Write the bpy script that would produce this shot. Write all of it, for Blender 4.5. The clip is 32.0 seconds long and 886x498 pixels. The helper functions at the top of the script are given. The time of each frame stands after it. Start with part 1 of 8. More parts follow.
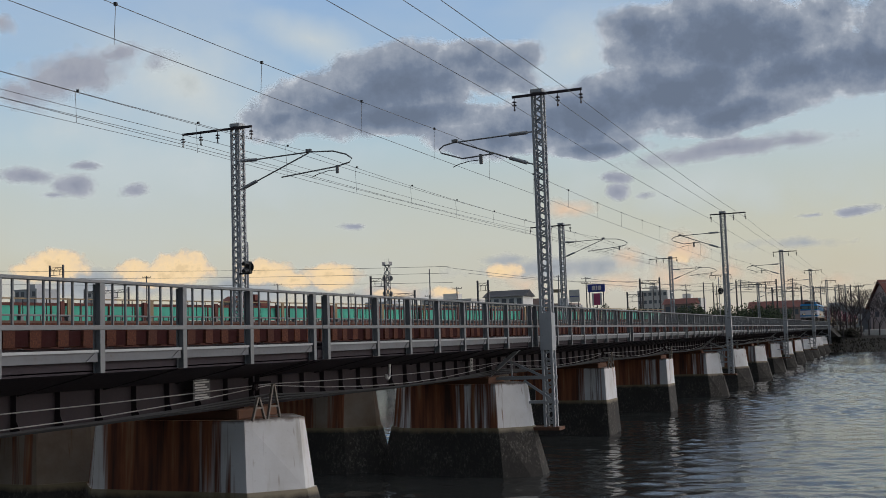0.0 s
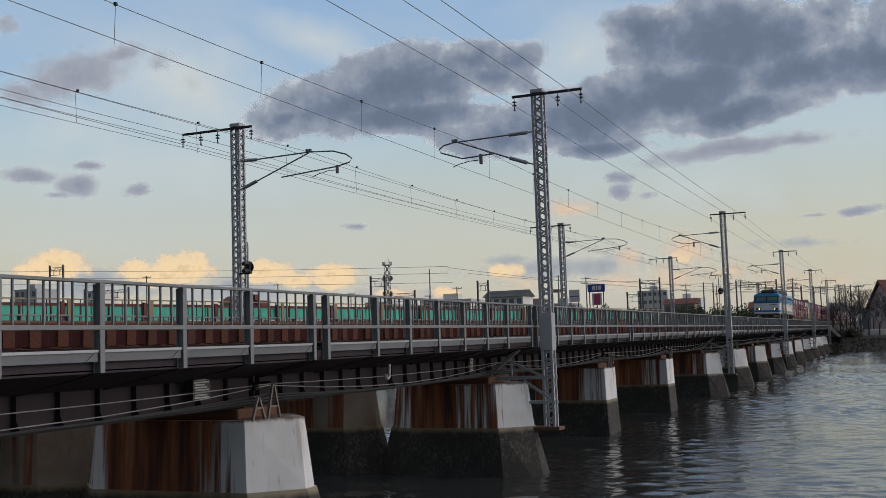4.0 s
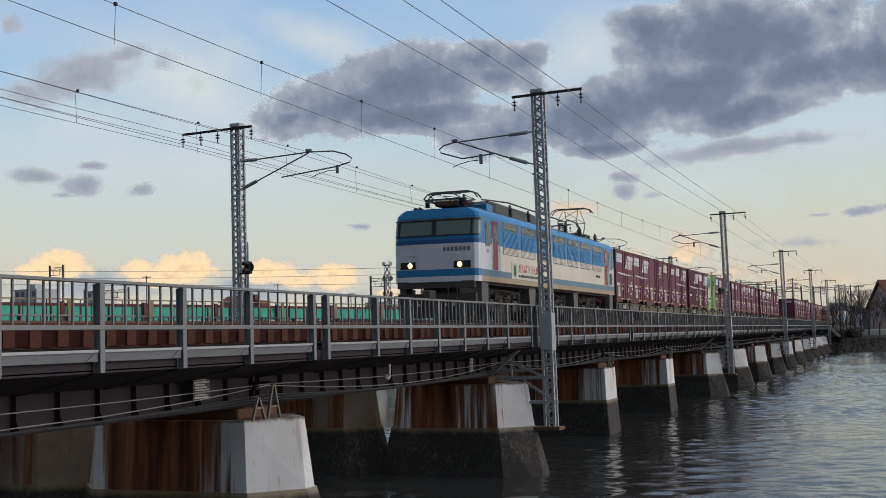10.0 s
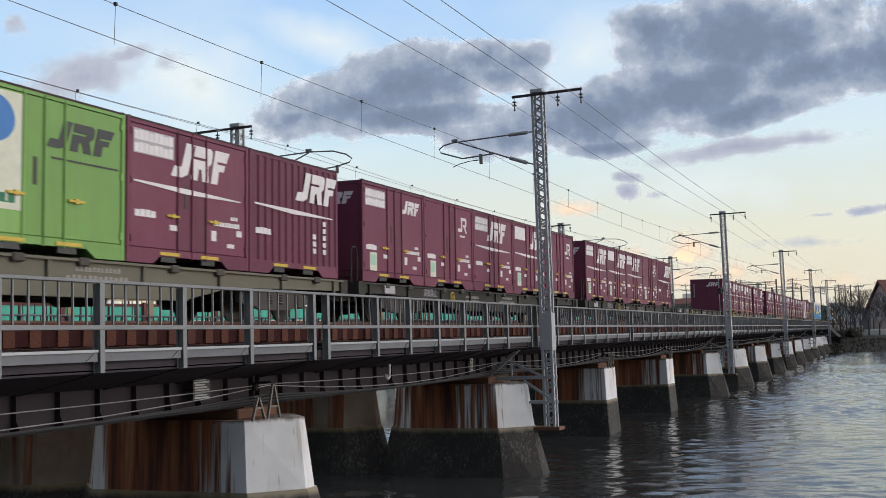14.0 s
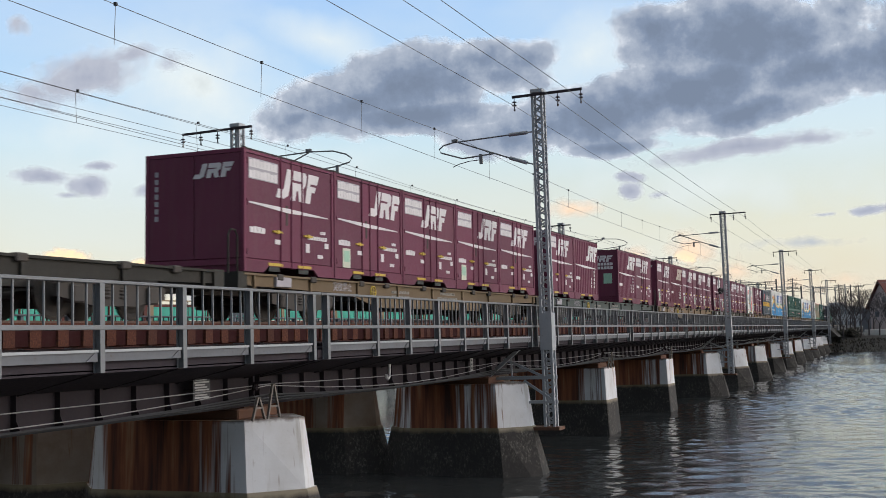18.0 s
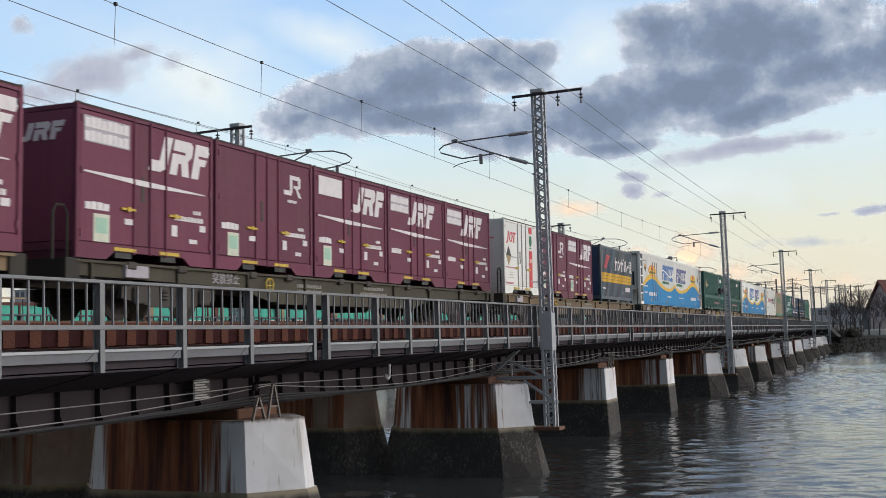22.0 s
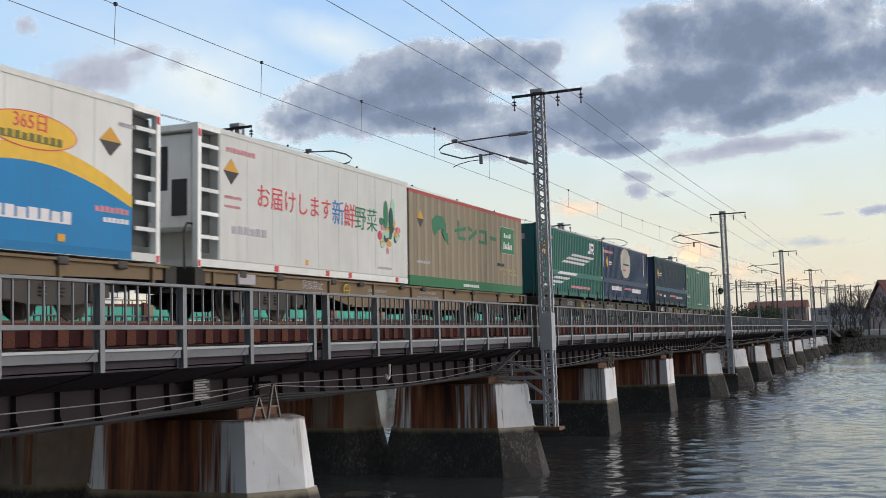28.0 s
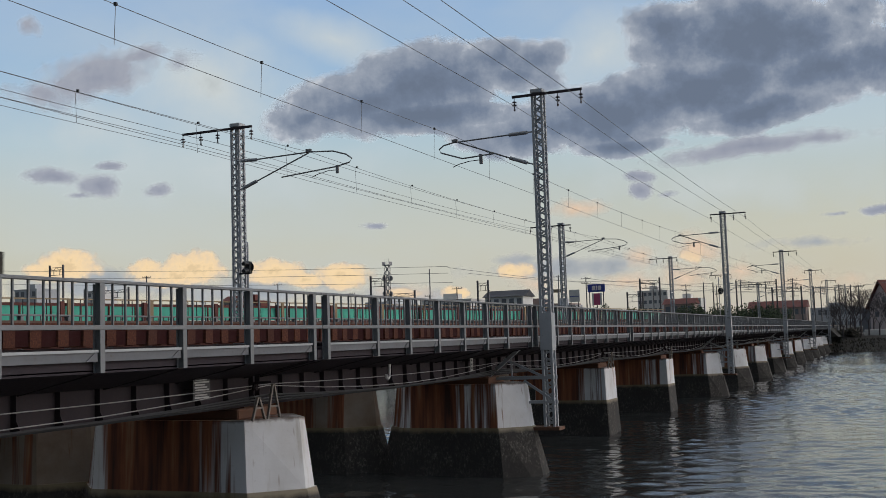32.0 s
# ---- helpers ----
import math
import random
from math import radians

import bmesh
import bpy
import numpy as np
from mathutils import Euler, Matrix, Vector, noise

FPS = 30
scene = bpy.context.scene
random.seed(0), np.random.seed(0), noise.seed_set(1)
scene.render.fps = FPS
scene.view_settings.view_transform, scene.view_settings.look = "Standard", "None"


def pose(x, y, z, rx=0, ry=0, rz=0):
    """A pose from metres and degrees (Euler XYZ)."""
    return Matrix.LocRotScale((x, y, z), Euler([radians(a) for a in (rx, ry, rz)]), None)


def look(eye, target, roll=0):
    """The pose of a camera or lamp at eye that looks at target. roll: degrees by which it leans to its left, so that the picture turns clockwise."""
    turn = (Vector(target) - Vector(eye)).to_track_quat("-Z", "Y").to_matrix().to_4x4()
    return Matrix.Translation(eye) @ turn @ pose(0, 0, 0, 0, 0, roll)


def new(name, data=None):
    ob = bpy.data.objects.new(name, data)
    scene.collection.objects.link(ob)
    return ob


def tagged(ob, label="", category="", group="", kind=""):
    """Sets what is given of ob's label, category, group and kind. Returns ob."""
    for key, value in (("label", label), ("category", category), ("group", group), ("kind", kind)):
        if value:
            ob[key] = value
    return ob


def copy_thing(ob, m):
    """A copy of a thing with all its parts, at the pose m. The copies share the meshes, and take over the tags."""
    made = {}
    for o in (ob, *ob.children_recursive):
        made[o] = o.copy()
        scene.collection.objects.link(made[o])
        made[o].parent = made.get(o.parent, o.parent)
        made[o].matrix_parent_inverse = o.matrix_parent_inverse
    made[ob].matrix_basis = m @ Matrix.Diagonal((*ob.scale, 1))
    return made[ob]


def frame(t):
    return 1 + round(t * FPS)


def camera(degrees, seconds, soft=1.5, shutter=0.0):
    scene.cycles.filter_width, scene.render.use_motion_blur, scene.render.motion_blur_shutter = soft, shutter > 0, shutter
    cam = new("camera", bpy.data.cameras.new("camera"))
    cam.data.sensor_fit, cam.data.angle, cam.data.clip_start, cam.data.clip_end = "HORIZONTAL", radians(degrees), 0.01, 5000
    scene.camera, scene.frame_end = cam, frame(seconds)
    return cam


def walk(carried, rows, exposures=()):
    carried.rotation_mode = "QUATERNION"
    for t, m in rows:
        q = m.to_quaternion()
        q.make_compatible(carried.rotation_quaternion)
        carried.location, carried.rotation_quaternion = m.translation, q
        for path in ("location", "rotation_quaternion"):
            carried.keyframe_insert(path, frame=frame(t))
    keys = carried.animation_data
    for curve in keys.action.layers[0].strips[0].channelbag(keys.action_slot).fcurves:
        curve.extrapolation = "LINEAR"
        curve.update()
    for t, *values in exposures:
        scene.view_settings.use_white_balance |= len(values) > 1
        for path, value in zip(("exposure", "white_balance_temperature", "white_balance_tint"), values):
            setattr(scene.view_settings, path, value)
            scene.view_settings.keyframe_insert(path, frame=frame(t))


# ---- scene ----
# ---- camera: it stands still on the near bank ----
cam = camera(45.06, 32.0, soft=0.8, shutter=0.12)
EYE = (13.147, -26.263, -0.534)
AIM = (9.2922, -17.0754, 0.3165)
STAND = look(EYE, AIM, -1.886)
walk(cam, [(0.0, STAND), (32.0, STAND)],
     exposures=[(0.0, 0.01), (8.8, 0.01), (10.2, 0.27), (11.1, 0.56), (16.4, 0.56), (17.0, 0.32), (17.5, 0.33), (18.0, 0.54), (19.0, 0.57), (30.2, 0.55), (31.4, 0.27), (32.0, 0.02)])

# ---- world and sun: dusk under broken cloud ----
SUN_AZ, SUN_EL = 72.0, 16.0      # degrees clockwise from +Y, and above the horizon
world = bpy.data.worlds.new("sky_world")
scene.world = world
world.use_nodes = True
wn, wl = world.node_tree.nodes, world.node_tree.links
wn.clear()
w_out = wn.new("ShaderNodeOutputWorld")
w_bg = wn.new("ShaderNodeBackground")
w_sky = wn.new("ShaderNodeTexSky")
w_sky.sky_type, w_sky.sun_disc = "NISHITA", False
w_sky.sun_elevation, w_sky.sun_rotation = radians(SUN_EL), radians(SUN_AZ)
w_geo = wn.new("ShaderNodeTexCoord")
w_sep = wn.new("ShaderNodeSeparateXYZ")
w_ramp = wn.new("ShaderNodeValToRGB")
for pos, col in ((0.0, (0.54, 0.47, 0.41)), (0.04, (0.605, 0.54, 0.425)), (0.09, (0.61, 0.59, 0.48)), (0.135, (0.56, 0.60, 0.55)), (0.18, (0.49, 0.62, 0.68)),
                 (0.24, (0.37, 0.545, 0.74)), (0.34, (0.25, 0.44, 0.76)), (0.46, (0.33, 0.43, 0.58)), (0.65, (0.33, 0.40, 0.50)), (1.0, (0.30, 0.35, 0.43))):
    el = w_ramp.color_ramp.elements.new(pos)
    el.color = (*col, 1)
w_ramp.color_ramp.elements.remove(w_ramp.color_ramp.elements[0])
w_ramp.color_ramp.elements.remove(w_ramp.color_ramp.elements[-1])
w_mul = wn.new("ShaderNodeMixRGB")
w_mul.blend_type, w_mul.inputs[0].default_value = "MULTIPLY", 1.0
w_mul.inputs[2].default_value = (0.09, 0.09, 0.09, 1)
w_mix = wn.new("ShaderNodeMixRGB")
w_mix.inputs[0].default_value = 0.8
wl.new(w_geo.outputs["Generated"], w_sep.inputs[0])
wl.new(w_sep.outputs[2], w_ramp.inputs[0])
wl.new(w_sky.outputs[0], w_mul.inputs[1])
wl.new(w_mul.outputs[0], w_mix.inputs[1])
w_map = wn.new("ShaderNodeMapping")
w_map.inputs["Scale"].default_value = (3.0, 3.0, 7.0)
w_veil = wn.new("ShaderNodeTexNoise")
w_veil.inputs["Scale"].default_value, w_veil.inputs["Detail"].default_value = 1.1, 7
w_thin = wn.new("ShaderNodeValToRGB")
w_thin.color_ramp.elements[0].position, w_thin.color_ramp.elements[1].position = 0.40, 0.62
w_thin.color_ramp.elements[1].color = (0.40, 0.40, 0.40, 1)
w_white = wn.new("ShaderNodeMixRGB")
w_white.inputs[2].default_value = (0.60, 0.66, 0.69, 1)
wl.new(w_geo.outputs["Generated"], w_map.inputs[0])
wl.new(w_map.outputs[0], w_veil.inputs["Vector"])
wl.new(w_veil.outputs["Fac"], w_thin.inputs[0])
wl.new(w_thin.outputs[0], w_white.inputs[0])
wl.new(w_ramp.outputs[0], w_white.inputs[1])
wl.new(w_white.outputs[0], w_mix.inputs[2])
# sky dimmed behind the viewpoint, added to keep faces turned that way darker
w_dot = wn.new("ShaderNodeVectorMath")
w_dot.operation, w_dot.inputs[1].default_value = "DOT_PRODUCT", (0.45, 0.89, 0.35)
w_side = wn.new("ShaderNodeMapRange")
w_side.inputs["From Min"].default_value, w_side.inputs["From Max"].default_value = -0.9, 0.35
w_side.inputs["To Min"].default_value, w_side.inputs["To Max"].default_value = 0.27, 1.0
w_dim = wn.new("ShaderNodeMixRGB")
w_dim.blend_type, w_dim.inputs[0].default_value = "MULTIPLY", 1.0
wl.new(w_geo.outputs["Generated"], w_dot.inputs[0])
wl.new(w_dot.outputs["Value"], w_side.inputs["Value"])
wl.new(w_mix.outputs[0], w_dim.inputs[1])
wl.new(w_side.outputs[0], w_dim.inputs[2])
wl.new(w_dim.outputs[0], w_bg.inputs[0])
w_bg.inputs[1].default_value = 1.0
wl.new(w_bg.outputs[0], w_out.inputs[0])

sun = new("sun", bpy.data.lights.new("sun", "SUN"))
sun.data.energy, sun.data.angle, sun.data.color = 1.35, radians(50), (1.0, 0.91, 0.85)
s_dir = Vector((math.sin(radians(SUN_AZ)) * math.cos(radians(SUN_EL)), math.cos(radians(SUN_AZ)) * math.cos(radians(SUN_EL)), math.sin(radians(SUN_EL))))
sun.matrix_world = look(s_dir * 300, (0, 0, 0))


# ---- materials ----
class Nodes:
    """A small writer of node materials."""

    def __init__(self, name):
        self.mat = bpy.data.materials.new(name)
        self.mat.use_nodes = True
        self.n, self.l = self.mat.node_tree.nodes, self.mat.node_tree.links
        self.bsdf = self.n["Principled BSDF"]

    def put(self, node, socket, value):
        if hasattr(value, "links"):
            self.l.new(value, node.inputs[socket])
        else:
            if isinstance(value, tuple) and len(value) == 3 and node.inputs[socket].type == "RGBA":
                value = (*value, 1)
            node.inputs[socket].default_value = value

    def coord(self, kind="Object", scale=(1, 1, 1)):
        tc, mp = self.n.new("ShaderNodeTexCoord"), self.n.new("ShaderNodeMapping")
        mp.inputs["Scale"].default_value = scale
        self.l.new(tc.outputs[kind], mp.inputs[0])
        return mp.outputs[0]

    def world_coord(self, scale=(1, 1, 1)):
        g, mp = self.n.new("ShaderNodeNewGeometry"), self.n.new("ShaderNodeMapping")
        mp.inputs["Scale"].default_value = scale
        self.l.new(g.outputs["Position"], mp.inputs[0])
        return mp.outputs[0]

    def noise(self, vec, scale, detail=4, rough=0.6, out="Fac"):
        t = self.n.new("ShaderNodeTexNoise")
        self.l.new(vec, t.inputs["Vector"])
        t.inputs["Scale"].default_value, t.inputs["Detail"].default_value, t.inputs["Roughness"].default_value = scale, detail, rough
        return t.outputs[out]

    def ramp(self, fac, stops):
        r = self.n.new("ShaderNodeValToRGB")
        e = r.color_ramp.elements
        while len(e) < len(stops):
            e.new(0.5)
        for k, (pos, col) in enumerate(stops):
            e[k].position = pos
            e[k].color = (col, col, col, 1) if isinstance(col, (int, float)) else (*col, 1)
        self.l.new(fac, r.inputs[0])
        return r.outputs[0]

    def mix(self, fac, a, b, mode="MIX"):
        m = self.n.new("ShaderNodeMixRGB")
        m.blend_type = mode
        self.put(m, 0, fac), self.put(m, 1, a), self.put(m, 2, b)
        return m.outputs[0]

    def math(self, op, a, b=0.0):
        m = self.n.new("ShaderNodeMath")
        m.operation = op
        self.put(m, 0, a), self.put(m, 1, b)
        return m.outputs[0]

    def axis(self, vec, k):
        s = self.n.new("ShaderNodeSeparateXYZ")
        self.l.new(vec, s.inputs[0])
        return s.outputs[k]

    def bump(self, height, strength=0.3, dist=0.02):
        b = self.n.new("ShaderNodeBump")
        b.inputs["Strength"].default_value, b.inputs["Distance"].default_value = strength, dist
        self.l.new(height, b.inputs["Height"])
        self.l.new(b.outputs[0], self.bsdf.inputs["Normal"])

    def rand(self):
        return self.n.new("ShaderNodeObjectInfo").outputs["Random"]

    def done(self, color, rough=0.6, metal=0.0, **more):
        self.put(self.bsdf, "Base Color", color), self.put(self.bsdf, "Roughness", rough), self.put(self.bsdf, "Metallic", metal)
        for key, value in more.items():
            self.put(self.bsdf, key.replace("_", " ").title().replace("Ior", "IOR"), value)
        return self.mat


def painted(name, col, wear=(0.12, 0.07, 0.05), rough=0.5, amount=0.35, metal=0.0, dirt=0.3, vary=0.12, scale=1.0, shine=0.5):
    """Paint with grime at two scales, a little wear and a slight difference from piece to piece."""
    m = Nodes(name)
    v = m.coord()
    big = m.noise(v, 0.9 * scale, 5)
    fine = m.noise(v, 14 * scale, 4)
    streak = m.noise(m.coord(scale=(3.0, 3.0, 0.35)), 2.2 * scale, 4)
    c = m.mix(m.ramp(big, ((0.35, 0.0), (0.7, dirt))), col, tuple(x * 0.55 for x in col))
    c = m.mix(m.math("MULTIPLY", m.ramp(streak, ((0.52, 0.0), (0.75, 1.0))), amount * 0.8), c, tuple(0.55 * a + 0.45 * b for a, b in zip(wear, col)))
    c = m.mix(m.math("MULTIPLY", m.ramp(fine, ((0.62, 0.0), (0.74, 1.0))), amount), c, wear)
    if vary:
        c = m.mix(m.math("MULTIPLY", m.rand(), vary), c, tuple(x * 0.5 for x in col))
    m.bump(fine, 0.12, 0.004)
    return m.done(c, m.ramp(fine, ((0.3, rough - 0.08), (0.8, rough + 0.15))), metal, specular_ior_level=shine)


def plain(name, col, rough=0.6, metal=0.0, emit=0.0):
    m = Nodes(name)
    c = m.mix(m.ramp(m.noise(m.coord(), 6, 4), ((0.35, 0.0), (0.75, 0.35))), col, tuple(x * 0.6 for x in col))
    if emit:
        m.put(m.bsdf, "Emission Color", col), m.put(m.bsdf, "Emission Strength", emit)
    return m.done(c, rough, metal)


STEEL = painted("grey_painted_steel", (0.208, 0.213, 0.221), (0.13, 0.095, 0.085), 0.55, 0.5, 0.1, dirt=0.5)
MAST = painted("galvanised_steel", (0.40, 0.41, 0.43), (0.2, 0.18, 0.17), 0.5, 0.3, 0.25)
GIRDER = painted("dark_bridge_paint", (0.050, 0.042, 0.049), (0.08, 0.042, 0.035), 0.75, 0.4, shine=0.12)
KICK = painted("weathered_grey_plate", (0.15, 0.155, 0.168), (0.12, 0.085, 0.07), 0.65, 0.5, 0.1)
PIPEBLACK = plain("black_cable_sheath", (0.03, 0.03, 0.033), 0.6)
CABLE = plain("bare_wire", (0.22, 0.22, 0.23), 0.5, 0.4)
PALEWIRE = plain("pale_tension_wire", (0.35, 0.34, 0.34), 0.5, 0.3)
RUSTY = painted("rusty_iron", (0.13, 0.06, 0.035), (0.25, 0.10, 0.04), 0.85, 0.6)
RAILTOP = painted("rail_steel", (0.16, 0.10, 0.08), (0.3, 0.14, 0.07), 0.5, 0.4, 0.5)
INSUL = plain("brown_porcelain", (0.05, 0.04, 0.045), 0.25)
GREYINSUL = plain("grey_insulator_sleeve", (0.30, 0.31, 0.33), 0.5)
BLACK = plain("black_enamel", (0.012, 0.012, 0.014), 0.45)
WHITEP = plain("white_marking", (0.78, 0.76, 0.74), 0.6)


def sleeper_material():
    m = Nodes("weathered_sleeper_timber")
    v = m.coord(scale=(1, 12, 12))
    g = m.noise(v, 3, 5)
    c = m.ramp(g, ((0.3, (0.056, 0.016, 0.010)), (0.55, (0.125, 0.037, 0.017)), (0.8, (0.23, 0.082, 0.033))))
    c = m.mix(m.math("MULTIPLY", m.rand(), 0.55), c, (0.05, 0.018, 0.014))
    m.bump(g, 0.4, 0.01)
    return m.done(c, 0.9)


SLEEPER = sleeper_material()


def pier_material(name, clean, grimy):
    """Pale concrete, rust run down beside the girders, and the dark weedy tidal zone below."""
    m = Nodes(name)
    w, o = m.world_coord(), m.coord()
    z, ax = m.axis(w, 2), m.math("ABSOLUTE", m.axis(o, 0))
    patch = m.noise(w, 0.8, 5)
    pale = m.mix(m.ramp(patch, ((0.4, 0.0), (0.7, 1.0))), clean, grimy)
    pale = m.mix(m.ramp(m.noise(w, 9, 5), ((0.62, 0.0), (0.8, 0.4))), pale, (0.27, 0.25, 0.2))
    pale = m.mix(m.ramp(m.noise(m.coord(scale=(2.2, 2.2, 0.12)), 2.0, 5), ((0.56, 0.0), (0.74, 0.6))), pale, (0.30, 0.24, 0.16))
    broad = m.noise(m.world_coord((1, 0.4, 0.03)), 2.1, 3)
    narrow = m.noise(m.world_coord((1, 0.5, 0.035)), 5.5, 3)
    streak = m.math("ADD", m.math("MULTIPLY", broad, 0.55), m.math("MULTIPLY", narrow, 0.45))
    along = m.math("MULTIPLY", m.math("ADD", m.axis(o, 0), 2.6), 0.206)
    gate = m.ramp(along, ((0.0, 0.56), (0.15, 0.50), (0.22, 0.70), (0.38, 0.90), (0.55, 0.88), (0.61, 0.56), (0.70, 0.49), (0.82, 0.49), (0.88, 0.16), (1.0, 0.08)))
    wet = m.ramp(m.math("ADD", streak, m.math("MULTIPLY", m.math("SUBTRACT", gate, 0.5), 0.45)), ((0.475, 0.0), (0.50, 0.55), (0.55, 1.0)))
    rust = m.ramp(m.noise(m.world_coord((1, 1, 0.05)), 4.6, 4), ((0.34, (0.055, 0.022, 0.014)), (0.46, (0.150, 0.045, 0.022)), (0.60, (0.26, 0.092, 0.040)), (0.74, (0.38, 0.22, 0.12))))
    drip = m.ramp(m.noise(m.world_coord((1, 1, 0.05)), 7.5, 2), ((0.66, 0.0), (0.72, 0.7)))
    pale = m.mix(drip, pale, (0.20, 0.11, 0.055))
    # ragged dark brown band along the pier's top edge
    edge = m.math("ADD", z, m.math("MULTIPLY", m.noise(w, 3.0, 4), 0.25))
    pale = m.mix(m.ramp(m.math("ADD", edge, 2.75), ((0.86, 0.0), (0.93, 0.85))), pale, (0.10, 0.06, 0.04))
    c = m.mix(wet, pale, rust)
    lip = m.math("ADD", z, m.math("MULTIPLY", m.math("SUBTRACT", m.noise(w, 2.6, 5), 0.5), 0.22))
    c = m.mix(m.ramp(m.math("ADD", z, 4.0), ((0.685, 0.9), (0.695, 0.0))), c, (0.21, 0.165, 0.095))
    shell = m.ramp(m.noise(m.world_coord((1, 1, 0.6)), 13, 6, 0.75), ((0.45, (0.028, 0.024, 0.021)), (0.56, (0.060, 0.052, 0.046)), (0.66, (0.17, 0.155, 0.135))))
    weed = m.mix(m.ramp(m.noise(w, 1.4, 4), ((0.44, 0.0), (0.58, 0.8))), shell, (0.028, 0.024, 0.022))
    c = m.mix(m.ramp(m.math("ADD", lip, 4.0), ((0.52, 1.0), (0.64, 0.0))), c, weed)
    m.bump(m.noise(w, 16, 5), 0.14, 0.015)
    return m.done(c, 0.85)


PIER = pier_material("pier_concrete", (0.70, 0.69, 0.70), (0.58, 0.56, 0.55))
# the same concrete in darker, browner tones for the far piers
FARPIER = pier_material("grimy_pier_concrete", (0.30, 0.245, 0.20), (0.20, 0.13, 0.085))
REDBOARD = painted("dark_red_board", (0.042, 0.010, 0.010), (0.075, 0.026, 0.02), 0.85, 0.4, shine=0.2)


def water_material():
    m = Nodes("tidal_river_water")
    swell = m.noise(m.world_coord((0.55, 0.9, 1)), 0.5, 3, 0.5)
    chop = m.noise(m.world_coord((0.8, 1.1, 1)), 5.0, 3, 0.55)
    m.bump(chop, 0.5, 0.02)
    c = m.mix(m.ramp(swell, ((0.4, 0.0), (0.6, 1.0))), (0.028, 0.030, 0.030), (0.040, 0.042, 0.041))
    return m.done(c, 0.03, ior=1.6)


WATER = water_material()


def ground_material(name, stops, scale=0.6):
    m = Nodes(name)
    w = m.world_coord()
    n = m.noise(w, scale, 6)
    c = m.ramp(n, stops)
    c = m.mix(m.ramp(m.noise(w, scale * 14, 4), ((0.4, 0.0), (0.8, 0.5))), c, stops[0][1])
    m.bump(m.noise(w, scale * 8, 5), 0.6, 0.1)
    return m.done(c, 0.95)


EARTH = ground_material("bank_earth", ((0.35, (0.020, 0.017, 0.014)), (0.55, (0.029, 0.025, 0.019)), (0.7, (0.05, 0.044, 0.036))))


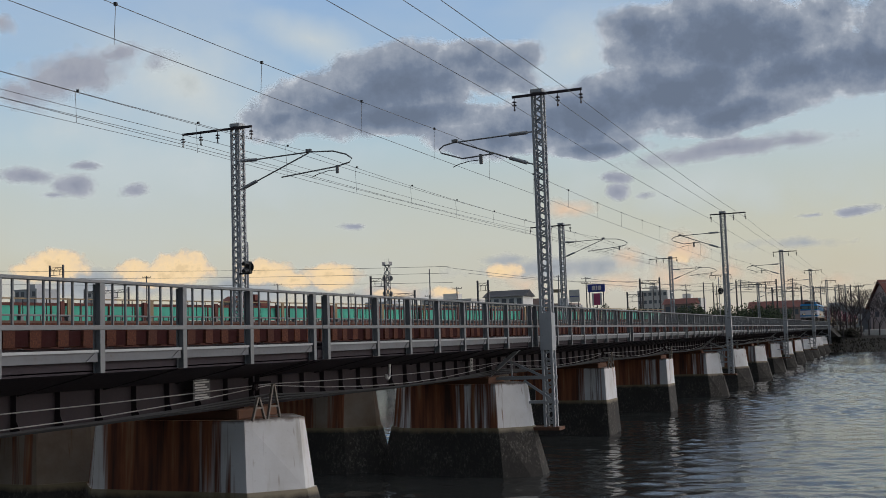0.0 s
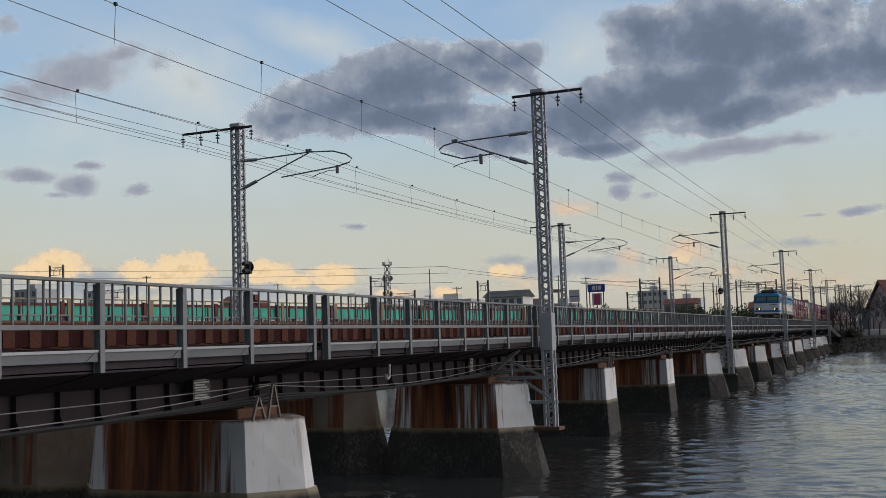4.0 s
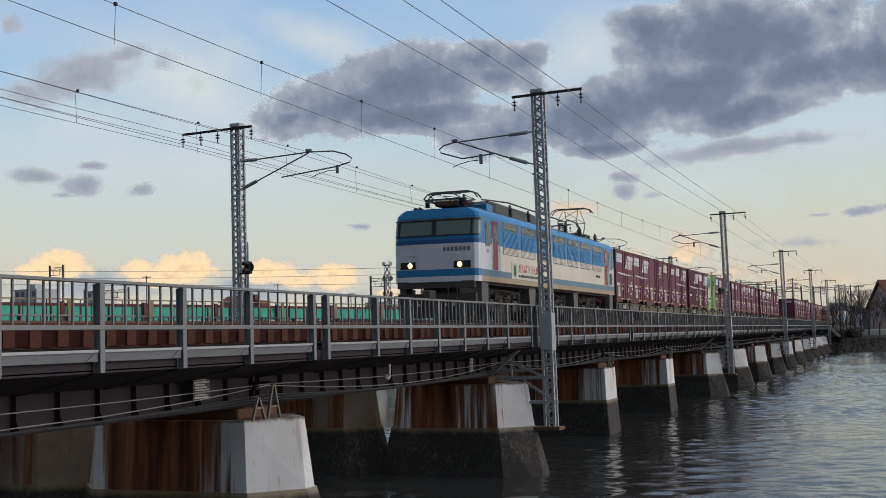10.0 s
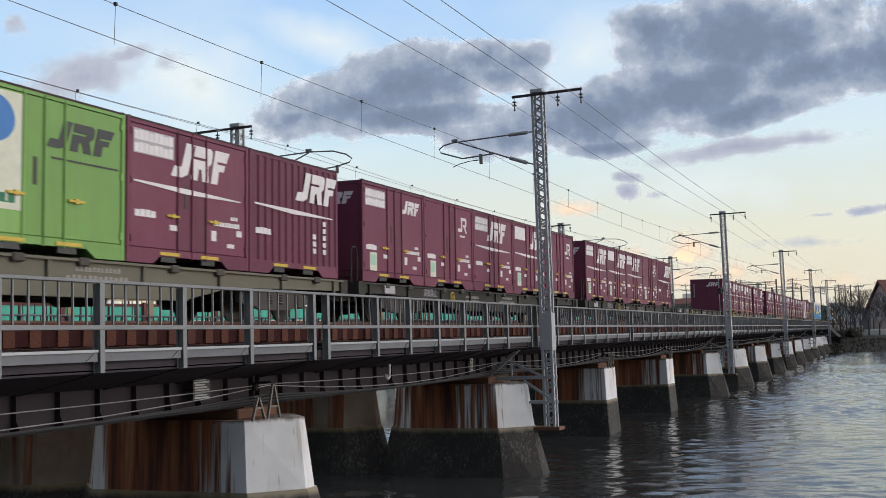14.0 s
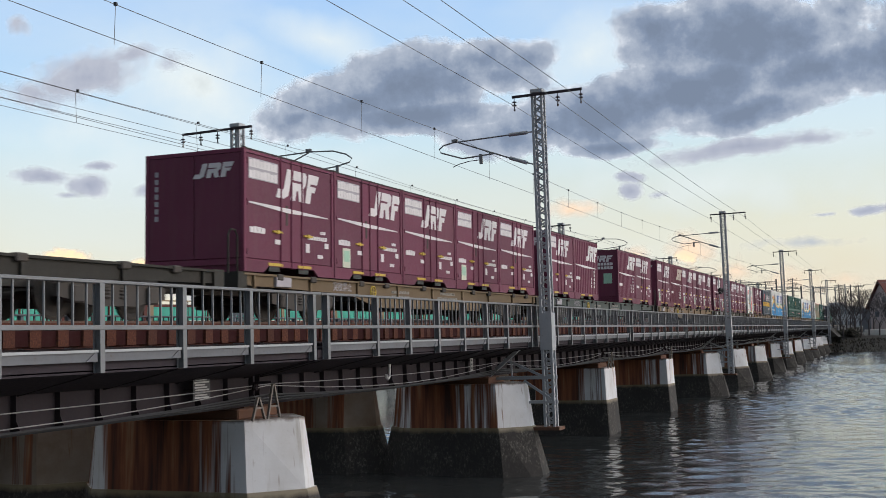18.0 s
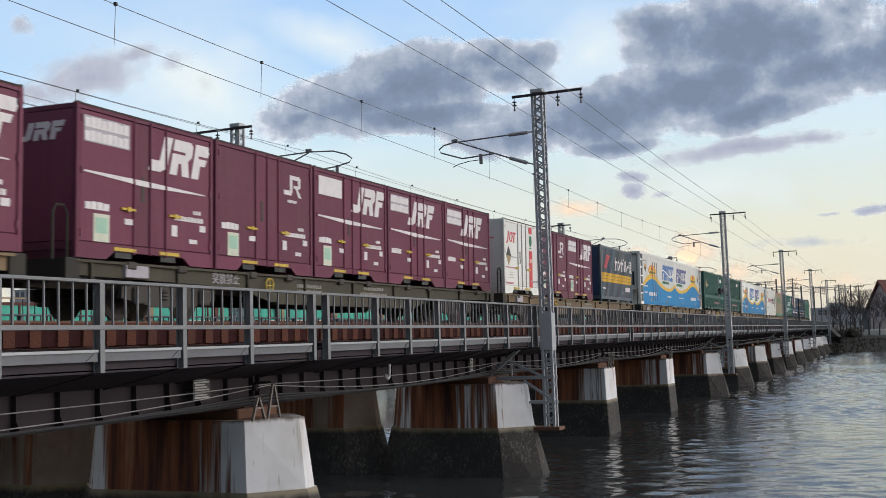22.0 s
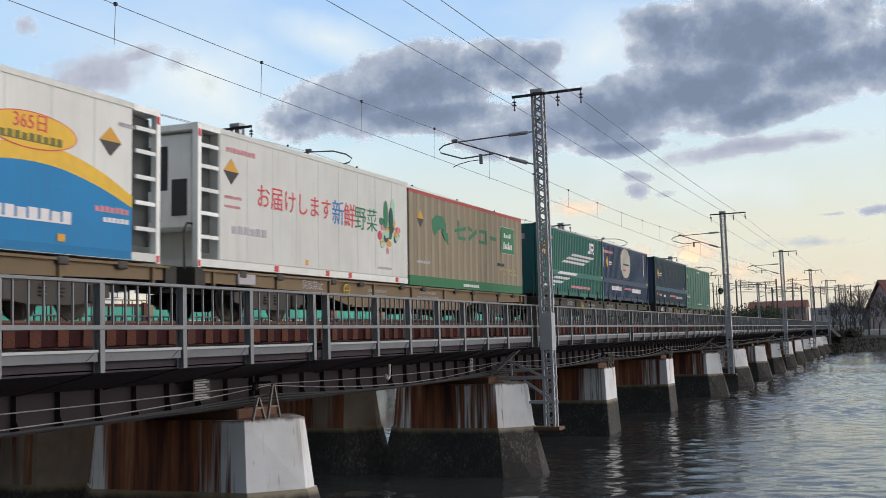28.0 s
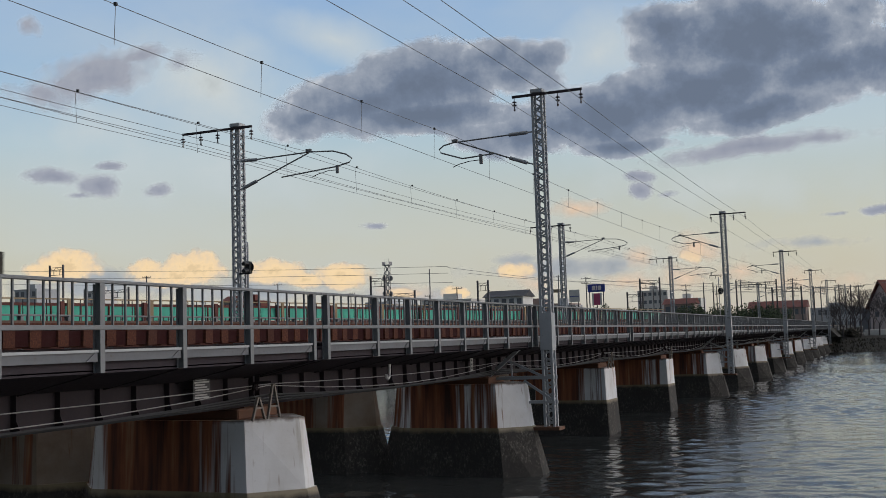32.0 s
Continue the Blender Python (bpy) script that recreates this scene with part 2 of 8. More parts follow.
# ---- mesh helpers ----
class Shape:
    """Collects boxes, beams, tubes and prisms for one mesh."""

    def __init__(self):
        self.v, self.f = [], []

    def add(self, verts, faces):
        k = len(self.v)
        self.v += [tuple(p) for p in verts]
        self.f += [tuple(i + k for i in f) for f in faces]
        return self

    def box(self, x0, y0, z0, x1, y1, z1):
        v = [(x, y, z) for x in (x0, x1) for y in (y0, y1) for z in (z0, z1)]
        return self.add(v, [(0, 1, 3, 2), (4, 6, 7, 5), (0, 4, 5, 1), (2, 3, 7, 6), (0, 2, 6, 4), (1, 5, 7, 3)])

    def cbox(self, x0, y0, z0, x1, y1, z1, c=0.02):
        """A box with chamfered edges all round."""
        bm = bmesh.new()
        bmesh.ops.create_cube(bm, size=1.0, matrix=Matrix.LocRotScale(((x0 + x1) / 2, (y0 + y1) / 2, (z0 + z1) / 2), None, (x1 - x0, y1 - y0, z1 - z0)))
        bmesh.ops.bevel(bm, geom=bm.edges[:], offset=c, segments=1, affect="EDGES")
        bm.verts.index_update()
        self.add([p.co for p in bm.verts], [[p.index for p in f.verts] for f in bm.faces])
        bm.free()
        return self

    def beam(self, a, b, w, h, up=(0, 0, 1)):
        a, b, up = Vector(a), Vector(b), Vector(up)
        d = (b - a).normalized()
        s = d.cross(up)
        if s.length < 1e-3:
            s = d.cross(Vector((1, 0, 0)))
        s.normalize()
        t = s.cross(d)
        v = [p + s * i * w / 2 + t * j * h / 2 for p in (a, b) for i, j in ((-1, -1), (1, -1), (1, 1), (-1, 1))]
        return self.add(v, [(0, 1, 2, 3), (7, 6, 5, 4), (0, 4, 5, 1), (1, 5, 6, 2), (2, 6, 7, 3), (3, 7, 4, 0)])

    def tube(self, a, b, r, n=8, r2=None):
        a, b = Vector(a), Vector(b)
        d = (b - a).normalized()
        s = d.orthogonal().normalized()
        t = d.cross(s)
        r2 = r if r2 is None else r2
        ring = [(math.cos(2 * math.pi * i / n), math.sin(2 * math.pi * i / n)) for i in range(n)]
        v = [a + (s * c + t * q) * r for c, q in ring] + [b + (s * c + t * q) * r2 for c, q in ring]
        return self.add(v, [(i, (i + 1) % n, n + (i + 1) % n, n + i) for i in range(n)] + [tuple(range(n - 1, -1, -1)), tuple(range(n, 2 * n))])

    def path(self, pts, r, n=6):
        """One bent tube through the points."""
        q = [Vector(p) for p in pts]
        v = []
        for k, p in enumerate(q):
            d = (q[min(k + 1, len(q) - 1)] - q[max(k - 1, 0)]).normalized()
            s = d.cross(Vector((0.0137, 0.0071, 1.0)))
            if s.length < 0.1:
                s = d.cross(Vector((1, 0, 0)))
            s.normalize()
            t = s.cross(d)
            v += [p + (s * math.cos(2 * math.pi * i / n) + t * math.sin(2 * math.pi * i / n)) * r for i in range(n)]
        f = [(k * n + i, k * n + (i + 1) % n, (k + 1) * n + (i + 1) % n, (k + 1) * n + i) for k in range(len(q) - 1) for i in range(n)]
        return self.add(v, f + [tuple(range(n - 1, -1, -1)), tuple(range((len(q) - 1) * n, len(q) * n))])

    def prism(self, poly, axis, lo, hi):
        """A polygon given in the two other axes, drawn out along an axis."""
        def at(p, q):
            return {"x": (q, p[0], p[1]), "y": (p[0], q, p[1]), "z": (p[0], p[1], q)}[axis]
        if hi - lo < 0.0101:
            # thin strokes of one mark are laid a hair above one another
            lift = 0.0005 * min(12, len(self.f) // 6)
            lo, hi = lo - lift, hi + lift
        n = len(poly)
        v = [at(p, lo) for p in poly] + [at(p, hi) for p in poly]
        return self.add(v, [(i, (i + 1) % n, n + (i + 1) % n, n + i) for i in range(n)] + [tuple(range(n - 1, -1, -1)), tuple(range(n, 2 * n))])

    def spin(self, profile, centre, n=16, axis="z"):
        """A turned form: (radius, height) rows about an axis."""
        c, v = Vector(centre), []
        for r, h in profile:
            for i in range(n):
                a = 2 * math.pi * i / n
                p = (r * math.cos(a), r * math.sin(a), h)
                v.append(c + Vector(p if axis == "z" else (h, p[0], p[1]) if axis == "x" else (p[0], h, p[1])))
        f = [(k * n + i, k * n + (i + 1) % n, (k + 1) * n + (i + 1) % n, (k + 1) * n + i) for k in range(len(profile) - 1) for i in range(n)]
        f += [tuple(range(n - 1, -1, -1)), tuple(range((len(profile) - 1) * n, len(profile) * n))]
        return self.add(v, f)

    def mesh(self, name, material):
        me = bpy.data.meshes.new(name)
        me.from_pydata(self.v, [], self.f)
        bm = bmesh.new()
        bm.from_mesh(me)
        bmesh.ops.recalc_face_normals(bm, faces=bm.faces[:])
        bm.to_mesh(me)
        bm.free()
        me.materials.append(material)
        return me


def part(name, shape, material, parent, label="", m=None):
    """Links a shape, or a mesh that is already there, as one object under a thing or a part."""
    me = shape.mesh(name, material) if isinstance(shape, Shape) else shape
    ob = new(name, me)
    ob.parent = parent
    if m is not None:
        ob.matrix_basis = m
    return tagged(ob, label)


def thing(name, label, category, group="", kind="", m=None):
    ob = new(name)
    ob.empty_display_size = 0.2
    if m is not None:
        ob.matrix_basis = m
    return tagged(ob, label, category, group, kind)


def solid(name, shape, material, label, category="", group="", kind="", m=None):
    ob = new(name, shape.mesh(name, material) if isinstance(shape, Shape) else shape)
    if m is not None:
        ob.matrix_basis = m
    return tagged(ob, label, category, group, kind)


def move(x, y, z):
    return Matrix.Translation((x, y, z))


# ---- plan: x across the river bridge, y along it, z = 0 at the top of the rails ----
WATER_Z = -4.8
PIERS = [-36.4, -22.3, -7.5, 6.2, 19.7, 33.1, 46.4, 59.8, 73.2, 86.5, 99.9, 113.3, 126.6, 140.0, 153.4, 166.8]
FAR_X = -5.2

# ---- water, banks and ground ----
def water_sheet():
    """Wind waves round the bridge, running out into a flat sheet."""
    x0, x1, y0, y1, step = -12.0, 14.4, -24.4, 168.0, 0.15
    xs, ys = np.arange(x0, x1 + 0.01, step), np.arange(y0, y1 + 0.01, step)
    gx, gy = np.meshgrid(xs, ys)
    rng = np.random.default_rng(4)
    z = np.zeros_like(gx)
    for k in range(26):
        length = 0.48 * 1.058 ** k
        a = math.radians(rng.normal(-66.0, 30.0))
        p = 2 * math.pi / length
        z += 0.0040 * length ** 0.6 * np.sin(p * (gx * math.cos(a) + gy * math.sin(a)) + rng.uniform(0, 6.28))
    # gusts ruffle some patches more than others
    gust = 0.85 + 0.35 * np.sin(gx * 0.21 + gy * 0.07 + 1.0) * np.sin(gy * 0.13 - gx * 0.05) + 0.15 * np.sin(gy * 0.31 + gx * 0.4)
    rim = np.minimum(np.minimum(gx - x0, x1 - gx), np.minimum(gy - y0, y1 - gy))
    z = WATER_Z + z * gust * np.clip(rim / 2.0, 0, 1)
    nx, ny = len(xs), len(ys)
    verts = np.stack([gx.ravel(), gy.ravel(), z.ravel()], 1).tolist()
    idx = np.arange(nx * ny).reshape(ny, nx)
    faces = np.stack([idx[:-1, :-1].ravel(), idx[:-1, 1:].ravel(), idx[1:, 1:].ravel(), idx[1:, :-1].ravel()], 1).tolist()
    k = len(verts)
    ox = (-900, xs[0], xs[-1], 600)
    oy = (-60, ys[0], ys[-1], 190)
    verts += [(float(a), float(b), WATER_Z) for b in oy for a in ox]
    faces += [(k + 4 * r + c, k + 4 * r + c + 1, k + 4 * r + c + 5, k + 4 * r + c + 4) for r in range(3) for c in range(3) if (r, c) != (1, 1)]
    me = bpy.data.meshes.new("water")
    me.from_pydata(verts, [], faces)
    me.polygons.foreach_set("use_smooth", [True] * len(me.polygons))
    me.materials.append(WATER)
    return me


solid("water", water_sheet(), WATER, "dark rippled tidal river water under the bridge", "water", kind="structure")
g = Shape()
g.add([(-2500, 166, -5.4), (2500, 166, -5.4), (2500, 172, -4.6), (-2500, 172, -4.6), (2500, 180, -2.2), (-2500, 180, -2.2), (2500, 4000, -2.2), (-2500, 4000, -2.2)],
      [(0, 1, 2, 3), (3, 2, 4, 5), (5, 4, 6, 7)])
solid("ground", g, EARTH, "earth river bank and flat ground of the far shore", "ground", kind="structure")
g = Shape()
g.add([(-2500, -31, -2.2), (2500, -31, -2.2), (2500, -27.5, -5.4), (-2500, -27.5, -5.4), (2500, -600, -2.2), (-2500, -600, -2.2)], [(0, 1, 2, 3), (5, 4, 1, 0)])
g.box(10, -31, -5.4, 16, -24.5, -2.2)
solid("ground", g, EARTH, "near river bank behind the viewpoint", "ground", kind="structure")


# ---- the bridges ----
def fence_meshes():
    post = Shape().box(0.040, -0.050, -0.84, 0.052, 0.050, 0.50).box(-0.085, -0.050, -0.84, -0.073, 0.050, 0.44).box(-0.075, -0.006, -0.84, 0.042, 0.006, 0.46)
    bar = Shape().box(-0.016, -0.012, -0.16, 0.016, 0.012, 0.45)
    return post.mesh("post", STEEL), bar.mesh("bar", STEEL)


POST, BAR = fence_meshes()


def bridge_fence(x, y0, y1, side, label):
    """One span's railing: posts, top and middle rail, kick plate with its angle, and upright bars."""
    t = thing("bridge_fence", label, "fence", "railings along the bridge", m=move(x, y0, 0))
    length = y1 - y0
    stops = [0.0] + [2.25 + (length - 4.5) * i / 5 for i in range(6)] + [length]
    n = 7
    part("top_rail", Shape().cbox(-0.05, -0.27, 0.45, 0.055, length + 0.27, 0.50, 0.008), STEEL, t)
    part("middle_rail", Shape().cbox(0.0 if side > 0 else -0.05, -0.27, -0.225, 0.058 if side > 0 else 0.0, length + 0.27, -0.155, 0.008), STEEL, t)
    for i in range(n):
        if side > 0 and y0 < 60:
            part("kick_plate", Shape().box(-0.05, stops[i] + 0.06, -0.68, -0.01, stops[i + 1] - 0.06, -0.545), KICK, t)
            # paler MAST steel stands in for light on the ledge's top
            part("ledge", Shape().box(-0.12, stops[i] + 0.05, -0.548, 0.025, stops[i + 1] - 0.05, -0.508), MAST, t, "pale ledge above the kick plate")
            part("gusset", Shape().prism([(stops[i + 1] - 0.30, -0.678), (stops[i + 1] - 0.06, -0.678), (stops[i + 1] - 0.06, -0.56), (stops[i + 1] - 0.12, -0.56)], "x", -0.005, 0.012), KICK, t)
    if side < 0 or y0 >= 60:
        part("kick_plate", Shape().box(-0.05, 0, -0.68, -0.01, length, -0.515), KICK, t)
    for i in range(n + 1):
        part("post", POST, STEEL, t, m=Matrix.Translation((0, stops[i], 0)) @ Matrix.Diagonal((side, 1, 1, 1)))
    if side > 0 and y0 < 80:
        for i in range(n):
            for j in range(1, 7):
                part("bar", BAR, STEEL, t, m=move(0, stops[i] + (stops[i + 1] - stops[i]) * j / 7, 0))
    else:
        s = Shape()
        for i in range(n):
            for j in range(1, 7):
                y = stops[i] + (stops[i + 1] - stops[i]) * j / 7
                s.box(-0.016, y - 0.012, -0.16, 0.016, y + 0.012, 0.45)
        tagged(part("bars", s, STEEL, t, "row of thin upright bars"), kind="stuff")
    return t


def girder_mesh(length):
    """A plate girder: web, flanges."""
    web = Shape().box(-0.012, 0, -1.70, 0.012, length, -0.50)
    return web, Shape().box(-0.17, 0, -1.73, 0.17, length, -1.69), Shape().box(-0.17, 0, -0.51, 0.17, length, -0.47)


def span(xc, y0, y1, side, label, detail):
    t = thing("bridge_span", label, "bridge span", "girder spans of the bridge", m=move(xc, y0, 0))
    L = y1 - y0 - 0.12
    for gx in (-0.93, 0.93):
        web, low, high = girder_mesh(L)
        gd = part("girder", web, GIRDER, t, m=move(gx, 0.06, 0))
        part("lower_flange", low, GIRDER, gd)
        part("upper_flange", high, GIRDER, gd)
    stiff = Shape().box(0, -0.01, -1.69, 0.11, 0.01, -0.51)
    stiff.add([(0.11, -0.01, -1.69), (0.11, 0.01, -1.69), (0.20, -0.01, -1.69), (0.20, 0.01, -1.69), (0.11, -0.01, -1.52), (0.11, 0.01, -1.52)], [(0, 1, 3, 2), (0, 2, 4), (1, 5, 3), (2, 3, 5, 4)])
    sm = stiff.mesh("stiffener", GIRDER)
    n = round(L / 0.9)
    for i in range(n + 1 if detail else 0):
        part("stiffener", sm, GIRDER, t, m=Matrix.Translation((0.942 * side, 0.1 + i * (L - 0.1) / n, 0)) @ Matrix.Diagonal((side, 1, 1, 1)))
    br = Shape()
    br.prism([(0.95, -0.50), (2.46, -0.62), (2.46, -0.86), (2.30, -0.90), (0.95, -1.18)], "y", -0.02, 0.02)
    bm = br.mesh("walkway_bracket", GIRDER)
    rail = y1 - y0 - 0.56
    for yy in [0.30] + [0.28 + 2.25 + (rail - 4.5) * i / 5 for i in range(6)] + [L - 0.18]:
        part("walkway_bracket", bm, GIRDER, t, m=Matrix.Translation((0, yy, 0)) @ Matrix.Diagonal((side, 1, 1, 1)))
    part("edge_beam", Shape().box(2.40 * side - 0.05, 0.06, -0.80, 2.40 * side + 0.05, L, -0.64), GIRDER, t)
    if side > 0:
        part("soffit_plate", Shape().prism([(1.10, -1.14), (2.44, -0.85), (2.44, -0.82), (1.10, -1.11)], "y", 0.06, L), GIRDER, t, "dark sloping plate under the walkway")
    deck = Shape()
    for k in range(4):
        deck.box(side * (1.42 + 0.26 * k) - 0.12, 0.06, -0.62, side * (1.42 + 0.26 * k) + 0.12, L, -0.57)
    part("walkway_deck", deck, GIRDER, t, "dark steel walkway planks")
    if detail:
        cross = Shape().beam((-0.92, 0, -0.7), (0.92, 0, -1.6), 0.08, 0.08).beam((0.92, 0, -0.7), (-0.92, 0, -1.6), 0.08, 0.08).beam((-0.92, 0, -1.62), (0.92, 0, -1.62), 0.09, 0.09).mesh("cross_frame", GIRDER)
        for i in range(5):
            part("cross_frame", cross, GIRDER, t, m=move(0, 0.3 + i * (L - 0.5) / 4, 0))
    for gx in (-0.93, 0.93):
        for yy in (0.35, L - 0.25):
            part("bearing", Shape().box(gx - 0.2, yy - 0.22, -1.95, gx + 0.2, yy + 0.22, -1.86).box(gx - 0.13, yy - 0.12, -1.87, gx + 0.13, yy + 0.12, -1.73), RUSTY, t, "rusted iron bearing")
    return t


for a, b in zip(PIERS, PIERS[1:]):
    span(0.0, a, b, 1, "dark grey steel plate girder span with a walkway", True)
    span(FAR_X, a, b, -1, "dark grey steel plate girder span of the far track", False)
    bridge_fence(2.55, a + 0.28, b - 0.28, 1, "grey painted steel railing with upright bars on the bridge edge")
    bridge_fence(FAR_X - 2.55, a + 0.28, b - 0.28, -1, "grey steel railing on the far edge of the second track")


def pier(xc, y, nose_plus, nose_minus, label, mat, stretch=0.08):
    """A battered concrete pier; a nosed end stands out beyond the girders, a blunt one is cut square."""
    upper, lower = [(-1.95, 0.0), (-3.31, 0.07)], [(-3.31, 0.09), (-5.6, 0.33)]
    t = thing("bridge_pier", label, "bridge pier", "concrete piers in the river", m=move(xc, y, 0))

    def ring(z, out):
        if not nose_plus:
            out *= 0.45
        half = 0.92 + out * 0.9
        right = [(1.52 + out, -half), (2.25 + 2.2 * out, -0.10 - out), (2.25 + 2.2 * out, 0.10 + out), (1.52 + out, half)] if nose_plus else [(1.55 + out * 1.2, -half), (1.58 + out * 1.2, -half + 0.08), (1.58 + out * 1.2, half - 0.08), (1.55 + out * 1.2, half)]
        left = [(-x - stretch, -yy) for x, yy in right] if nose_minus == nose_plus else [(-1.58 - out, half), (-1.6 - out, half - 0.05), (-1.6 - out, -half + 0.05), (-1.58 - out, -half)]
        return [(px, py, z) for px, py in right + left]

    n = 8
    f = [(i, (i + 1) % n, n + (i + 1) % n, n + i) for i in range(n)] + [tuple(range(n)), tuple(range(n, 2 * n))[::-1]]
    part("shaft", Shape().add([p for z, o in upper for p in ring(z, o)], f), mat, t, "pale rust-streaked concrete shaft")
    # added block closes the bright gap between pier top and girders
    part("bearing_shelf", Shape().cbox(-1.25, -0.72, -1.96, 1.25, 0.72, -1.75, 0.03), RUSTY, t, "rust-brown block filling the gap under the girders")
    part("tidal_base", Shape().add([p for z, o in lower for p in ring(z, o)], f), mat, t, "dark weedy tidal base")
    return t


BLUNT = (4, 5)
for k, y in enumerate(PIERS):
    blunt = k in BLUNT
    pier(0.0, y - (0.27 if k == 2 else 0.0), not blunt, not blunt, "squared concrete pier with rust stains and a dark tidal foot" if blunt else "nosed pale concrete pier with rust stains and a dark tidal foot", PIER, 0.52 if k == 2 else 0.0)
    pier(FAR_X - 0.22, y, True, True, "rust stained concrete pier under the far track", FARPIER)


def ease(y):
    """How far the near track lies off the bridge's middle line, at a place along it."""
    u = min(1.0, max(0.0, (y - 15.0) / 100.0))
    return -0.32 * u * u * (3 - 2 * u)


def track(xc, cant, label):
    t = thing("railway_track", label, "track", "tracks over the river", m=Matrix.Translation((xc, 0, 0)) @ pose(0, 0, 0, 0, cant, 0))
    for rx in (-0.565, 0.565):
        stops = [-34, 15, 30, 45, 60, 75, 90, 105, 120, 420] if xc == 0.0 else [-34, 420]
        r = Shape()
        for x0, z0, x1, z1 in ((-0.033, -0.035, 0.033, 0.0), (-0.01, -0.13, 0.01, -0.03), (-0.065, -0.15, 0.065, -0.13)):
            v = [(rx + (ease(y) if xc == 0.0 else 0.0) + px, y, pz) for y in stops for px, pz in ((x0, z0), (x1, z0), (x1, z1), (x0, z1))]
            r.add(v, [(4 * k + i, 4 * k + (i + 1) % 4, 4 * k + 4 + (i + 1) % 4, 4 * k + 4 + i) for k in range(len(stops) - 1) for i in range(4)] + [(0, 1, 2, 3), tuple(len(v) - 4 + i for i in range(4))])
        part("rail", r, RAILTOP, t)
    return t


near_track = track(0.0, 1.14, "rusty rails on timber sleepers over the near girders")
far_track = track(FAR_X, 0.0, "rails on timber sleepers over the far girders")
SLEEPER_MESH = Shape().box(-1.28, -0.115, -0.42, 1.28, 0.115, -0.15).mesh("sleeper", SLEEPER)
rest = {0.0: Shape(), FAR_X: Shape()}
for i in range(370):
    y = -34 + i * 0.545
    if y < 70:
        part("sleeper", SLEEPER_MESH, SLEEPER, near_track, m=pose(random.uniform(-0.03, 0.03) + ease(y), y, 0, 0, 0, random.uniform(-0.6, 0.6)))
    else:
        rest[0.0].box(ease(y) - 1.28, y - 0.115, -0.42, ease(y) + 1.28, y + 0.115, -0.15)
    rest[FAR_X].box(-1.28, y - 0.115, -0.42, 1.28, y + 0.115, -0.15)
for ob, xc in ((near_track, 0.0), (far_track, FAR_X)):
    tagged(part("sleeper_row", rest[xc], SLEEPER, ob, "row of further timber sleepers"), kind="stuff")
# guard timbers along the sleeper ends
part("side_board", Shape().box(1.19, -34, -0.41, 1.25, 168, -0.17), REDBOARD, near_track, "dark red-brown side board")
part("guard_timber", Shape().box(1.02, -34, -0.15, 1.16, 168, -0.05), SLEEPER, near_track, "red-brown guard timber")


# ---- catenary masts ----
def lattice(x, y, z0, z1, w, pitch):
    """Four corner legs and zigzag lacing on each side of a square mast: returns leg shapes and lacing shapes."""
    h = w / 2
    legs = [Shape().box(x + i * h - 0.038, y + j * h - 0.038, z0, x + i * h + 0.038, y + j * h + 0.038, z1) for i in (-1, 1) for j in (-1, 1)]
    faces = []
    n = int((z1 - z0) / pitch)
    for (ax, ay), (bx, by) in (((-h, -h), (h, -h)), ((h, -h), (h, h)), ((h, h), (-h, h)), ((-h, h), (-h, -h))):
        # one zigzag strip of flat bar
        half, v = 0.16 * pitch, []
        ox, oy = (0.006, 0.0) if ax == bx else (0.0, 0.006)
        for k in range(n + 1):
            qx, qy = (bx, by) if k % 2 else (ax, ay)
            for dz, sg in ((-half, -1), (half, -1), (half, 1), (-half, 1)):
                v.append((x + qx + sg * ox, y + qy + sg * oy, z0 + k * pitch + dz))
        faces.append(Shape().add(v, [(4 * k + i, 4 * k + (i + 1) % 4, 4 * k + 4 + (i + 1) % 4, 4 * k + 4 + i) for k in range(n) for i in range(4)]))
    return legs, faces


def hang_insulator(parent, x, y, z):
    s = Shape().spin([(0.012, 0), (0.014, -0.10), (0.07, -0.12), (0.075, -0.15), (0.02, -0.16), (0.02, -0.2), (0.07, -0.22), (0.075, -0.25), (0.02, -0.26), (0.02, -0.36), (0.035, -0.37), (0.03, -0.42)], (x, y, z), 10)
    return part("insulator", s, INSUL, parent, "dark porcelain disc insulator")


def near_arm(t, side):
    """The cantilever of a near mast."""
    part("upper_tube", Shape().path([(-side * 0.75, -0.25, 6.02), (-side * 2.9, -0.25, 5.96), (-side * 3.25, -0.25, 5.90), (-side * 3.42, -0.25, 5.78), (-side * 3.36, -0.25, 5.66), (-side * 2.6, -0.25, 5.40), (-side * 1.45, -0.25, 5.46)], 0.025, 8), STEEL, t, "grey bent cantilever tube")
    part("lower_strut", Shape().tube((-side * 0.85, -0.25, 5.22), (-side * 2.75, -0.25, 5.96), 0.025), STEEL, t)
    part("drop_bracket", Shape().box(-side * 1.95 - 0.05, -0.28, 5.16, -side * 1.95 + 0.05, -0.22, 5.48), STEEL, t)
    part("steady_arm", Shape().path([(-side * 1.95, -0.25, 5.30), (-side * 2.35, -0.25, 5.29), (-side * 2.75, -0.25, 5.22), (-side * 2.95, -0.25, 5.14)], 0.014, 6), CABLE, t)
    part("messenger_clamp", Shape().box(-side * 2.85 - 0.1, -0.30, 5.98, -side * 2.85 + 0.1, -0.20, 6.06), STEEL, t)


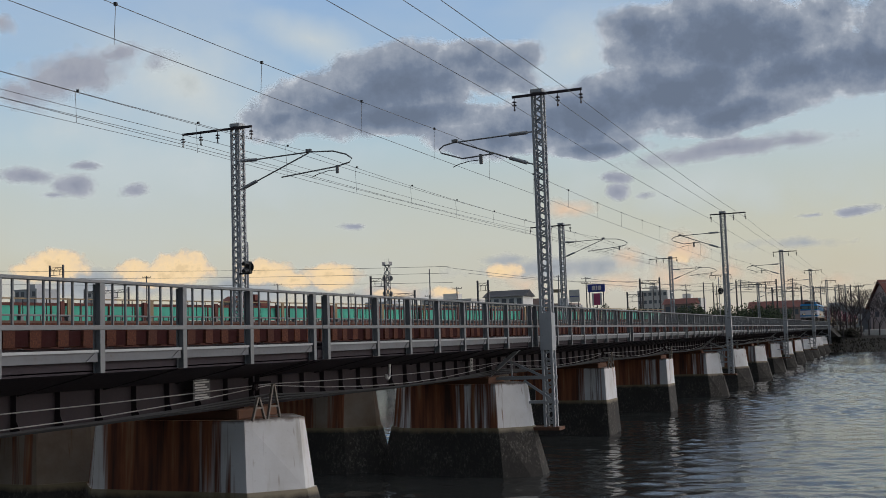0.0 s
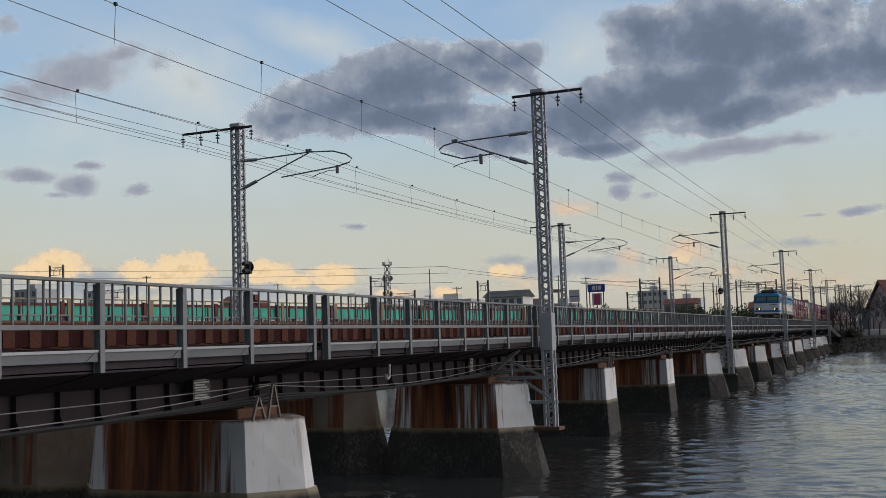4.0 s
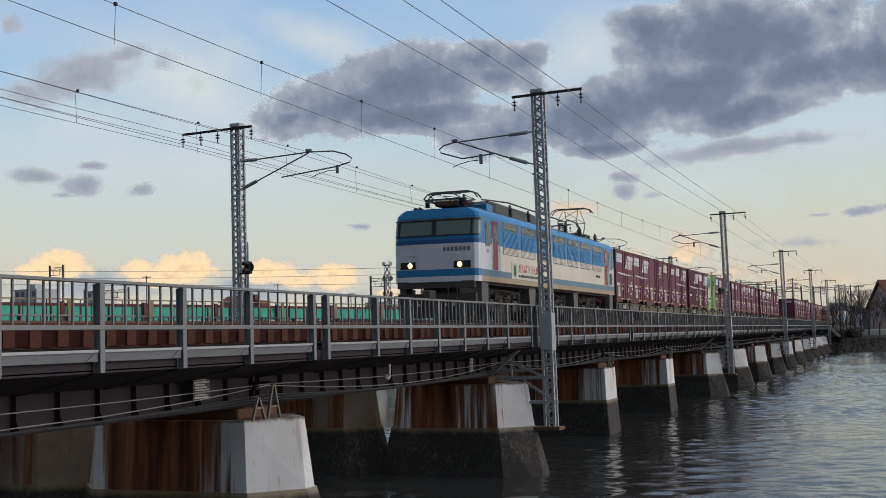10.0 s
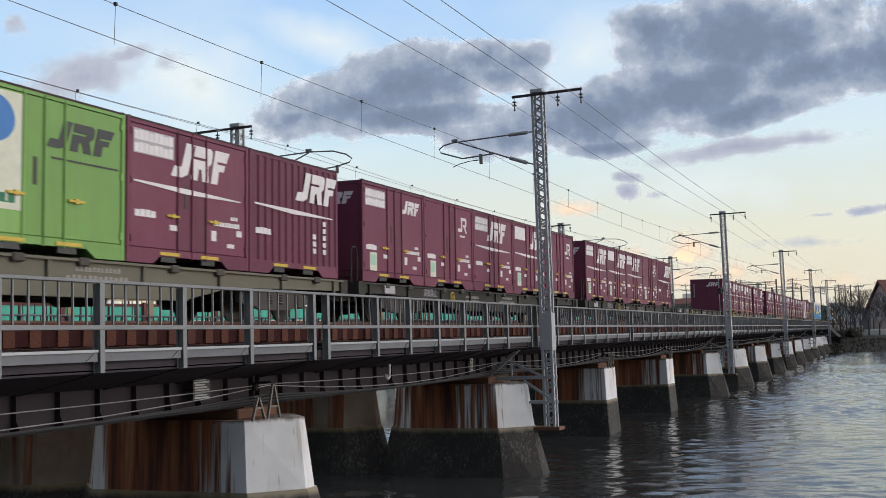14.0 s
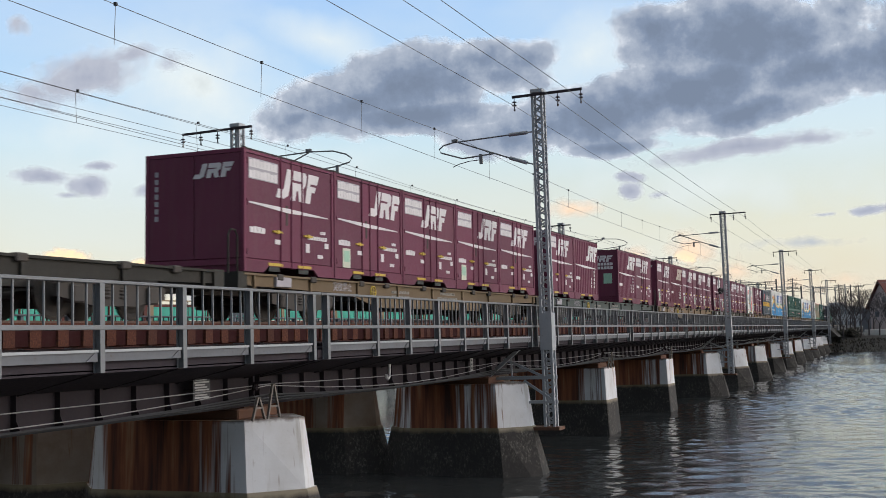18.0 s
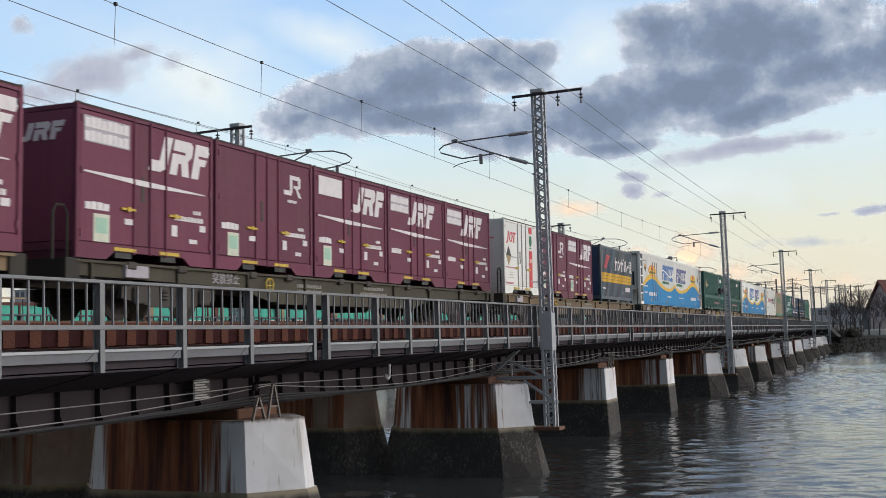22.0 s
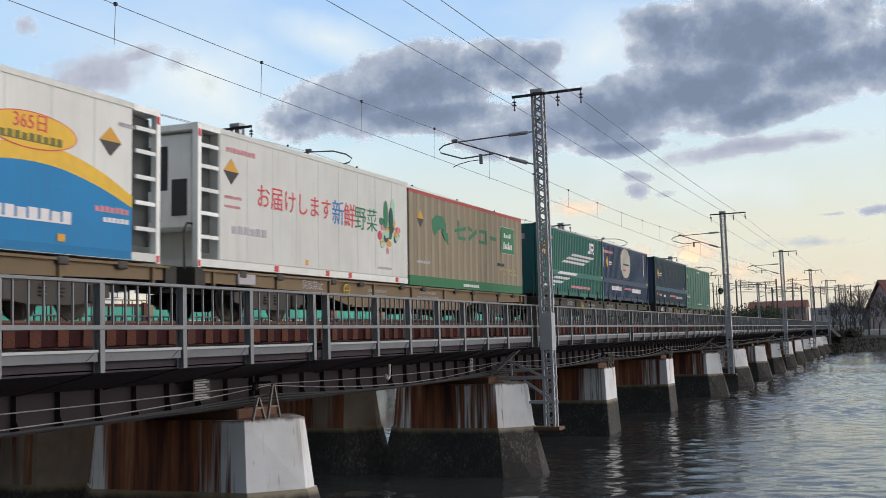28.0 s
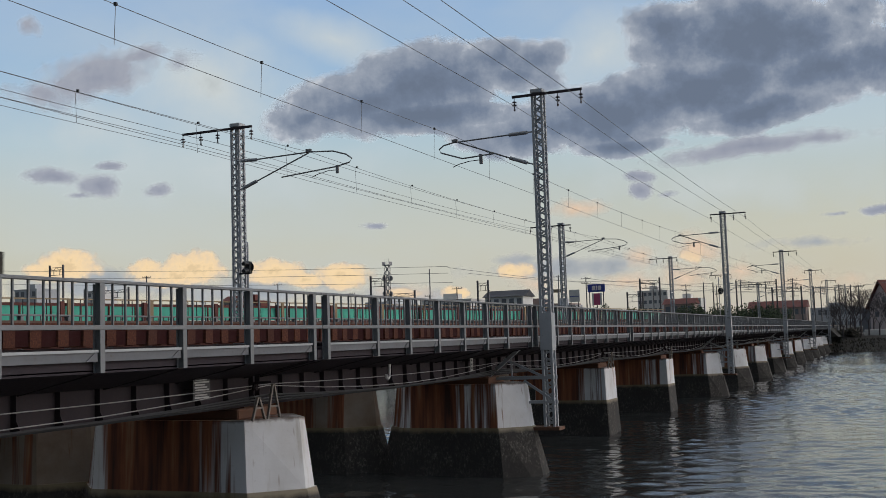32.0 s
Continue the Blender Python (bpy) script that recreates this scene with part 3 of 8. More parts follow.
def far_arm(t, side):
    """The longer cantilever of the far masts: it reaches over the wire and holds it from beyond."""
    def run(*pts):
        return [(-side * px, -0.25, pz) for px, pz in pts]

    part("upper_tube", Shape().path(run((0.75, 6.02), (3.1, 6.08), (4.0, 6.02), (4.5, 5.86), (4.72, 5.70), (4.62, 5.58), (4.15, 5.48), (1.95, 5.30)), 0.025, 8), STEEL, t, "grey bent cantilever tube")
    part("lower_strut", Shape().path(run((0.85, 5.22), (3.05, 6.05)), 0.025), STEEL, t)
    part("drop_bracket", Shape().box(-side * 4.15 - 0.05, -0.28, 5.24, -side * 4.15 + 0.05, -0.22, 5.52), STEEL, t)
    part("steady_arm", Shape().path(run((4.15, 5.36), (3.8, 5.36), (3.4, 5.28), (3.15, 5.19)), 0.014, 6), CABLE, t)
    part("messenger_clamp", Shape().box(-side * 3.05 - 0.1, -0.30, 6.08, -side * 3.05 + 0.1, -0.20, 6.18), STEEL, t)


def mast(side, out_x, in_x, foot, label):
    """A lattice mast with its crossarm, insulators and cantilever. side: +1 when the track lies towards -x."""
    t = thing("catenary_mast", label, "catenary mast", "masts along the bridge")
    z0, z1 = (-3.35, 7.35) if foot else (-1.9, 7.35)
    legs, faces = lattice(0, 0, z0, z1, 0.30, 0.185)
    for s in legs:
        part("leg", s, MAST, t)
    for s in faces:
        part("lacing", s, MAST, t)
    part("cap", Shape().cbox(-0.21, -0.21, 7.30, 0.21, 0.21, 7.44, 0.02), MAST, t)
    part("splice_plate", Shape().box(-0.20, -0.20, -0.95, 0.20, 0.20, 0.22), MAST, t, "solid steel splice box of the mast")
    part("crossarm", Shape().box(-side * 0.78 - 0.03, -0.25, 7.20, side * 0 + 0.03, -0.19, 7.28).box(min(0, side * out_x), -0.25, 7.20, max(0, side * out_x), -0.19, 7.28), GIRDER, t, "dark steel angle crossarm")
    for ix in in_x:
        hang_insulator(t, side * ix, -0.22, 7.20)
    if side > 0:
        near_arm(t, side)
    else:
        far_arm(t, side)
    part("tube_insulator", Shape().tube((-side * 0.15, -0.25, 6.04), (-side * 0.35, -0.25, 6.03), 0.025).tube((-side * 0.33, -0.25, 6.03), (-side * 0.95, -0.25, 6.015), 0.062, 10), GREYINSUL, t, "grey ribbed rod insulator")
    part("strut_insulator", Shape().tube((-side * 0.15, -0.25, 4.98), (-side * 0.4, -0.25, 5.06), 0.025).tube((-side * 0.38, -0.25, 5.05), (-side * 0.95, -0.25, 5.26), 0.062, 10), GREYINSUL, t, "grey ribbed rod insulator")
    return t


def mast_foot(t, px):
    """The frames that tie a mast to its pier."""
    b = Shape()
    b.box(-2.1, -0.20, -1.86, 0.2, -0.12, -1.76).box(-2.1, 0.12, -1.86, 0.2, 0.20, -1.76)
    b.beam((-2.0, -0.16, -1.76), (-0.75, -0.16, -0.75), 0.14, 0.10).beam((-1.45, -0.16, -1.2), (-0.1, -0.16, -1.80), 0.05, 0.08).beam((-1.2, -0.16, -1.2), (-1.2, -0.16, -1.8), 0.04, 0.04)
    part("upper_bracket", b, MAST, t, "grey steel angle bracket")
    c = Shape().box(-1.15, -0.20, -2.62, 0.2, -0.12, -2.54).box(-1.15, 0.12, -2.62, 0.2, 0.2, -2.54).beam((-0.8, -0.16, -1.9), (0.1, -0.16, -2.5), 0.05, 0.08)
    part("lower_bracket", c, MAST, t, "grey steel angle bracket")
    part("foot_plate", Shape().box(-0.9, -0.30, -3.45, 0.35, 0.30, -3.35), RUSTY, t, "rusted steel foot plate")


near_mast = mast(1, 1.52, (-0.74, 0.72, 1.48), True, "grey lattice steel mast with crossarm and cantilever beside the bridge")
mast_foot(near_mast, 0)
near_mast.matrix_basis = move(2.97, 6.35, 0)
NEAR_MASTS = [46.5, 86.3, 126.4, 163.0, -33.7]
for y in NEAR_MASTS:
    copy_thing(near_mast, move(2.97, y, 0))
far_mast = mast(-1, 2.22, (-0.72, 0.70, 1.42, 2.20), False, "grey lattice steel mast with crossarm and cantilever beyond the far track")
far_mast.matrix_basis = move(-8.15, 5.8, 0)
for y in (46.2, 86.0, 126.0, 163.0, -34.0):
    copy_thing(far_mast, move(-8.15, y, 0))


# ---- overhead wires ----
def wire(name, pts, r, label, group, mat=None):
    s = Shape().path(pts, r, 5)
    return solid(name, s, mat or CABLE, label, "wire", group)


SUPPORT = [-33.7, 6.35, 46.5, 86.3, 126.4, 163.0, 200.0, 240.0, 280.0]


def sagging(x, z, sag, steps=10):
    pts = []
    for a, b in zip(SUPPORT, SUPPORT[1:]):
        for i in range(steps):
            u = i / steps
            pts.append((x, a + (b - a) * u - 0.25, z - 4 * sag * (0.4 if a < 0 and x > 2 else 1.0) * u * (1 - u)))
    return pts


def overhead(xc, side, feeders):
    con = [(xc + (0.15 if k % 2 else -0.05), y - 0.25, 5.19 if k else 5.36) for k, y in enumerate(SUPPORT)]
    wire("contact_wire", con, 0.0078, "thin dark contact wire above the track", "overhead wires")
    wire("messenger_wire", sagging(xc + 0.12 * side, 6.17, 0.27, 12), 0.0082, "sagging messenger wire above the contact wire", "overhead wires")
    for a, b in zip(SUPPORT[:5], SUPPORT[1:6]):
        n = 8
        for i in range(n):
            u = (i + 0.5) / n + 0.02
            z = 6.17 - 4 * 0.27 * u * (1 - u)
            y = a + (b - a) * u - 0.25
            d = thing("dropper", "thin dropper wire between messenger and contact wire", "dropper", "droppers of the overhead line", m=move(xc + 0.08 * side, y, 5.15))
            part("wire", Shape().tube((0, 0, 0), (0.04 * side, 0, z - 5.15), 0.006, 4), CABLE, d)
            part("clip", Shape().box(0.012, -0.028, z - 5.17, 0.068, 0.028, z - 5.11), BLACK, d)
    for fx, fz in feeders:
        wire("feeder_wire", sagging(fx, fz, 0.15), 0.009, "sagging feeder wire under the crossarm insulators", "overhead wires")


overhead(0.0, 1, ((2.23, 6.95), (3.69, 6.95), (4.45, 6.92)))
overhead(FAR_X, -1, ((-7.43, 6.78), (-8.85, 6.78), (-9.57, 6.78), (-10.35, 6.78)))

# ---- the train: everything on it rides one line ----
CANT = 1.14
RIDERS = []


def paint_material(name, col, dirt=(0.16, 0.10, 0.09), gloss=0.55, grime=0.45):
    m = Nodes(name)
    own = m.n.new("ShaderNodeVectorMath")
    own.operation = "ADD"
    m.l.new(m.coord(), own.inputs[0])
    m.l.new(m.math("MULTIPLY", m.rand(), 37.0), own.inputs[1])
    v = own.outputs[0]
    big = m.noise(v, 0.7, 5)
    tall = m.n.new("ShaderNodeMapping")
    tall.inputs["Scale"].default_value = (2.5, 2.5, 0.25)
    m.l.new(v, tall.inputs[0])
    streak = m.noise(tall.outputs[0], 2.0, 5)
    fine = m.noise(v, 18, 4)
    c = m.mix(m.ramp(big, ((0.35, 0.0), (0.7, 0.35))), col, tuple(x * 0.65 for x in col))
    c = m.mix(m.ramp(streak, ((0.5 - 0.2 * (grime - 0.45), 0.0), (0.8 - 0.25 * (grime - 0.45), grime))), c, tuple(0.5 * a + 0.5 * b for a, b in zip(dirt, col)))
    c = m.mix(m.ramp(fine, ((0.66, 0.0), (0.78, 0.35))), c, dirt)
    c = m.mix(m.ramp(m.noise(v, 0.33, 3), ((0.52, 0.0), (0.72, 0.30))), c, tuple(0.45 * a + 0.55 * b for a, b in zip(dirt, col)))
    h = m.n.new("ShaderNodeHueSaturation")
    m.l.new(c, h.inputs["Color"])
    m.l.new(m.math("ADD", m.math("MULTIPLY", m.rand(), 0.35), 0.8), h.inputs["Value"])
    m.bump(big, 0.08, 0.02)
    return m.done(h.outputs[0], m.ramp(fine, ((0.3, gloss - 0.07), (0.8, gloss + 0.15))), specular_ior_level=0.32)


GRIMEEDGE = painted("grimy_roof_edge", (0.045, 0.028, 0.03), (0.09, 0.06, 0.05), 0.85, 0.5)
MAROON = paint_material("maroon_container_paint", (0.148, 0.031, 0.064))
RUSTMAROON = paint_material("browned_maroon_paint", (0.155, 0.040, 0.062), (0.17, 0.07, 0.05), 0.65)
GREEN = paint_material("light_green_container_paint", (0.20, 0.38, 0.10))
CREAM = paint_material("white_container_paint", (0.74, 0.73, 0.69), (0.3, 0.27, 0.22))
NAVY = paint_material("navy_container_paint", (0.025, 0.047, 0.090))
WORN = paint_material("weathered_blue_grey_paint", (0.074, 0.115, 0.150), (0.24, 0.15, 0.09), 0.6, 0.9)
JADE = paint_material("jade_green_container_paint", (0.024, 0.155, 0.120))
ENDBLUE = paint_material("deep_blue_end_paint", (0.024, 0.052, 0.112))
ENDTEAL = paint_material("teal_end_paint", (0.014, 0.12, 0.135))
BELTBLUE = paint_material("slate_blue_belt_paint", (0.018, 0.070, 0.120))
TEAL = paint_material("green_container_paint", (0.009, 0.112, 0.078), (0.05, 0.10, 0.08), 0.42)
DARKTEAL = paint_material("dark_green_container_paint", (0.012, 0.085, 0.065))
SLATE = paint_material("slate_blue_container_paint", (0.020, 0.041, 0.057), (0.085, 0.062, 0.045))
TAN = paint_material("tan_container_paint", (0.275, 0.225, 0.155), (0.17, 0.11, 0.065), 0.55, 0.8)
WAGON = paint_material("wagon_frame_paint", (0.030, 0.027, 0.022), (0.09, 0.065, 0.045), 0.65)
GREENSILL = paint_material("grey_green_sill", (0.092, 0.108, 0.100), (0.12, 0.09, 0.06), 0.65)
OLIVESILL = paint_material("olive_sill", (0.055, 0.049, 0.033), (0.12, 0.09, 0.06), 0.65)
PALEOLIVE = paint_material("pale_olive_sill", (0.135, 0.125, 0.092), (0.12, 0.09, 0.06), 0.7)
TANSILL = paint_material("dusty_tan_sill", (0.195, 0.135, 0.078), (0.12, 0.09, 0.06), 0.7)
UNDER = painted("underframe_grime", (0.088, 0.079, 0.072), (0.15, 0.105, 0.075), 0.85, 0.5, shine=0.15)
YELLOW = plain("yellow_lock_paint", (0.55, 0.38, 0.04), 0.5)
OLDLETTER = plain("beige_worn_lettering", (0.50, 0.41, 0.34), 0.7)
LETTER = plain("white_container_lettering", (0.70, 0.66, 0.66), 0.6)


def ride(ob, back):
    """Remember a thing on the train and how far it lies behind the train's front."""
    RIDERS.append((ob, back))
    return ob


def ribbed_side(y0, y1, z0, z1, x, side, pitch, depth):
    """A corrugated wall."""
    n = max(2, int((y1 - y0) / pitch))
    p = (y1 - y0) / n
    pts = []
    for i in range(n):
        a = y0 + i * p
        pts += [(x, a), (x, a + 0.38 * p), (x - side * depth, a + 0.5 * p), (x - side * depth, a + 0.88 * p)]
    pts.append((x, y1))
    s = Shape()
    v = [(px, py, z) for z in (z0, z1) for px, py in pts]
    k = len(pts)
    return s.add(v, [(i, i + 1, k + i + 1, k + i) for i in range(k - 1)])


def ribbed_patch(parent, y0, y1, bounds, mat, wall, name, label=""):
    """Paint that follows a corrugated wall. bounds(y) gives its lower and upper edge; wall: start, end, x, pitch, depth."""
    a, b, x, pitch, depth = wall
    n = max(2, int((b - a) / pitch))
    p = (b - a) / n
    knots = [(a + (i + u) * p, x - d) for i in range(n) for u, d in ((0, 0), (0.19, 0), (0.38, 0), (0.5, depth), (0.69, depth), (0.88, depth))] + [(b, x)]

    def depth_at(y):
        for (ya, xa), (yb, xb) in zip(knots, knots[1:]):
            if ya <= y <= yb:
                return xa + (xb - xa) * (y - ya) / (yb - ya)
        return x

    ys = sorted({y0, y1} | {y for y, q in knots if y0 < y < y1})
    v = [(depth_at(y) + 0.003, y, z) for y in ys for z in bounds(y)]
    return part(name, Shape().add(v, [(2 * i, 2 * i + 2, 2 * i + 3, 2 * i + 1) for i in range(len(ys) - 1)]), mat, parent, label)


def body_shell(L, H, W, mat, ribs, parent):
    """A container body on its bottom at z = 0, from y = 0 to L, with corner posts, rails and walls."""
    h = W / 2
    core = Shape().box(-h + 0.05, 0.05, 0.12, h - 0.05, L - 0.05, H - 0.03)
    part("body", core, mat, parent)
    fr = Shape()
    for y in (0.0, L - 0.10):
        for x in (-h, h - 0.10):
            fr.cbox(x, y, 0, x + 0.10, y + 0.10, H, 0.012)
    for z0, z1 in ((0.10, 0.24), (H - 0.09, H)):
        fr.box(-h + 0.01, 0.1, z0, -h + 0.09, L - 0.1, z1).box(h - 0.09, 0.1, z0, h - 0.01, L - 0.1, z1)
        fr.box(-h + 0.1, 0.01, z0, h - 0.1, 0.09, z1).box(-h + 0.1, L - 0.09, z0, h - 0.1, L - 0.01, z1)
    part("frame", fr, mat, parent)
    if ribs:
        for side in (-1, 1):
            part("corrugated_wall", ribbed_side(0.1, L - 0.1, 0.2, H - 0.08, side * (h - 0.005), side, ribs, 0.032), mat, parent)
    return parent


def decal(parent, poly, mat, x, name="marking", label=""):
    """A flat marking on the +x side wall, polygon in (y, z)."""
    s = Shape().prism(poly, "x", x - 0.004, x + 0.004)
    return part(name, s, mat, parent, label)


def rect(y0, z0, y1, z1):
    return [(y0, z0), (y1, z0), (y1, z1), (y0, z1)]


def slanted_mark(parent, y, z, w, h, mat, x, axis="x"):
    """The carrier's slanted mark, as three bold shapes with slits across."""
    k = 0.24 * h
    first = None
    for poly in (((-0.14, 0.0), (0.10, 0.0), (0.22, 0.12), (0.26, 1.0), (0.09, 1.0), (0.06, 0.30), (-0.10, 0.30)),
                 ((0.30, 0.0), (0.45, 0.0), (0.45, 0.34), (0.51, 0.34), (0.57, 0.0), (0.72, 0.0), (0.65, 0.44), (0.72, 0.58), (0.72, 0.90), (0.66, 1.0), (0.30, 1.0), (0.30, 0.68), (0.57, 0.68), (0.57, 0.60), (0.30, 0.60)),
                 ((0.77, 0.0), (0.93, 0.0), (0.93, 0.40), (1.04, 0.40), (1.06, 0.60), (0.86, 0.60), (0.86, 0.68), (1.08, 0.68), (1.12, 1.0), (0.77, 1.0))):
        s = Shape().prism([(y + a * w + k * b, z + b * h) for a, b in poly], axis, x - 0.004, x + 0.004)
        ob = part("carrier_mark" if first is None else "mark_piece", s, mat, parent if first is None else first, "bold slanted carrier mark" if first is None else "")
        first = first or ob
    return first


def blocks(parent, y0, z0, y1, z1, n, mat, x, name="lettering", gap=0.22):
    """A line of writing too small to read, as one notched strip."""
    w = (y1 - y0) / n
    foot = z0 + (z1 - z0) * 0.14
    rim, base = [], []
    for k in range(n):
        h = z1 if k % 3 else z0 + (z1 - z0) * 0.9
        a, b = y0 + k * w, y0 + (k + 1 - gap) * w
        rim += [(a, h), (b, h)] + ([(b, foot), (a + w, foot)] if k < n - 1 else [])
        base += [(a, z0), (b, z0)] + ([(b, z0), (a + w, z0)] if k < n - 1 else [])
    v = [(x + d, p, q) for d in (-0.004, 0.004) for row in (base, rim) for p, q in row]
    c = len(rim)
    f = [(o + i, o + i + 1, o + c + i + 1, o + c + i) for o in (0, 2 * c) for i in range(c - 1) if rim[i][0] != rim[i + 1][0]]
    f += [(c + i, c + i + 1, 3 * c + i + 1, 3 * c + i) for i in range(c - 1)] + [(0, c - 1, 3 * c - 1, 2 * c), (0, 2 * c, 3 * c, c), (c - 1, 2 * c - 1, 4 * c - 1, 3 * c - 1)]
    return part(name, Shape().add(v, f), mat, parent)


def disc(parent, y, z, ry, rz, mat, x, name, label=""):
    return decal(parent, [(y + ry * math.cos(a * math.pi / 16), z + rz * math.sin(a * math.pi / 16)) for a in range(32)], mat, x, name, label)


def diamond(parent, y, z, r, h, x):
    decal(parent, [(y - r, z), (y + r, z), (y, z + h)], AMBER, x, "warning_mark", "amber half of a warning diamond")
    decal(parent, [(y - r, z), (y, z - h), (y + r, z)], BLACK, x, "warning_mark", "black half of a warning diamond")


def writing(words, size, mat, parent, y, z, x, name="writing", label="", shear=0.0):
    """Readable words on the +x side, in the built-in font, made into a mesh."""
    cu = bpy.data.curves.new(name, "FONT")
    cu.body, cu.size, cu.extrude, cu.shear = words, size, 0.003, shear
    tmp = bpy.data.objects.new(name, cu)
    me = bpy.data.meshes.new_from_object(tmp)
    bpy.data.objects.remove(tmp)
    me.materials.clear()
    me.materials.append(mat)
    ob = part(name, me, mat, parent, label)
    ob.matrix_basis = Matrix.Translation((x + 0.003, y, z)) @ Matrix(((0, 0, 1, 0), (1, 0, 0, 0), (0, 1, 0, 0), (0, 0, 0, 1)))
    return ob


AMBER = plain("amber_marking", (0.60, 0.30, 0.03), 0.6)
REDINK = plain("red_marking", (0.60, 0.05, 0.06), 0.6)
PINKINK = plain("pink_marking", (0.55, 0.22, 0.25), 0.6)
BLUEINK = plain("blue_marking", (0.02, 0.16, 0.45), 0.5)
SKYPAINT = paint_material("bright_blue_container_paint", (0.012, 0.195, 0.43), (0.08, 0.10, 0.14), 0.6)
YELLOWBAND = plain("yellow_band_paint", (0.72, 0.42, 0.02), 0.5)
MARKBLUE = plain("deep_blue_marking", (0.02, 0.13, 0.40), 0.5)
INDIGO = plain("indigo_marking", (0.045, 0.055, 0.22), 0.5)
OLIVEINK = plain("olive_marking", (0.13, 0.13, 0.02), 0.6)
DISCPAINT = plain("cream_disc_paint", (0.56, 0.52, 0.44), 0.65)
# CREAM brightened, standing for light on the shaded machine ends
LITWHITE = paint_material("bright_white_unit_paint", (0.80, 0.79, 0.76), (0.3, 0.27, 0.22))
SEAMGREY = plain("pale_seam_grey", (0.56, 0.56, 0.55), 0.6)
YELLOWGREEN = plain("yellow_green_marking", (0.32, 0.46, 0.08), 0.6)
GREENINK = plain("green_marking", (0.018, 0.16, 0.075), 0.6)
PALEGREEN = plain("pale_green_marking", (0.35, 0.55, 0.42), 0.6)
CHEST = plain("paper_label", (0.62, 0.62, 0.50), 0.7)
REDROOF = plain("red_edge_paint", (0.40, 0.05, 0.04), 0.6)
MACHINE = plain("dark_machinery", (0.03, 0.035, 0.035), 0.6)


def feet(parent, L, W, mat):
    """Splayed lower corners of a small container, with the gap between them."""
    h = W / 2
    x0, x1 = h - 0.06, h - 0.005
    part("skirt", Shape().prism([(0.0, 0.0), (0.72, 0.0), (0.95, 0.16), (0.95, 0.24), (0.0, 0.24)], "x", x0, x1), mat, parent)
    part("skirt", Shape().prism([(L, 0.0), (L, 0.24), (L - 0.95, 0.24), (L - 0.95, 0.16), (L - 0.72, 0.0)], "x", x0, x1), mat, parent)
    for y0, y1 in ((0.05, 0.7), (L - 0.7, L - 0.05)):
        part("floor_beam", Shape().box(-h + 0.06, y0, 0.0, h - 0.08, y1, 0.18), mat, parent)


def owner_mark(parent, y, z, w, h, x, axis="x"):
    """A hooked bar, an oval ring and a capped post in red, side by side."""
    ring = [(0.52 + 0.19 * math.cos(a * math.pi / 8), 0.5 + 0.5 * math.sin(a * math.pi / 8)) for a in range(13)]
    ring += [(0.52 + 0.10 * math.cos(a * math.pi / 8), 0.5 + 0.40 * math.sin(a * math.pi / 8)) for a in range(12, -1, -1)]
    rest = [(0.52 + 0.19 * math.cos(a * math.pi / 8), 0.5 + 0.5 * math.sin(a * math.pi / 8)) for a in range(12, 17)]
    rest += [(0.52 + 0.10 * math.cos(a * math.pi / 8), 0.5 + 0.40 * math.sin(a * math.pi / 8)) for a in range(16, 11, -1)]
    hook = [(-0.02, -0.16), (0.10, -0.16), (0.20, 0.0), (0.26, 0.94), (0.32, 1.0), (0.12, 1.0), (0.15, 0.94), (0.10, 0.04), (0.02, -0.06)]
    post = [(0.80, 0.0), (0.96, 0.0), (0.92, 0.06), (0.94, 0.90), (1.06, 0.90), (1.08, 0.78), (1.10, 1.0), (0.70, 1.0), (0.68, 0.78), (0.74, 0.90), (0.82, 0.90), (0.84, 0.06)]
    first = None
    for polys in ((hook,), (ring, rest), (post,)):
        s = Shape()
        for poly in polys:
            s.prism([(y + (a + 0.10 * b) * w, z + b * h) for a, b in poly], axis, x - 0.004, x + 0.004)
        ob = part("owner_mark" if first is None else "mark_piece", s, REDINK, first or parent, "red owner mark" if first is None else "")
        first = first or ob


PINKPALE = plain("pale_pink_marking", (0.66, 0.42, 0.40), 0.65)


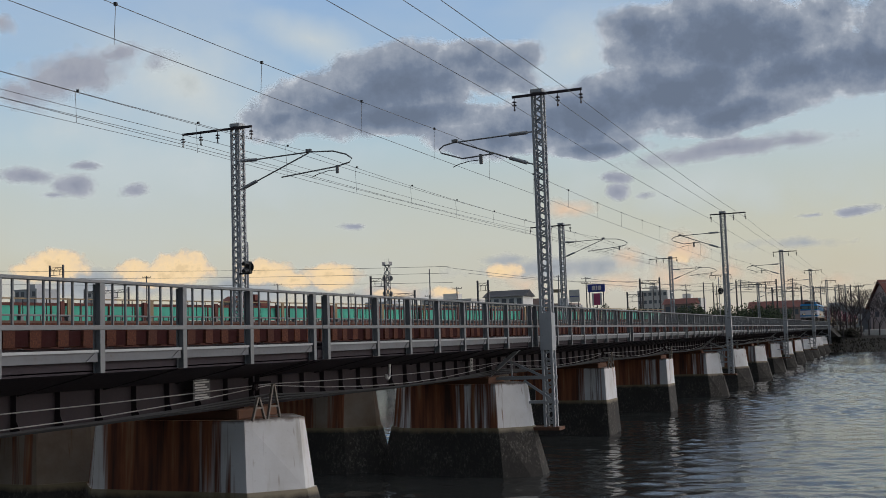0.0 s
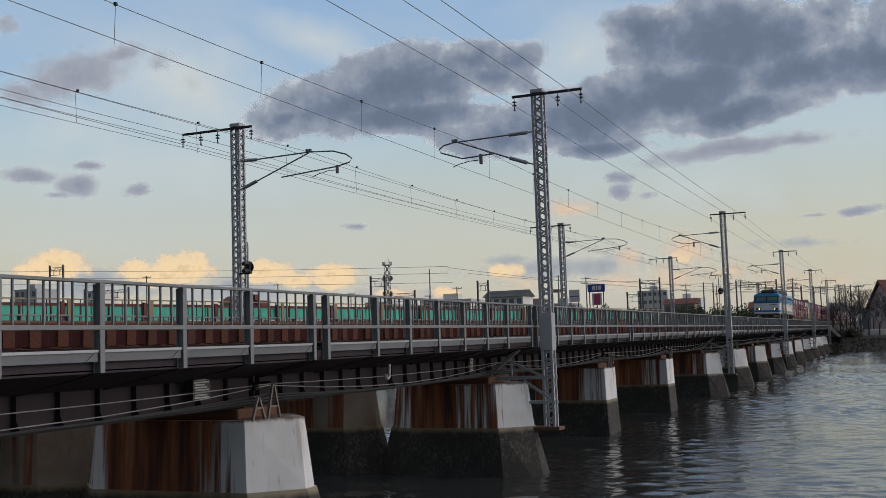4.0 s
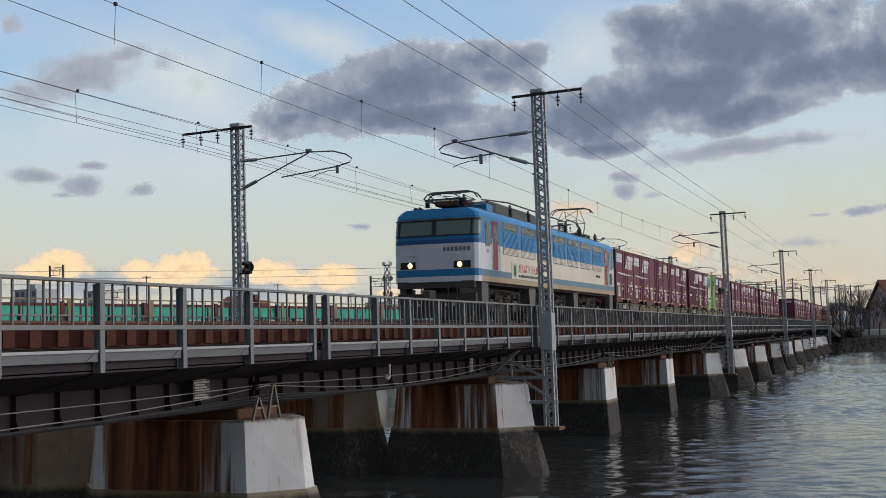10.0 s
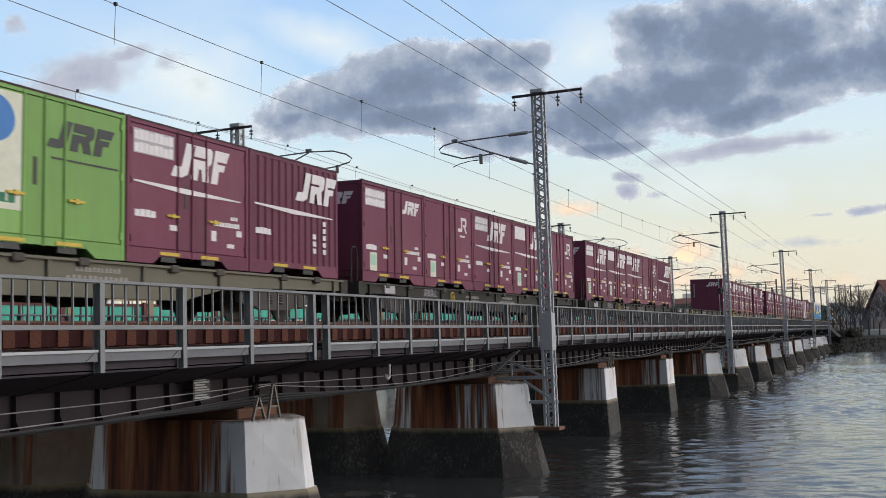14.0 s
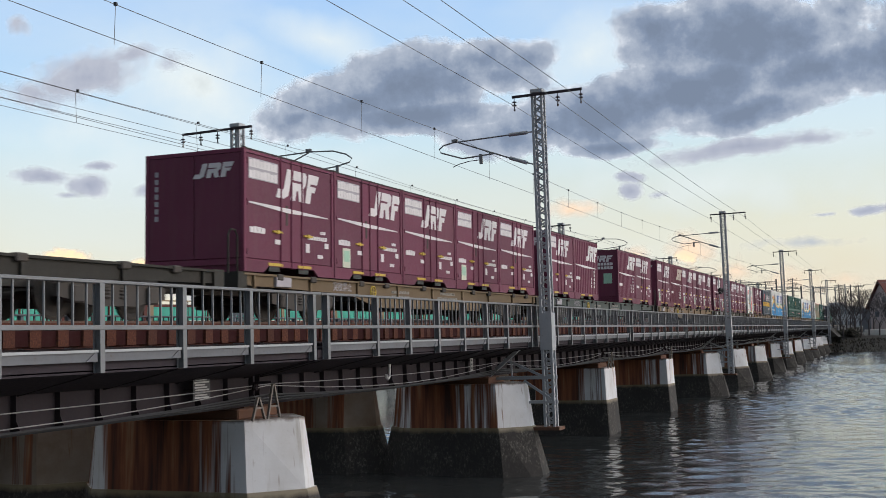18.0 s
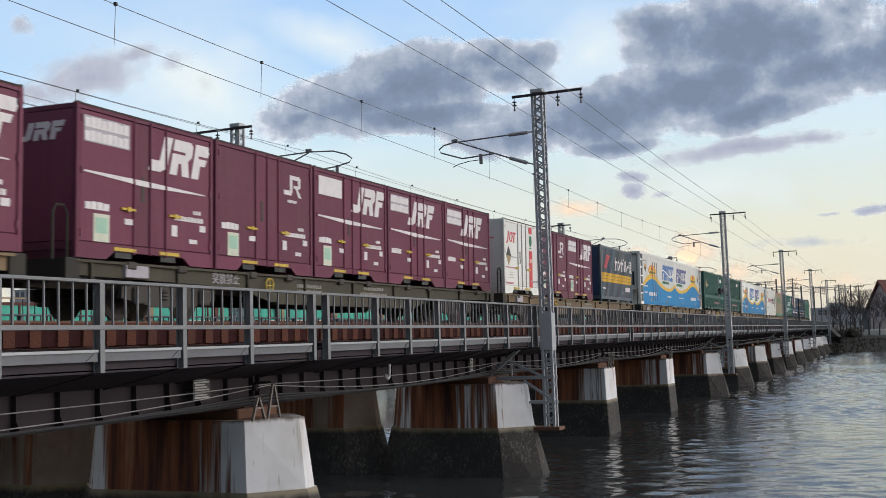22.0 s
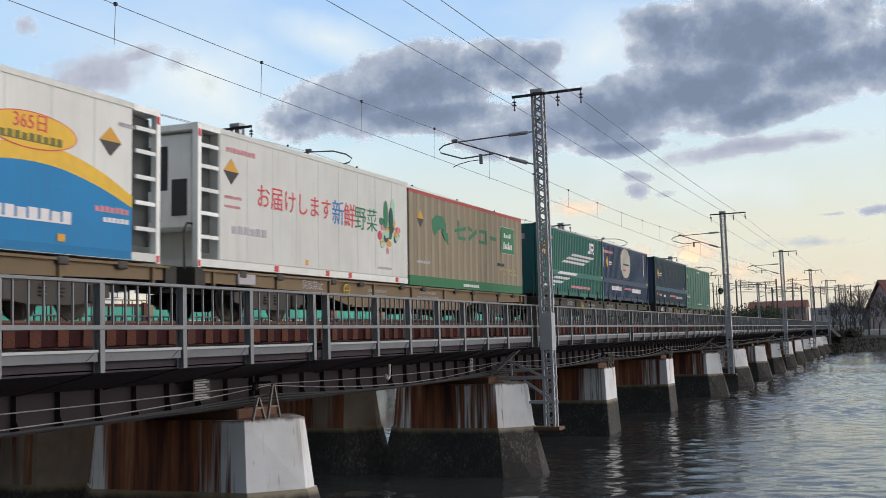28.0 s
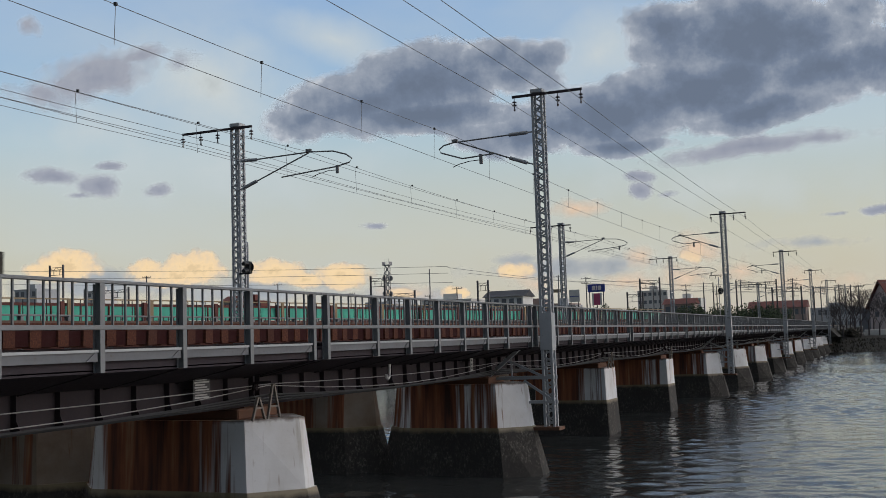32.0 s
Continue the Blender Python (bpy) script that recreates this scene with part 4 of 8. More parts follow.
def small_container(mat, style, label, slogan="words", mark="large", seal="none"):
    """A twelve-foot container with side doors, pockets, lock bars and markings."""
    L, H, W = 3.715, 2.5, 2.45
    t = thing("freight_container", label, "container", "containers on the train")
    x = W / 2
    core = Shape().box(-x + 0.05, 0.05, 0.17, x - 0.05, L - 0.05, H - 0.03)
    part("body", core, mat, t)
    fr = Shape()
    for y in (0.0, L - 0.09):
        for xx in (-x, x - 0.09):
            fr.cbox(xx, y, 0, xx + 0.09, y + 0.09, H, 0.012)
    for z0, z1 in ((0.14, 0.26), (H - 0.08, H)):
        fr.box(-x + 0.01, 0.09, z0, -x + 0.08, L - 0.09, z1).box(x - 0.08, 0.09, z0, x - 0.01, L - 0.09, z1)
        fr.box(-x + 0.09, 0.01, z0, x - 0.09, 0.08, z1).box(-x + 0.09, L - 0.08, z0, x - 0.09, L - 0.01, z1)
    part("frame", fr, mat, t)
    for y in (0.02, L - 0.10):
        part("corner_casting", Shape().cbox(x - 0.10, y, H - 0.02, x + 0.004, y + 0.08, H + 0.025, 0.01), UNDER, t)
    part("roof_edge", Shape().box(x - 0.06, 0.03, H - 0.022, x - 0.004, L - 0.03, H + 0.012), GRIMEEDGE, t, "grimy dark roof edge")
    feet(t, L, W, mat)
    for y in (1.14, 2.34):
        # a black block stands in for the shade inside each pocket
        part("fork_pocket", Shape().box(x - 0.10, y - 0.17, 0.04, x - 0.03, y + 0.25, 0.17), BLACK, t, "fork pocket blacked for the shade inside")
        part("pocket_edge", Shape().box(x - 0.05, y - 0.24, 0.155, x + 0.010, y + 0.32, 0.215), YELLOW, t, "yellow pocket edge")
    if style == "ribbed":
        for side in (-1, 1):
            part("corrugated_wall", ribbed_side(0.09, L - 0.09, 0.25, H - 0.08, side * (x - 0.004), side, 0.265, 0.034), mat, t)
        for y in (0.6, 1.7, 2.8):
            part("roof_hatch", Shape().cbox(x - 0.5, y, H, x - 0.02, y + 0.35, H + 0.03, 0.01), mat, t)
    else:
        for y0, y1 in ((0.10, 1.40), (1.43, 1.83), (1.86, 2.27), (2.30, 3.615)):
            part("door_panel", Shape().cbox(x - 0.06, y0, 0.27, x - 0.020, y1, H - 0.09, 0.012), mat, t)
        for y in (1.415, 1.845, 2.285):
            part("lock_rod", Shape().tube((x - 0.010, y, 0.12), (x - 0.010, y, H - 0.03), 0.024, 6), FADED if mat is CREAM else mat, t)
        part("hand_slot", Shape().box(x - 0.022, 1.62, 1.05, x - 0.012, 1.70, 1.48), UNDER, t, "dark worn hand slot")
        for y0 in (1.08, 2.36):
            part("lock_handle", Shape().box(x - 0.02, y0, 0.86, x + 0.02, y0 + 0.36, 0.90).box(x - 0.02, y0 + 0.14, 0.84, x + 0.03, y0 + 0.22, 0.92), YELLOW, t, "yellow lock handle")
        for y in (0.09, L - 0.13):
            for z in (0.35, 1.35, 2.2):
                part("hinge", Shape().box(x - 0.02, y, z, x + 0.012, y + 0.05, z + 0.12), mat, t)
    # the end wall towards the front: two leaves, a rod and its marks
    part("end_door", Shape().cbox(-x + 0.10, 0.012, 0.27, -0.01, 0.05, H - 0.09, 0.01).cbox(0.01, 0.012, 0.27, x - 0.10, 0.05, H - 0.09, 0.01), mat, t)
    face = x - 0.014 if style != "ribbed" else x + 0.001
    white = mat is CREAM
    if white:
        owner_mark(t, 0.24, 1.74, 0.86, 0.36, face)
        owner_mark(t, -0.19, 1.57, 0.86, 0.32, 0.006, "y")
        decal(t, [(0.20, 1.27), (0.72, 1.27), (0.46, 1.60)], BLACK, face, "warning_mark", "black half of a warning diamond")
        decal(t, [(0.20, 1.27), (0.46, 0.94), (0.72, 1.27)], AGED, face, "warning_mark", "dulled yellow half of a warning diamond")
        blocks(t, 0.75, 1.235, 1.30, 1.265, 8, FADED, face)
        decal(t, rect(2.66, 0.21, 3.00, 1.57), REDINK, face, "red_band", "vertical red band")
        decal(t, rect(2.66, 2.18, 3.00, 2.40), REDINK, face, "red_band", "vertical red band")
        disc(t, 2.83, 1.92, 0.14, 0.20, GREENINK, face, "seal", "round green seal")
        blocks(t, 2.72, 1.64, 2.94, 1.68, 4, GREENINK, face)
        blocks(t, 2.69, 1.14, 2.97, 1.28, 3, PINKPALE, face + 0.003)
        blocks(t, 0.1, 0.86, 1.15, 0.90, 12, PINKINK, face)
        for k in range(3):
            blocks(t, 0.42 + 0.06 * k, 0.52 + 0.09 * k, 1.0 - 0.05 * k, 0.55 + 0.09 * k, 7, CHEST, face)
        blocks(t, 2.84, 0.44, 3.6, 0.52, 9, FADED, face)
        blocks(t, 0.1, 0.32, 0.95, 0.38, 8, PINKINK, face)
    elif mat is GREEN:
        decal(t, rect(0.14, 0.62, 1.38, 2.38), CHEST, face, "poster", "white poster with a globe picture")
        disc(t, 0.82, 1.95, 0.42, 0.36, BLUEINK, face + 0.004, "globe", "blue globe on the poster")
        disc(t, 0.62, 1.72, 0.30, 0.30, GREENINK, face + 0.008, "leaf_shape", "green shape on the poster")
        blocks(t, 0.2, 0.72, 1.3, 0.86, 6, GREENINK, face + 0.004)
        slanted_mark(t, 2.05, 1.68, 1.15, 0.46, BLACK, face)
        decal(t, rect(2.0, 1.50, 3.55, 1.53), BLACK, face, "stripe")
    else:
        if slogan == "words":
            for k in range(2):
                blocks(t, 0.20, 1.92 + 0.22 * k, 1.28, 2.09 + 0.22 * k, 8, LETTER, face, "slogan_line", 0.10)
            decal(t, rect(0.18, 1.90, 1.30, 2.33), FADED, face - 0.003, "slogan_ground", "greyed white slogan panel")
        elif slogan == "blank":
            decal(t, rect(0.22, 1.90, 1.32, 2.33), LETTER, face, "blank_panel", "blank white panel")
        elif slogan == "yellowed":
            for k in range(2):
                blocks(t, 0.16, 1.92 + 0.22 * k, 1.16, 2.10 + 0.22 * k, 8, CHEST, face, "slogan_line", 0.12)
            decal(t, rect(0.14, 1.90, 1.18, 2.34), AGED, face - 0.003, "slogan_ground", "yellowed slogan panel")
        if mark == "large":
            slanted_mark(t, 1.98, 1.64, 1.36, 0.66, LETTER, face)
        elif mark == "aged":
            slanted_mark(t, 1.98, 1.64, 1.36, 0.66, OLDLETTER, face)
        elif mark == "early":
            slanted_mark(t, 1.40, 1.62, 1.34, 0.66, LETTER, face)
        elif mark == "small":
            slanted_mark(t, 2.40, 1.88, 0.86, 0.36, LETTER, face)
        elif mark == "letters":
            s = Shape()
            for poly in ([(2.52, 1.72), (2.82, 1.72), (2.86, 1.80), (2.86, 2.16), (2.76, 2.16), (2.76, 1.82), (2.52, 1.82)],
                         [(2.84, 2.07), (3.16, 2.07), (3.16, 2.16), (2.84, 2.16)], [(3.10, 1.88), (3.20, 1.92), (3.20, 2.12), (3.10, 2.16)],
                         [(2.92, 1.88), (3.14, 1.88), (3.14, 1.95), (2.92, 1.95)], [(2.98, 1.90), (3.06, 1.90), (3.24, 1.70), (3.12, 1.70)]):
                s.prism(poly, "x", face - 0.004, face + 0.004)
            part("carrier_mark", s, LETTER, t, "white two-letter carrier mark")
            blocks(t, 2.66, 1.56, 3.06, 1.62, 5, LETTER, face)
        if mark in ("large", "early", "aged"):
            decal(t, [(0.18, 1.40), (0.20, 1.43), (1.7, 1.42), (3.45, 1.37), (3.45, 1.35), (1.7, 1.32)], LETTER, face + 0.003, "stripe", "white tapering stripe")
        blocks(t, 0.22, 0.80, 0.80, 0.93, 4, LETTER, face, "owner_line", 0.08)
        if seal == "green":
            decal(t, rect(0.42, 0.28, 0.80, 0.74), CHEST, face, "certificate", "pale certificate panel")
            decal(t, rect(0.47, 0.42, 0.75, 0.68), PALEGREEN, face + 0.004, "certificate_picture", "green picture on the certificate")
        if style == "ribbed":
            for yy, n in ((2.55, 3), (3.0, 5)):
                for k in range(n):
                    decal(t, rect(yy, 0.52 + 0.16 * k, yy + 0.13, 0.63 + 0.16 * k), LETTER, face, "number_block")
            return finish_container(t, style, slogan, mark, mat)
        blocks(t, 2.52, 0.82, 3.42, 0.91, 9, LETTER, face, "number_line")
        blocks(t, 3.10, 0.97, 3.35, 1.04, 3, LETTER, face, "number_line")
        decal(t, rect(1.18, 0.62, 1.40, 0.72), LETTER, face, "label")
        decal(t, rect(2.46, 0.52, 2.62, 0.72), LETTER, face, "label")
        decal(t, rect(2.98, 0.42, 3.22, 0.50), LETTER, face, "label")
        decal(t, rect(3.3, 0.66, 3.48, 0.78), LETTER, face, "label")
    return finish_container(t, style, slogan, mark, mat)


def finish_container(t, style, slogan, mark, mat):
    """Marks of the end wall."""
    if mat in (MAROON, RUSTMAROON) and mark != "letters":
        slanted_mark(t, 0.08, 1.93, 0.74, 0.30, LETTER, 0.006, "y")
        if style != "ribbed":
            for k in range(7):
                part("end_number", Shape().box(-0.98, 0.002, 1.10 + 0.155 * k, -0.89, 0.010, 1.205 + 0.155 * k), FADED, t)
        if style == "ribbed" and slogan == "none":
            part("end_panel", Shape().box(-0.15, 0.002, 1.36, 0.85, 0.010, 1.74), FADED, t, "greyed white panel on the end wall")
    if style == "ribbed" and slogan == "end":
        e = Shape()
        for k in range(2):
            for j in range(7):
                e.prism(rect(-0.05 + j * 0.15, 1.58 + 0.18 * k, 0.07 + j * 0.15, 1.71 + 0.18 * k), "y", 0.002, 0.010)
        part("end_slogan", e, LETTER, t, "greyed slogan on the end wall")
        part("end_certificate", Shape().box(0.52, 0.002, 0.9, 0.92, 0.010, 1.38), PALEGREEN, t, "pale green certificate")
    return t


SILLINK = plain("dulled_sill_marking", (0.29, 0.27, 0.24), 0.7)
FADED = plain("greyed_white_marking", (0.40, 0.37, 0.40), 0.65)
AGED = plain("yellowed_marking", (0.36, 0.28, 0.14), 0.7)


def long_container(L, H, mat, ribs, label, frame_mat=None):
    t = thing("freight_container", label, "container", "long containers on the train")
    body_shell(L, H, 2.46, mat, ribs, t)
    x = 1.23
    for y in (1.2, 3.0, L - 3.3, L - 1.5):
        # black plates stand in for the shaded pocket holes
        part("fork_pocket", Shape().box(x - 0.03, y, 0.02, x + 0.003, y + 0.32, 0.11), BLACK, t, "fork pocket blacked for the shade inside")
    for y in (0.0, L - 0.12):
        part("corner_casting", Shape().cbox(x - 0.12, y, H - 0.03, x + 0.006, y + 0.12, H + 0.03, 0.012), UNDER, t)
    return t


def smooth(points, n=48):
    """Heights of a flowing curve through control points, left to right."""
    ys, zs = [p[0] for p in points], [p[1] for p in points]
    last = len(points) - 1
    slope = [(zs[min(k + 1, last)] - zs[max(k - 1, 0)]) / (ys[min(k + 1, last)] - ys[max(k - 1, 0)]) for k in range(last + 1)]
    out = []
    for i in range(n + 1):
        y = ys[0] + (ys[-1] - ys[0]) * i / n
        k = max(j for j in range(last) if ys[j] <= y + 1e-6)
        d = ys[k + 1] - ys[k]
        u = (y - ys[k]) / d
        out.append((y, (1 + 2 * u) * (1 - u) ** 2 * zs[k] + u * (1 - u) ** 2 * d * slope[k] + u * u * (3 - 2 * u) * zs[k + 1] + u * u * (u - 1) * d * slope[k + 1]))
    return out


def reefer(L, H, label, front):
    """A refrigerated container: flat white walls with seams, and a machine bay behind a ladder frame at one end."""
    t = thing("freight_container", label, "container", "refrigerated containers on the train")
    x = 1.23
    y0, y1 = (0.72, L) if front else (0.0, L - 0.72)
    part("body", Shape().cbox(-x + 0.02, y0, 0.16, x - 0.02, y1, H - 0.02, 0.03), CREAM, t)
    part("base_rail", Shape().box(-x, 0.05, 0.02, x - 0.004, L - 0.05, 0.165), CREAM, t)
    part("top_rail", Shape().box(x - 0.08, y0, H - 0.10, x - 0.004, y1, H).box(-x, y0, H - 0.10, -x + 0.08, y1, H), CREAM, t)
    e0, e1 = (0.0, 0.72) if front else (L - 0.72, L)
    outer = e0 if front else e1 - 0.11
    for xx in (-x, x - 0.12):
        part("corner_post", Shape().box(xx, outer, 0, xx + 0.12, outer + 0.11, H), LITWHITE, t)
    # dark panel painted in for the shade of the open bay
    part("bay_side", Shape().box(x - 0.215, e0 + 0.13, 0.30, x - 0.205, e1 - 0.06, H - 0.16), MACHINE, t, "dark panel for the shade behind the ladder")
    for z in (0.55, 1.0, 1.45, 1.9, 2.3):
        part("ladder_rung", Shape().box(x - 0.05, e0 + 0.08, z, x - 0.02, e1 - 0.02, z + 0.07), LITWHITE, t)
    part("end_top_beam", Shape().box(-x, e0, H - 0.12, x, e1, H - 0.01), LITWHITE, t)
    part("machine_box", Shape().cbox(-x + 0.15, e0 + 0.12, 0.75, x - 0.22, e1 - 0.05, H - 0.16, 0.04), LITWHITE, t, "pale machine housing")
    ye = e0 + 0.105 if front else e1 - 0.115
    part("radiator_grille", Shape().box(-0.85, ye, 1.5, 0.45, ye + 0.02, 2.35), MACHINE, t, "black radiator grille")
    part("control_panel", Shape().box(0.55, ye, 1.0, 0.9, ye + 0.02, 1.7), MACHINE, t, "dark control hatch")
    part("lower_hatch", Shape().box(-0.8, ye, 0.9, 0.3, ye + 0.02, 1.3), FADED, t)
    part("tail_marker", Shape().box(x - 0.004, outer + 0.01, H - 0.26, x + 0.004, outer + 0.09, H - 0.12), REDINK, t, "red corner mark")
    part("foot_marker", Shape().box(x - 0.004, outer + 0.01, 0.02, x + 0.004, outer + 0.09, 0.14), REDINK, t, "red corner mark")
    seam = Shape()
    n = 9
    for k in range(1, n):
        y = y0 + (y1 - y0) * k / n
        seam.box(x - 0.022, y - 0.012, 0.2, x - 0.0175, y + 0.012, H - 0.1)
    part("wall_seam", seam, SEAMGREY, t)
    return t


def wave_reefer(front, label):
    L, H = 9.41, 2.74
    t = reefer(L, H, label, front)
    x = 1.212
    flip = (lambda y: y) if front else (lambda y: L - y)
    top = smooth([(0.74, 1.12), (1.55, 1.45), (2.6, 1.68), (3.7, 1.62), (5.2, 1.28), (6.6, 1.08), (7.6, 1.03), (8.6, 1.12), (9.38, 1.33)])
    low = smooth([(0.74, 0.92), (1.55, 1.18), (2.6, 1.38), (3.7, 1.36), (5.2, 1.05), (6.6, 0.88), (7.6, 0.85), (8.6, 0.94), (9.38, 1.17)])
    blue, band = Shape(), Shape()
    for s, lo, hi in ((blue, [(y, 0.17) for y, z in low], low), (band, low, top)):
        n = len(lo)
        v = [(x + 0.001 * (1 if s is blue else 2), flip(y), z) for y, z in lo] + [(x + 0.001 * (1 if s is blue else 2), flip(y), z) for y, z in hi]
        s.add(v, [(i, i + 1, n + i + 1, n + i) for i in range(n - 1)])
    part("blue_wall", blue, SKYPAINT, t, "bright blue lower wall")
    part("blue_rail", Shape().box(x + 0.012, 0.76 if front else 0.06, 0.03, x + 0.016, L - 0.06 if front else L - 0.76, 0.172), SKYPAINT, t)
    part("yellow_wave", band, YELLOWBAND, t, "yellow wave stripe")
    oy = flip(3.05)
    disc(t, oy, 1.87, 0.955, 0.287, REDINK, x + 0.004, "oval_edge", "red rim of the oval")
    disc(t, oy, 1.87, 0.93, 0.27, YELLOWBAND, x + 0.007, "oval", "yellow oval")
    writing("365日", 0.30, REDINK, t, oy - 0.42, 1.89, x + 0.012, "oval_writing", "red writing on the oval")
    blocks(t, oy - 0.66, 1.69, oy + 0.66, 1.82, 9, OLIVEINK, x + 0.011, "lettering", 0.3)
    diamond(t, flip(1.30), 1.98, 0.27, 0.25, x + 0.003)
    blocks(t, flip(0.95) - 0.15, 2.28, flip(0.95) + 0.75 if front else flip(0.95) + 0.25, 2.35, 7, FADED, x + 0.003)
    my = 5.62 if front else 0.50
    def sl(y, z):
        return (y + 0.42 * (z - 1.5), z)

    for k, hook in enumerate((1, 0, 2, 1, 3, 3)):
        a, w, q = my + 0.53 * k, 0.47, 0.19
        if hook == 1:
            poly = [(0, 1.46), (q, 1.46), (q, 1.86), (w, 1.86), (w, 2.32), (0, 2.32)] if k == 0 else [(0.14, 1.46), (0.14 + q, 1.46), (0.14 + q, 2.14), (w, 2.14), (w, 2.32), (0, 2.32), (0, 2.14), (0.14, 2.14)]
        elif hook == 0:
            poly = [(0.06, 1.46), (w - 0.06, 1.46), (w, 1.56), (w, 2.32), (w - q, 2.32), (w - q, 1.62), (q, 1.62), (q, 2.32), (0, 2.32), (0, 1.56)]
        elif hook == 2:
            poly = [(0, 1.46), (q, 1.46), (q, 2.12), (w - q, 2.12), (w - q, 1.46), (w, 1.46), (w, 2.22), (w - 0.08, 2.32), (0, 2.32)]
        else:
            poly = [(0, 1.46), (w, 1.46), (w, 1.64), (q, 1.64), (q, 2.14), (w, 2.14), (w, 2.32), (0, 2.32)]
        decal(t, [sl(a + p, z) for p, z in poly], MARKBLUE if front else INDIGO, x + 0.001, "company_mark", "bold slanting blue company shape")
    swirl = smooth([(my - 0.1, 1.94), (my + 0.45, 2.02), (my + 1.2, 1.90), (my + 2.1, 1.72), (my + 2.9, 1.76), (my + 3.5, 1.92)], 24)
    s, n = Shape(), len(swirl)
    s.add([(x + 0.0065, y, z + d) for d in (-0.035, 0.035) for y, z in swirl], [(i, i + 1, n + i + 1, n + i) for i in range(n - 1)])
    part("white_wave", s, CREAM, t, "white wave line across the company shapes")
    blocks(t, my + 0.15, 1.26, my + 2.1, 1.41, 8, GREENINK, x + 0.004, "company_line")
    ny = 2.1 if front else 5.35
    blocks(t, ny, 0.50, ny + 1.9, 0.70, 8, LETTER, x + 0.006, "company_line")
    blocks(t, (0.95 if front else 7.75), 0.95 if front else 0.78, (1.9 if front else 8.6), 1.03 if front else 0.88, 7, LETTER if front else PINKINK, x + 0.004)
    blocks(t, (0.95 if front else 7.95), 0.62, (1.7 if front else 8.6), 0.70, 6, LETTER, x + 0.004)
    blocks(t, (7.0 if front else 1.3), 0.52, (8.2 if front else 2.9), 0.60, 10, LETTER, x + 0.004)
    if front:
        for y in (3.1, 3.66, 4.2):
            part("door_rod", Shape().tube((x + 0.015, y, 0.25), (x + 0.015, y, 2.30), 0.018, 6), FADED, t)
        part("door_frame", Shape().box(x - 0.005, 3.08, 2.31, x + 0.006, 4.22, 2.34), FADED, t)
    for y in (2.5, 6.9):
        part("corner_lamp_mark", Shape().box(x + 0.01, y, 0.22, x + 0.02, y + 0.16, 0.34), AMBER, t)
    return t


def vegetable_reefer(label):
    L, H = 9.41, 2.74
    t = reefer(L, H, label, True)
    x = 1.212
    writing("お届けします", 0.53, REDINK, t, 2.02, 1.38, x + 0.002, "writing", "red hand-lettered words")
    writing("新", 0.62, BLUEINK, t, 5.20, 1.32, x + 0.002, "writing", "blue hand-lettered word")
    writing("鮮", 0.62, REDINK, t, 5.78, 1.31, x + 0.002, "writing", "red hand-lettered word")
    writing("野菜", 0.62, GREENINK, t, 6.34, 1.30, x + 0.002, "writing", "green hand-lettered words")
    rnd = random.Random(5)
    for k in range(34):
        a, r = rnd.uniform(0, 6.28), rnd.random() ** 0.6
        y, z = 8.22 + 0.60 * r * math.cos(a), 1.25 + 0.44 * r * math.sin(a)
        mat = rnd.choice((REDINK, REDINK, GREENINK, DARKTEAL, AMBER, PALEGREEN, PINKINK, BLACK))
        disc(t, y, z, rnd.uniform(0.07, 0.15), rnd.uniform(0.06, 0.13), mat, x + 0.002 + 0.0002 * k, "vegetable_shape", "")
    for k, (y, z) in enumerate(((8.05, 1.75), (8.45, 1.85), (8.35, 1.6))):
        disc(t, y, z, 0.13, 0.36, (GREENINK, PALEGREEN, DARKTEAL)[k], x + 0.010 + 0.001 * k, "leaf_shape", "green leaf shape")
    diamond(t, 1.12, 1.94, 0.26, 0.26, x + 0.002)
    blocks(t, 0.95, 2.32, 2.0, 2.42, 8, PINKINK, x + 0.002)
    blocks(t, 0.9, 1.40, 1.5, 1.46, 6, PINKINK, x + 0.002)
    blocks(t, 0.9, 1.22, 1.45, 1.27, 6, PINKINK, x + 0.002)
    blocks(t, 1.15, 0.72, 2.45, 0.88, 6, FADED, x + 0.002)
    blocks(t, 7.6, 0.34, 8.4, 0.40, 8, FADED, x + 0.002)
    for y in (2.7, 4.9, 6.0, 8.6):
        part("base_mark", Shape().box(x + 0.014, y, 0.04, x + 0.024, y + 0.14, 0.16), REDINK, t, "red base mark")
    part("side_mark", Shape().box(x - 0.004, 4.0, 0.24, x + 0.004, 4.12, 0.36), AMBER, t)
    return t


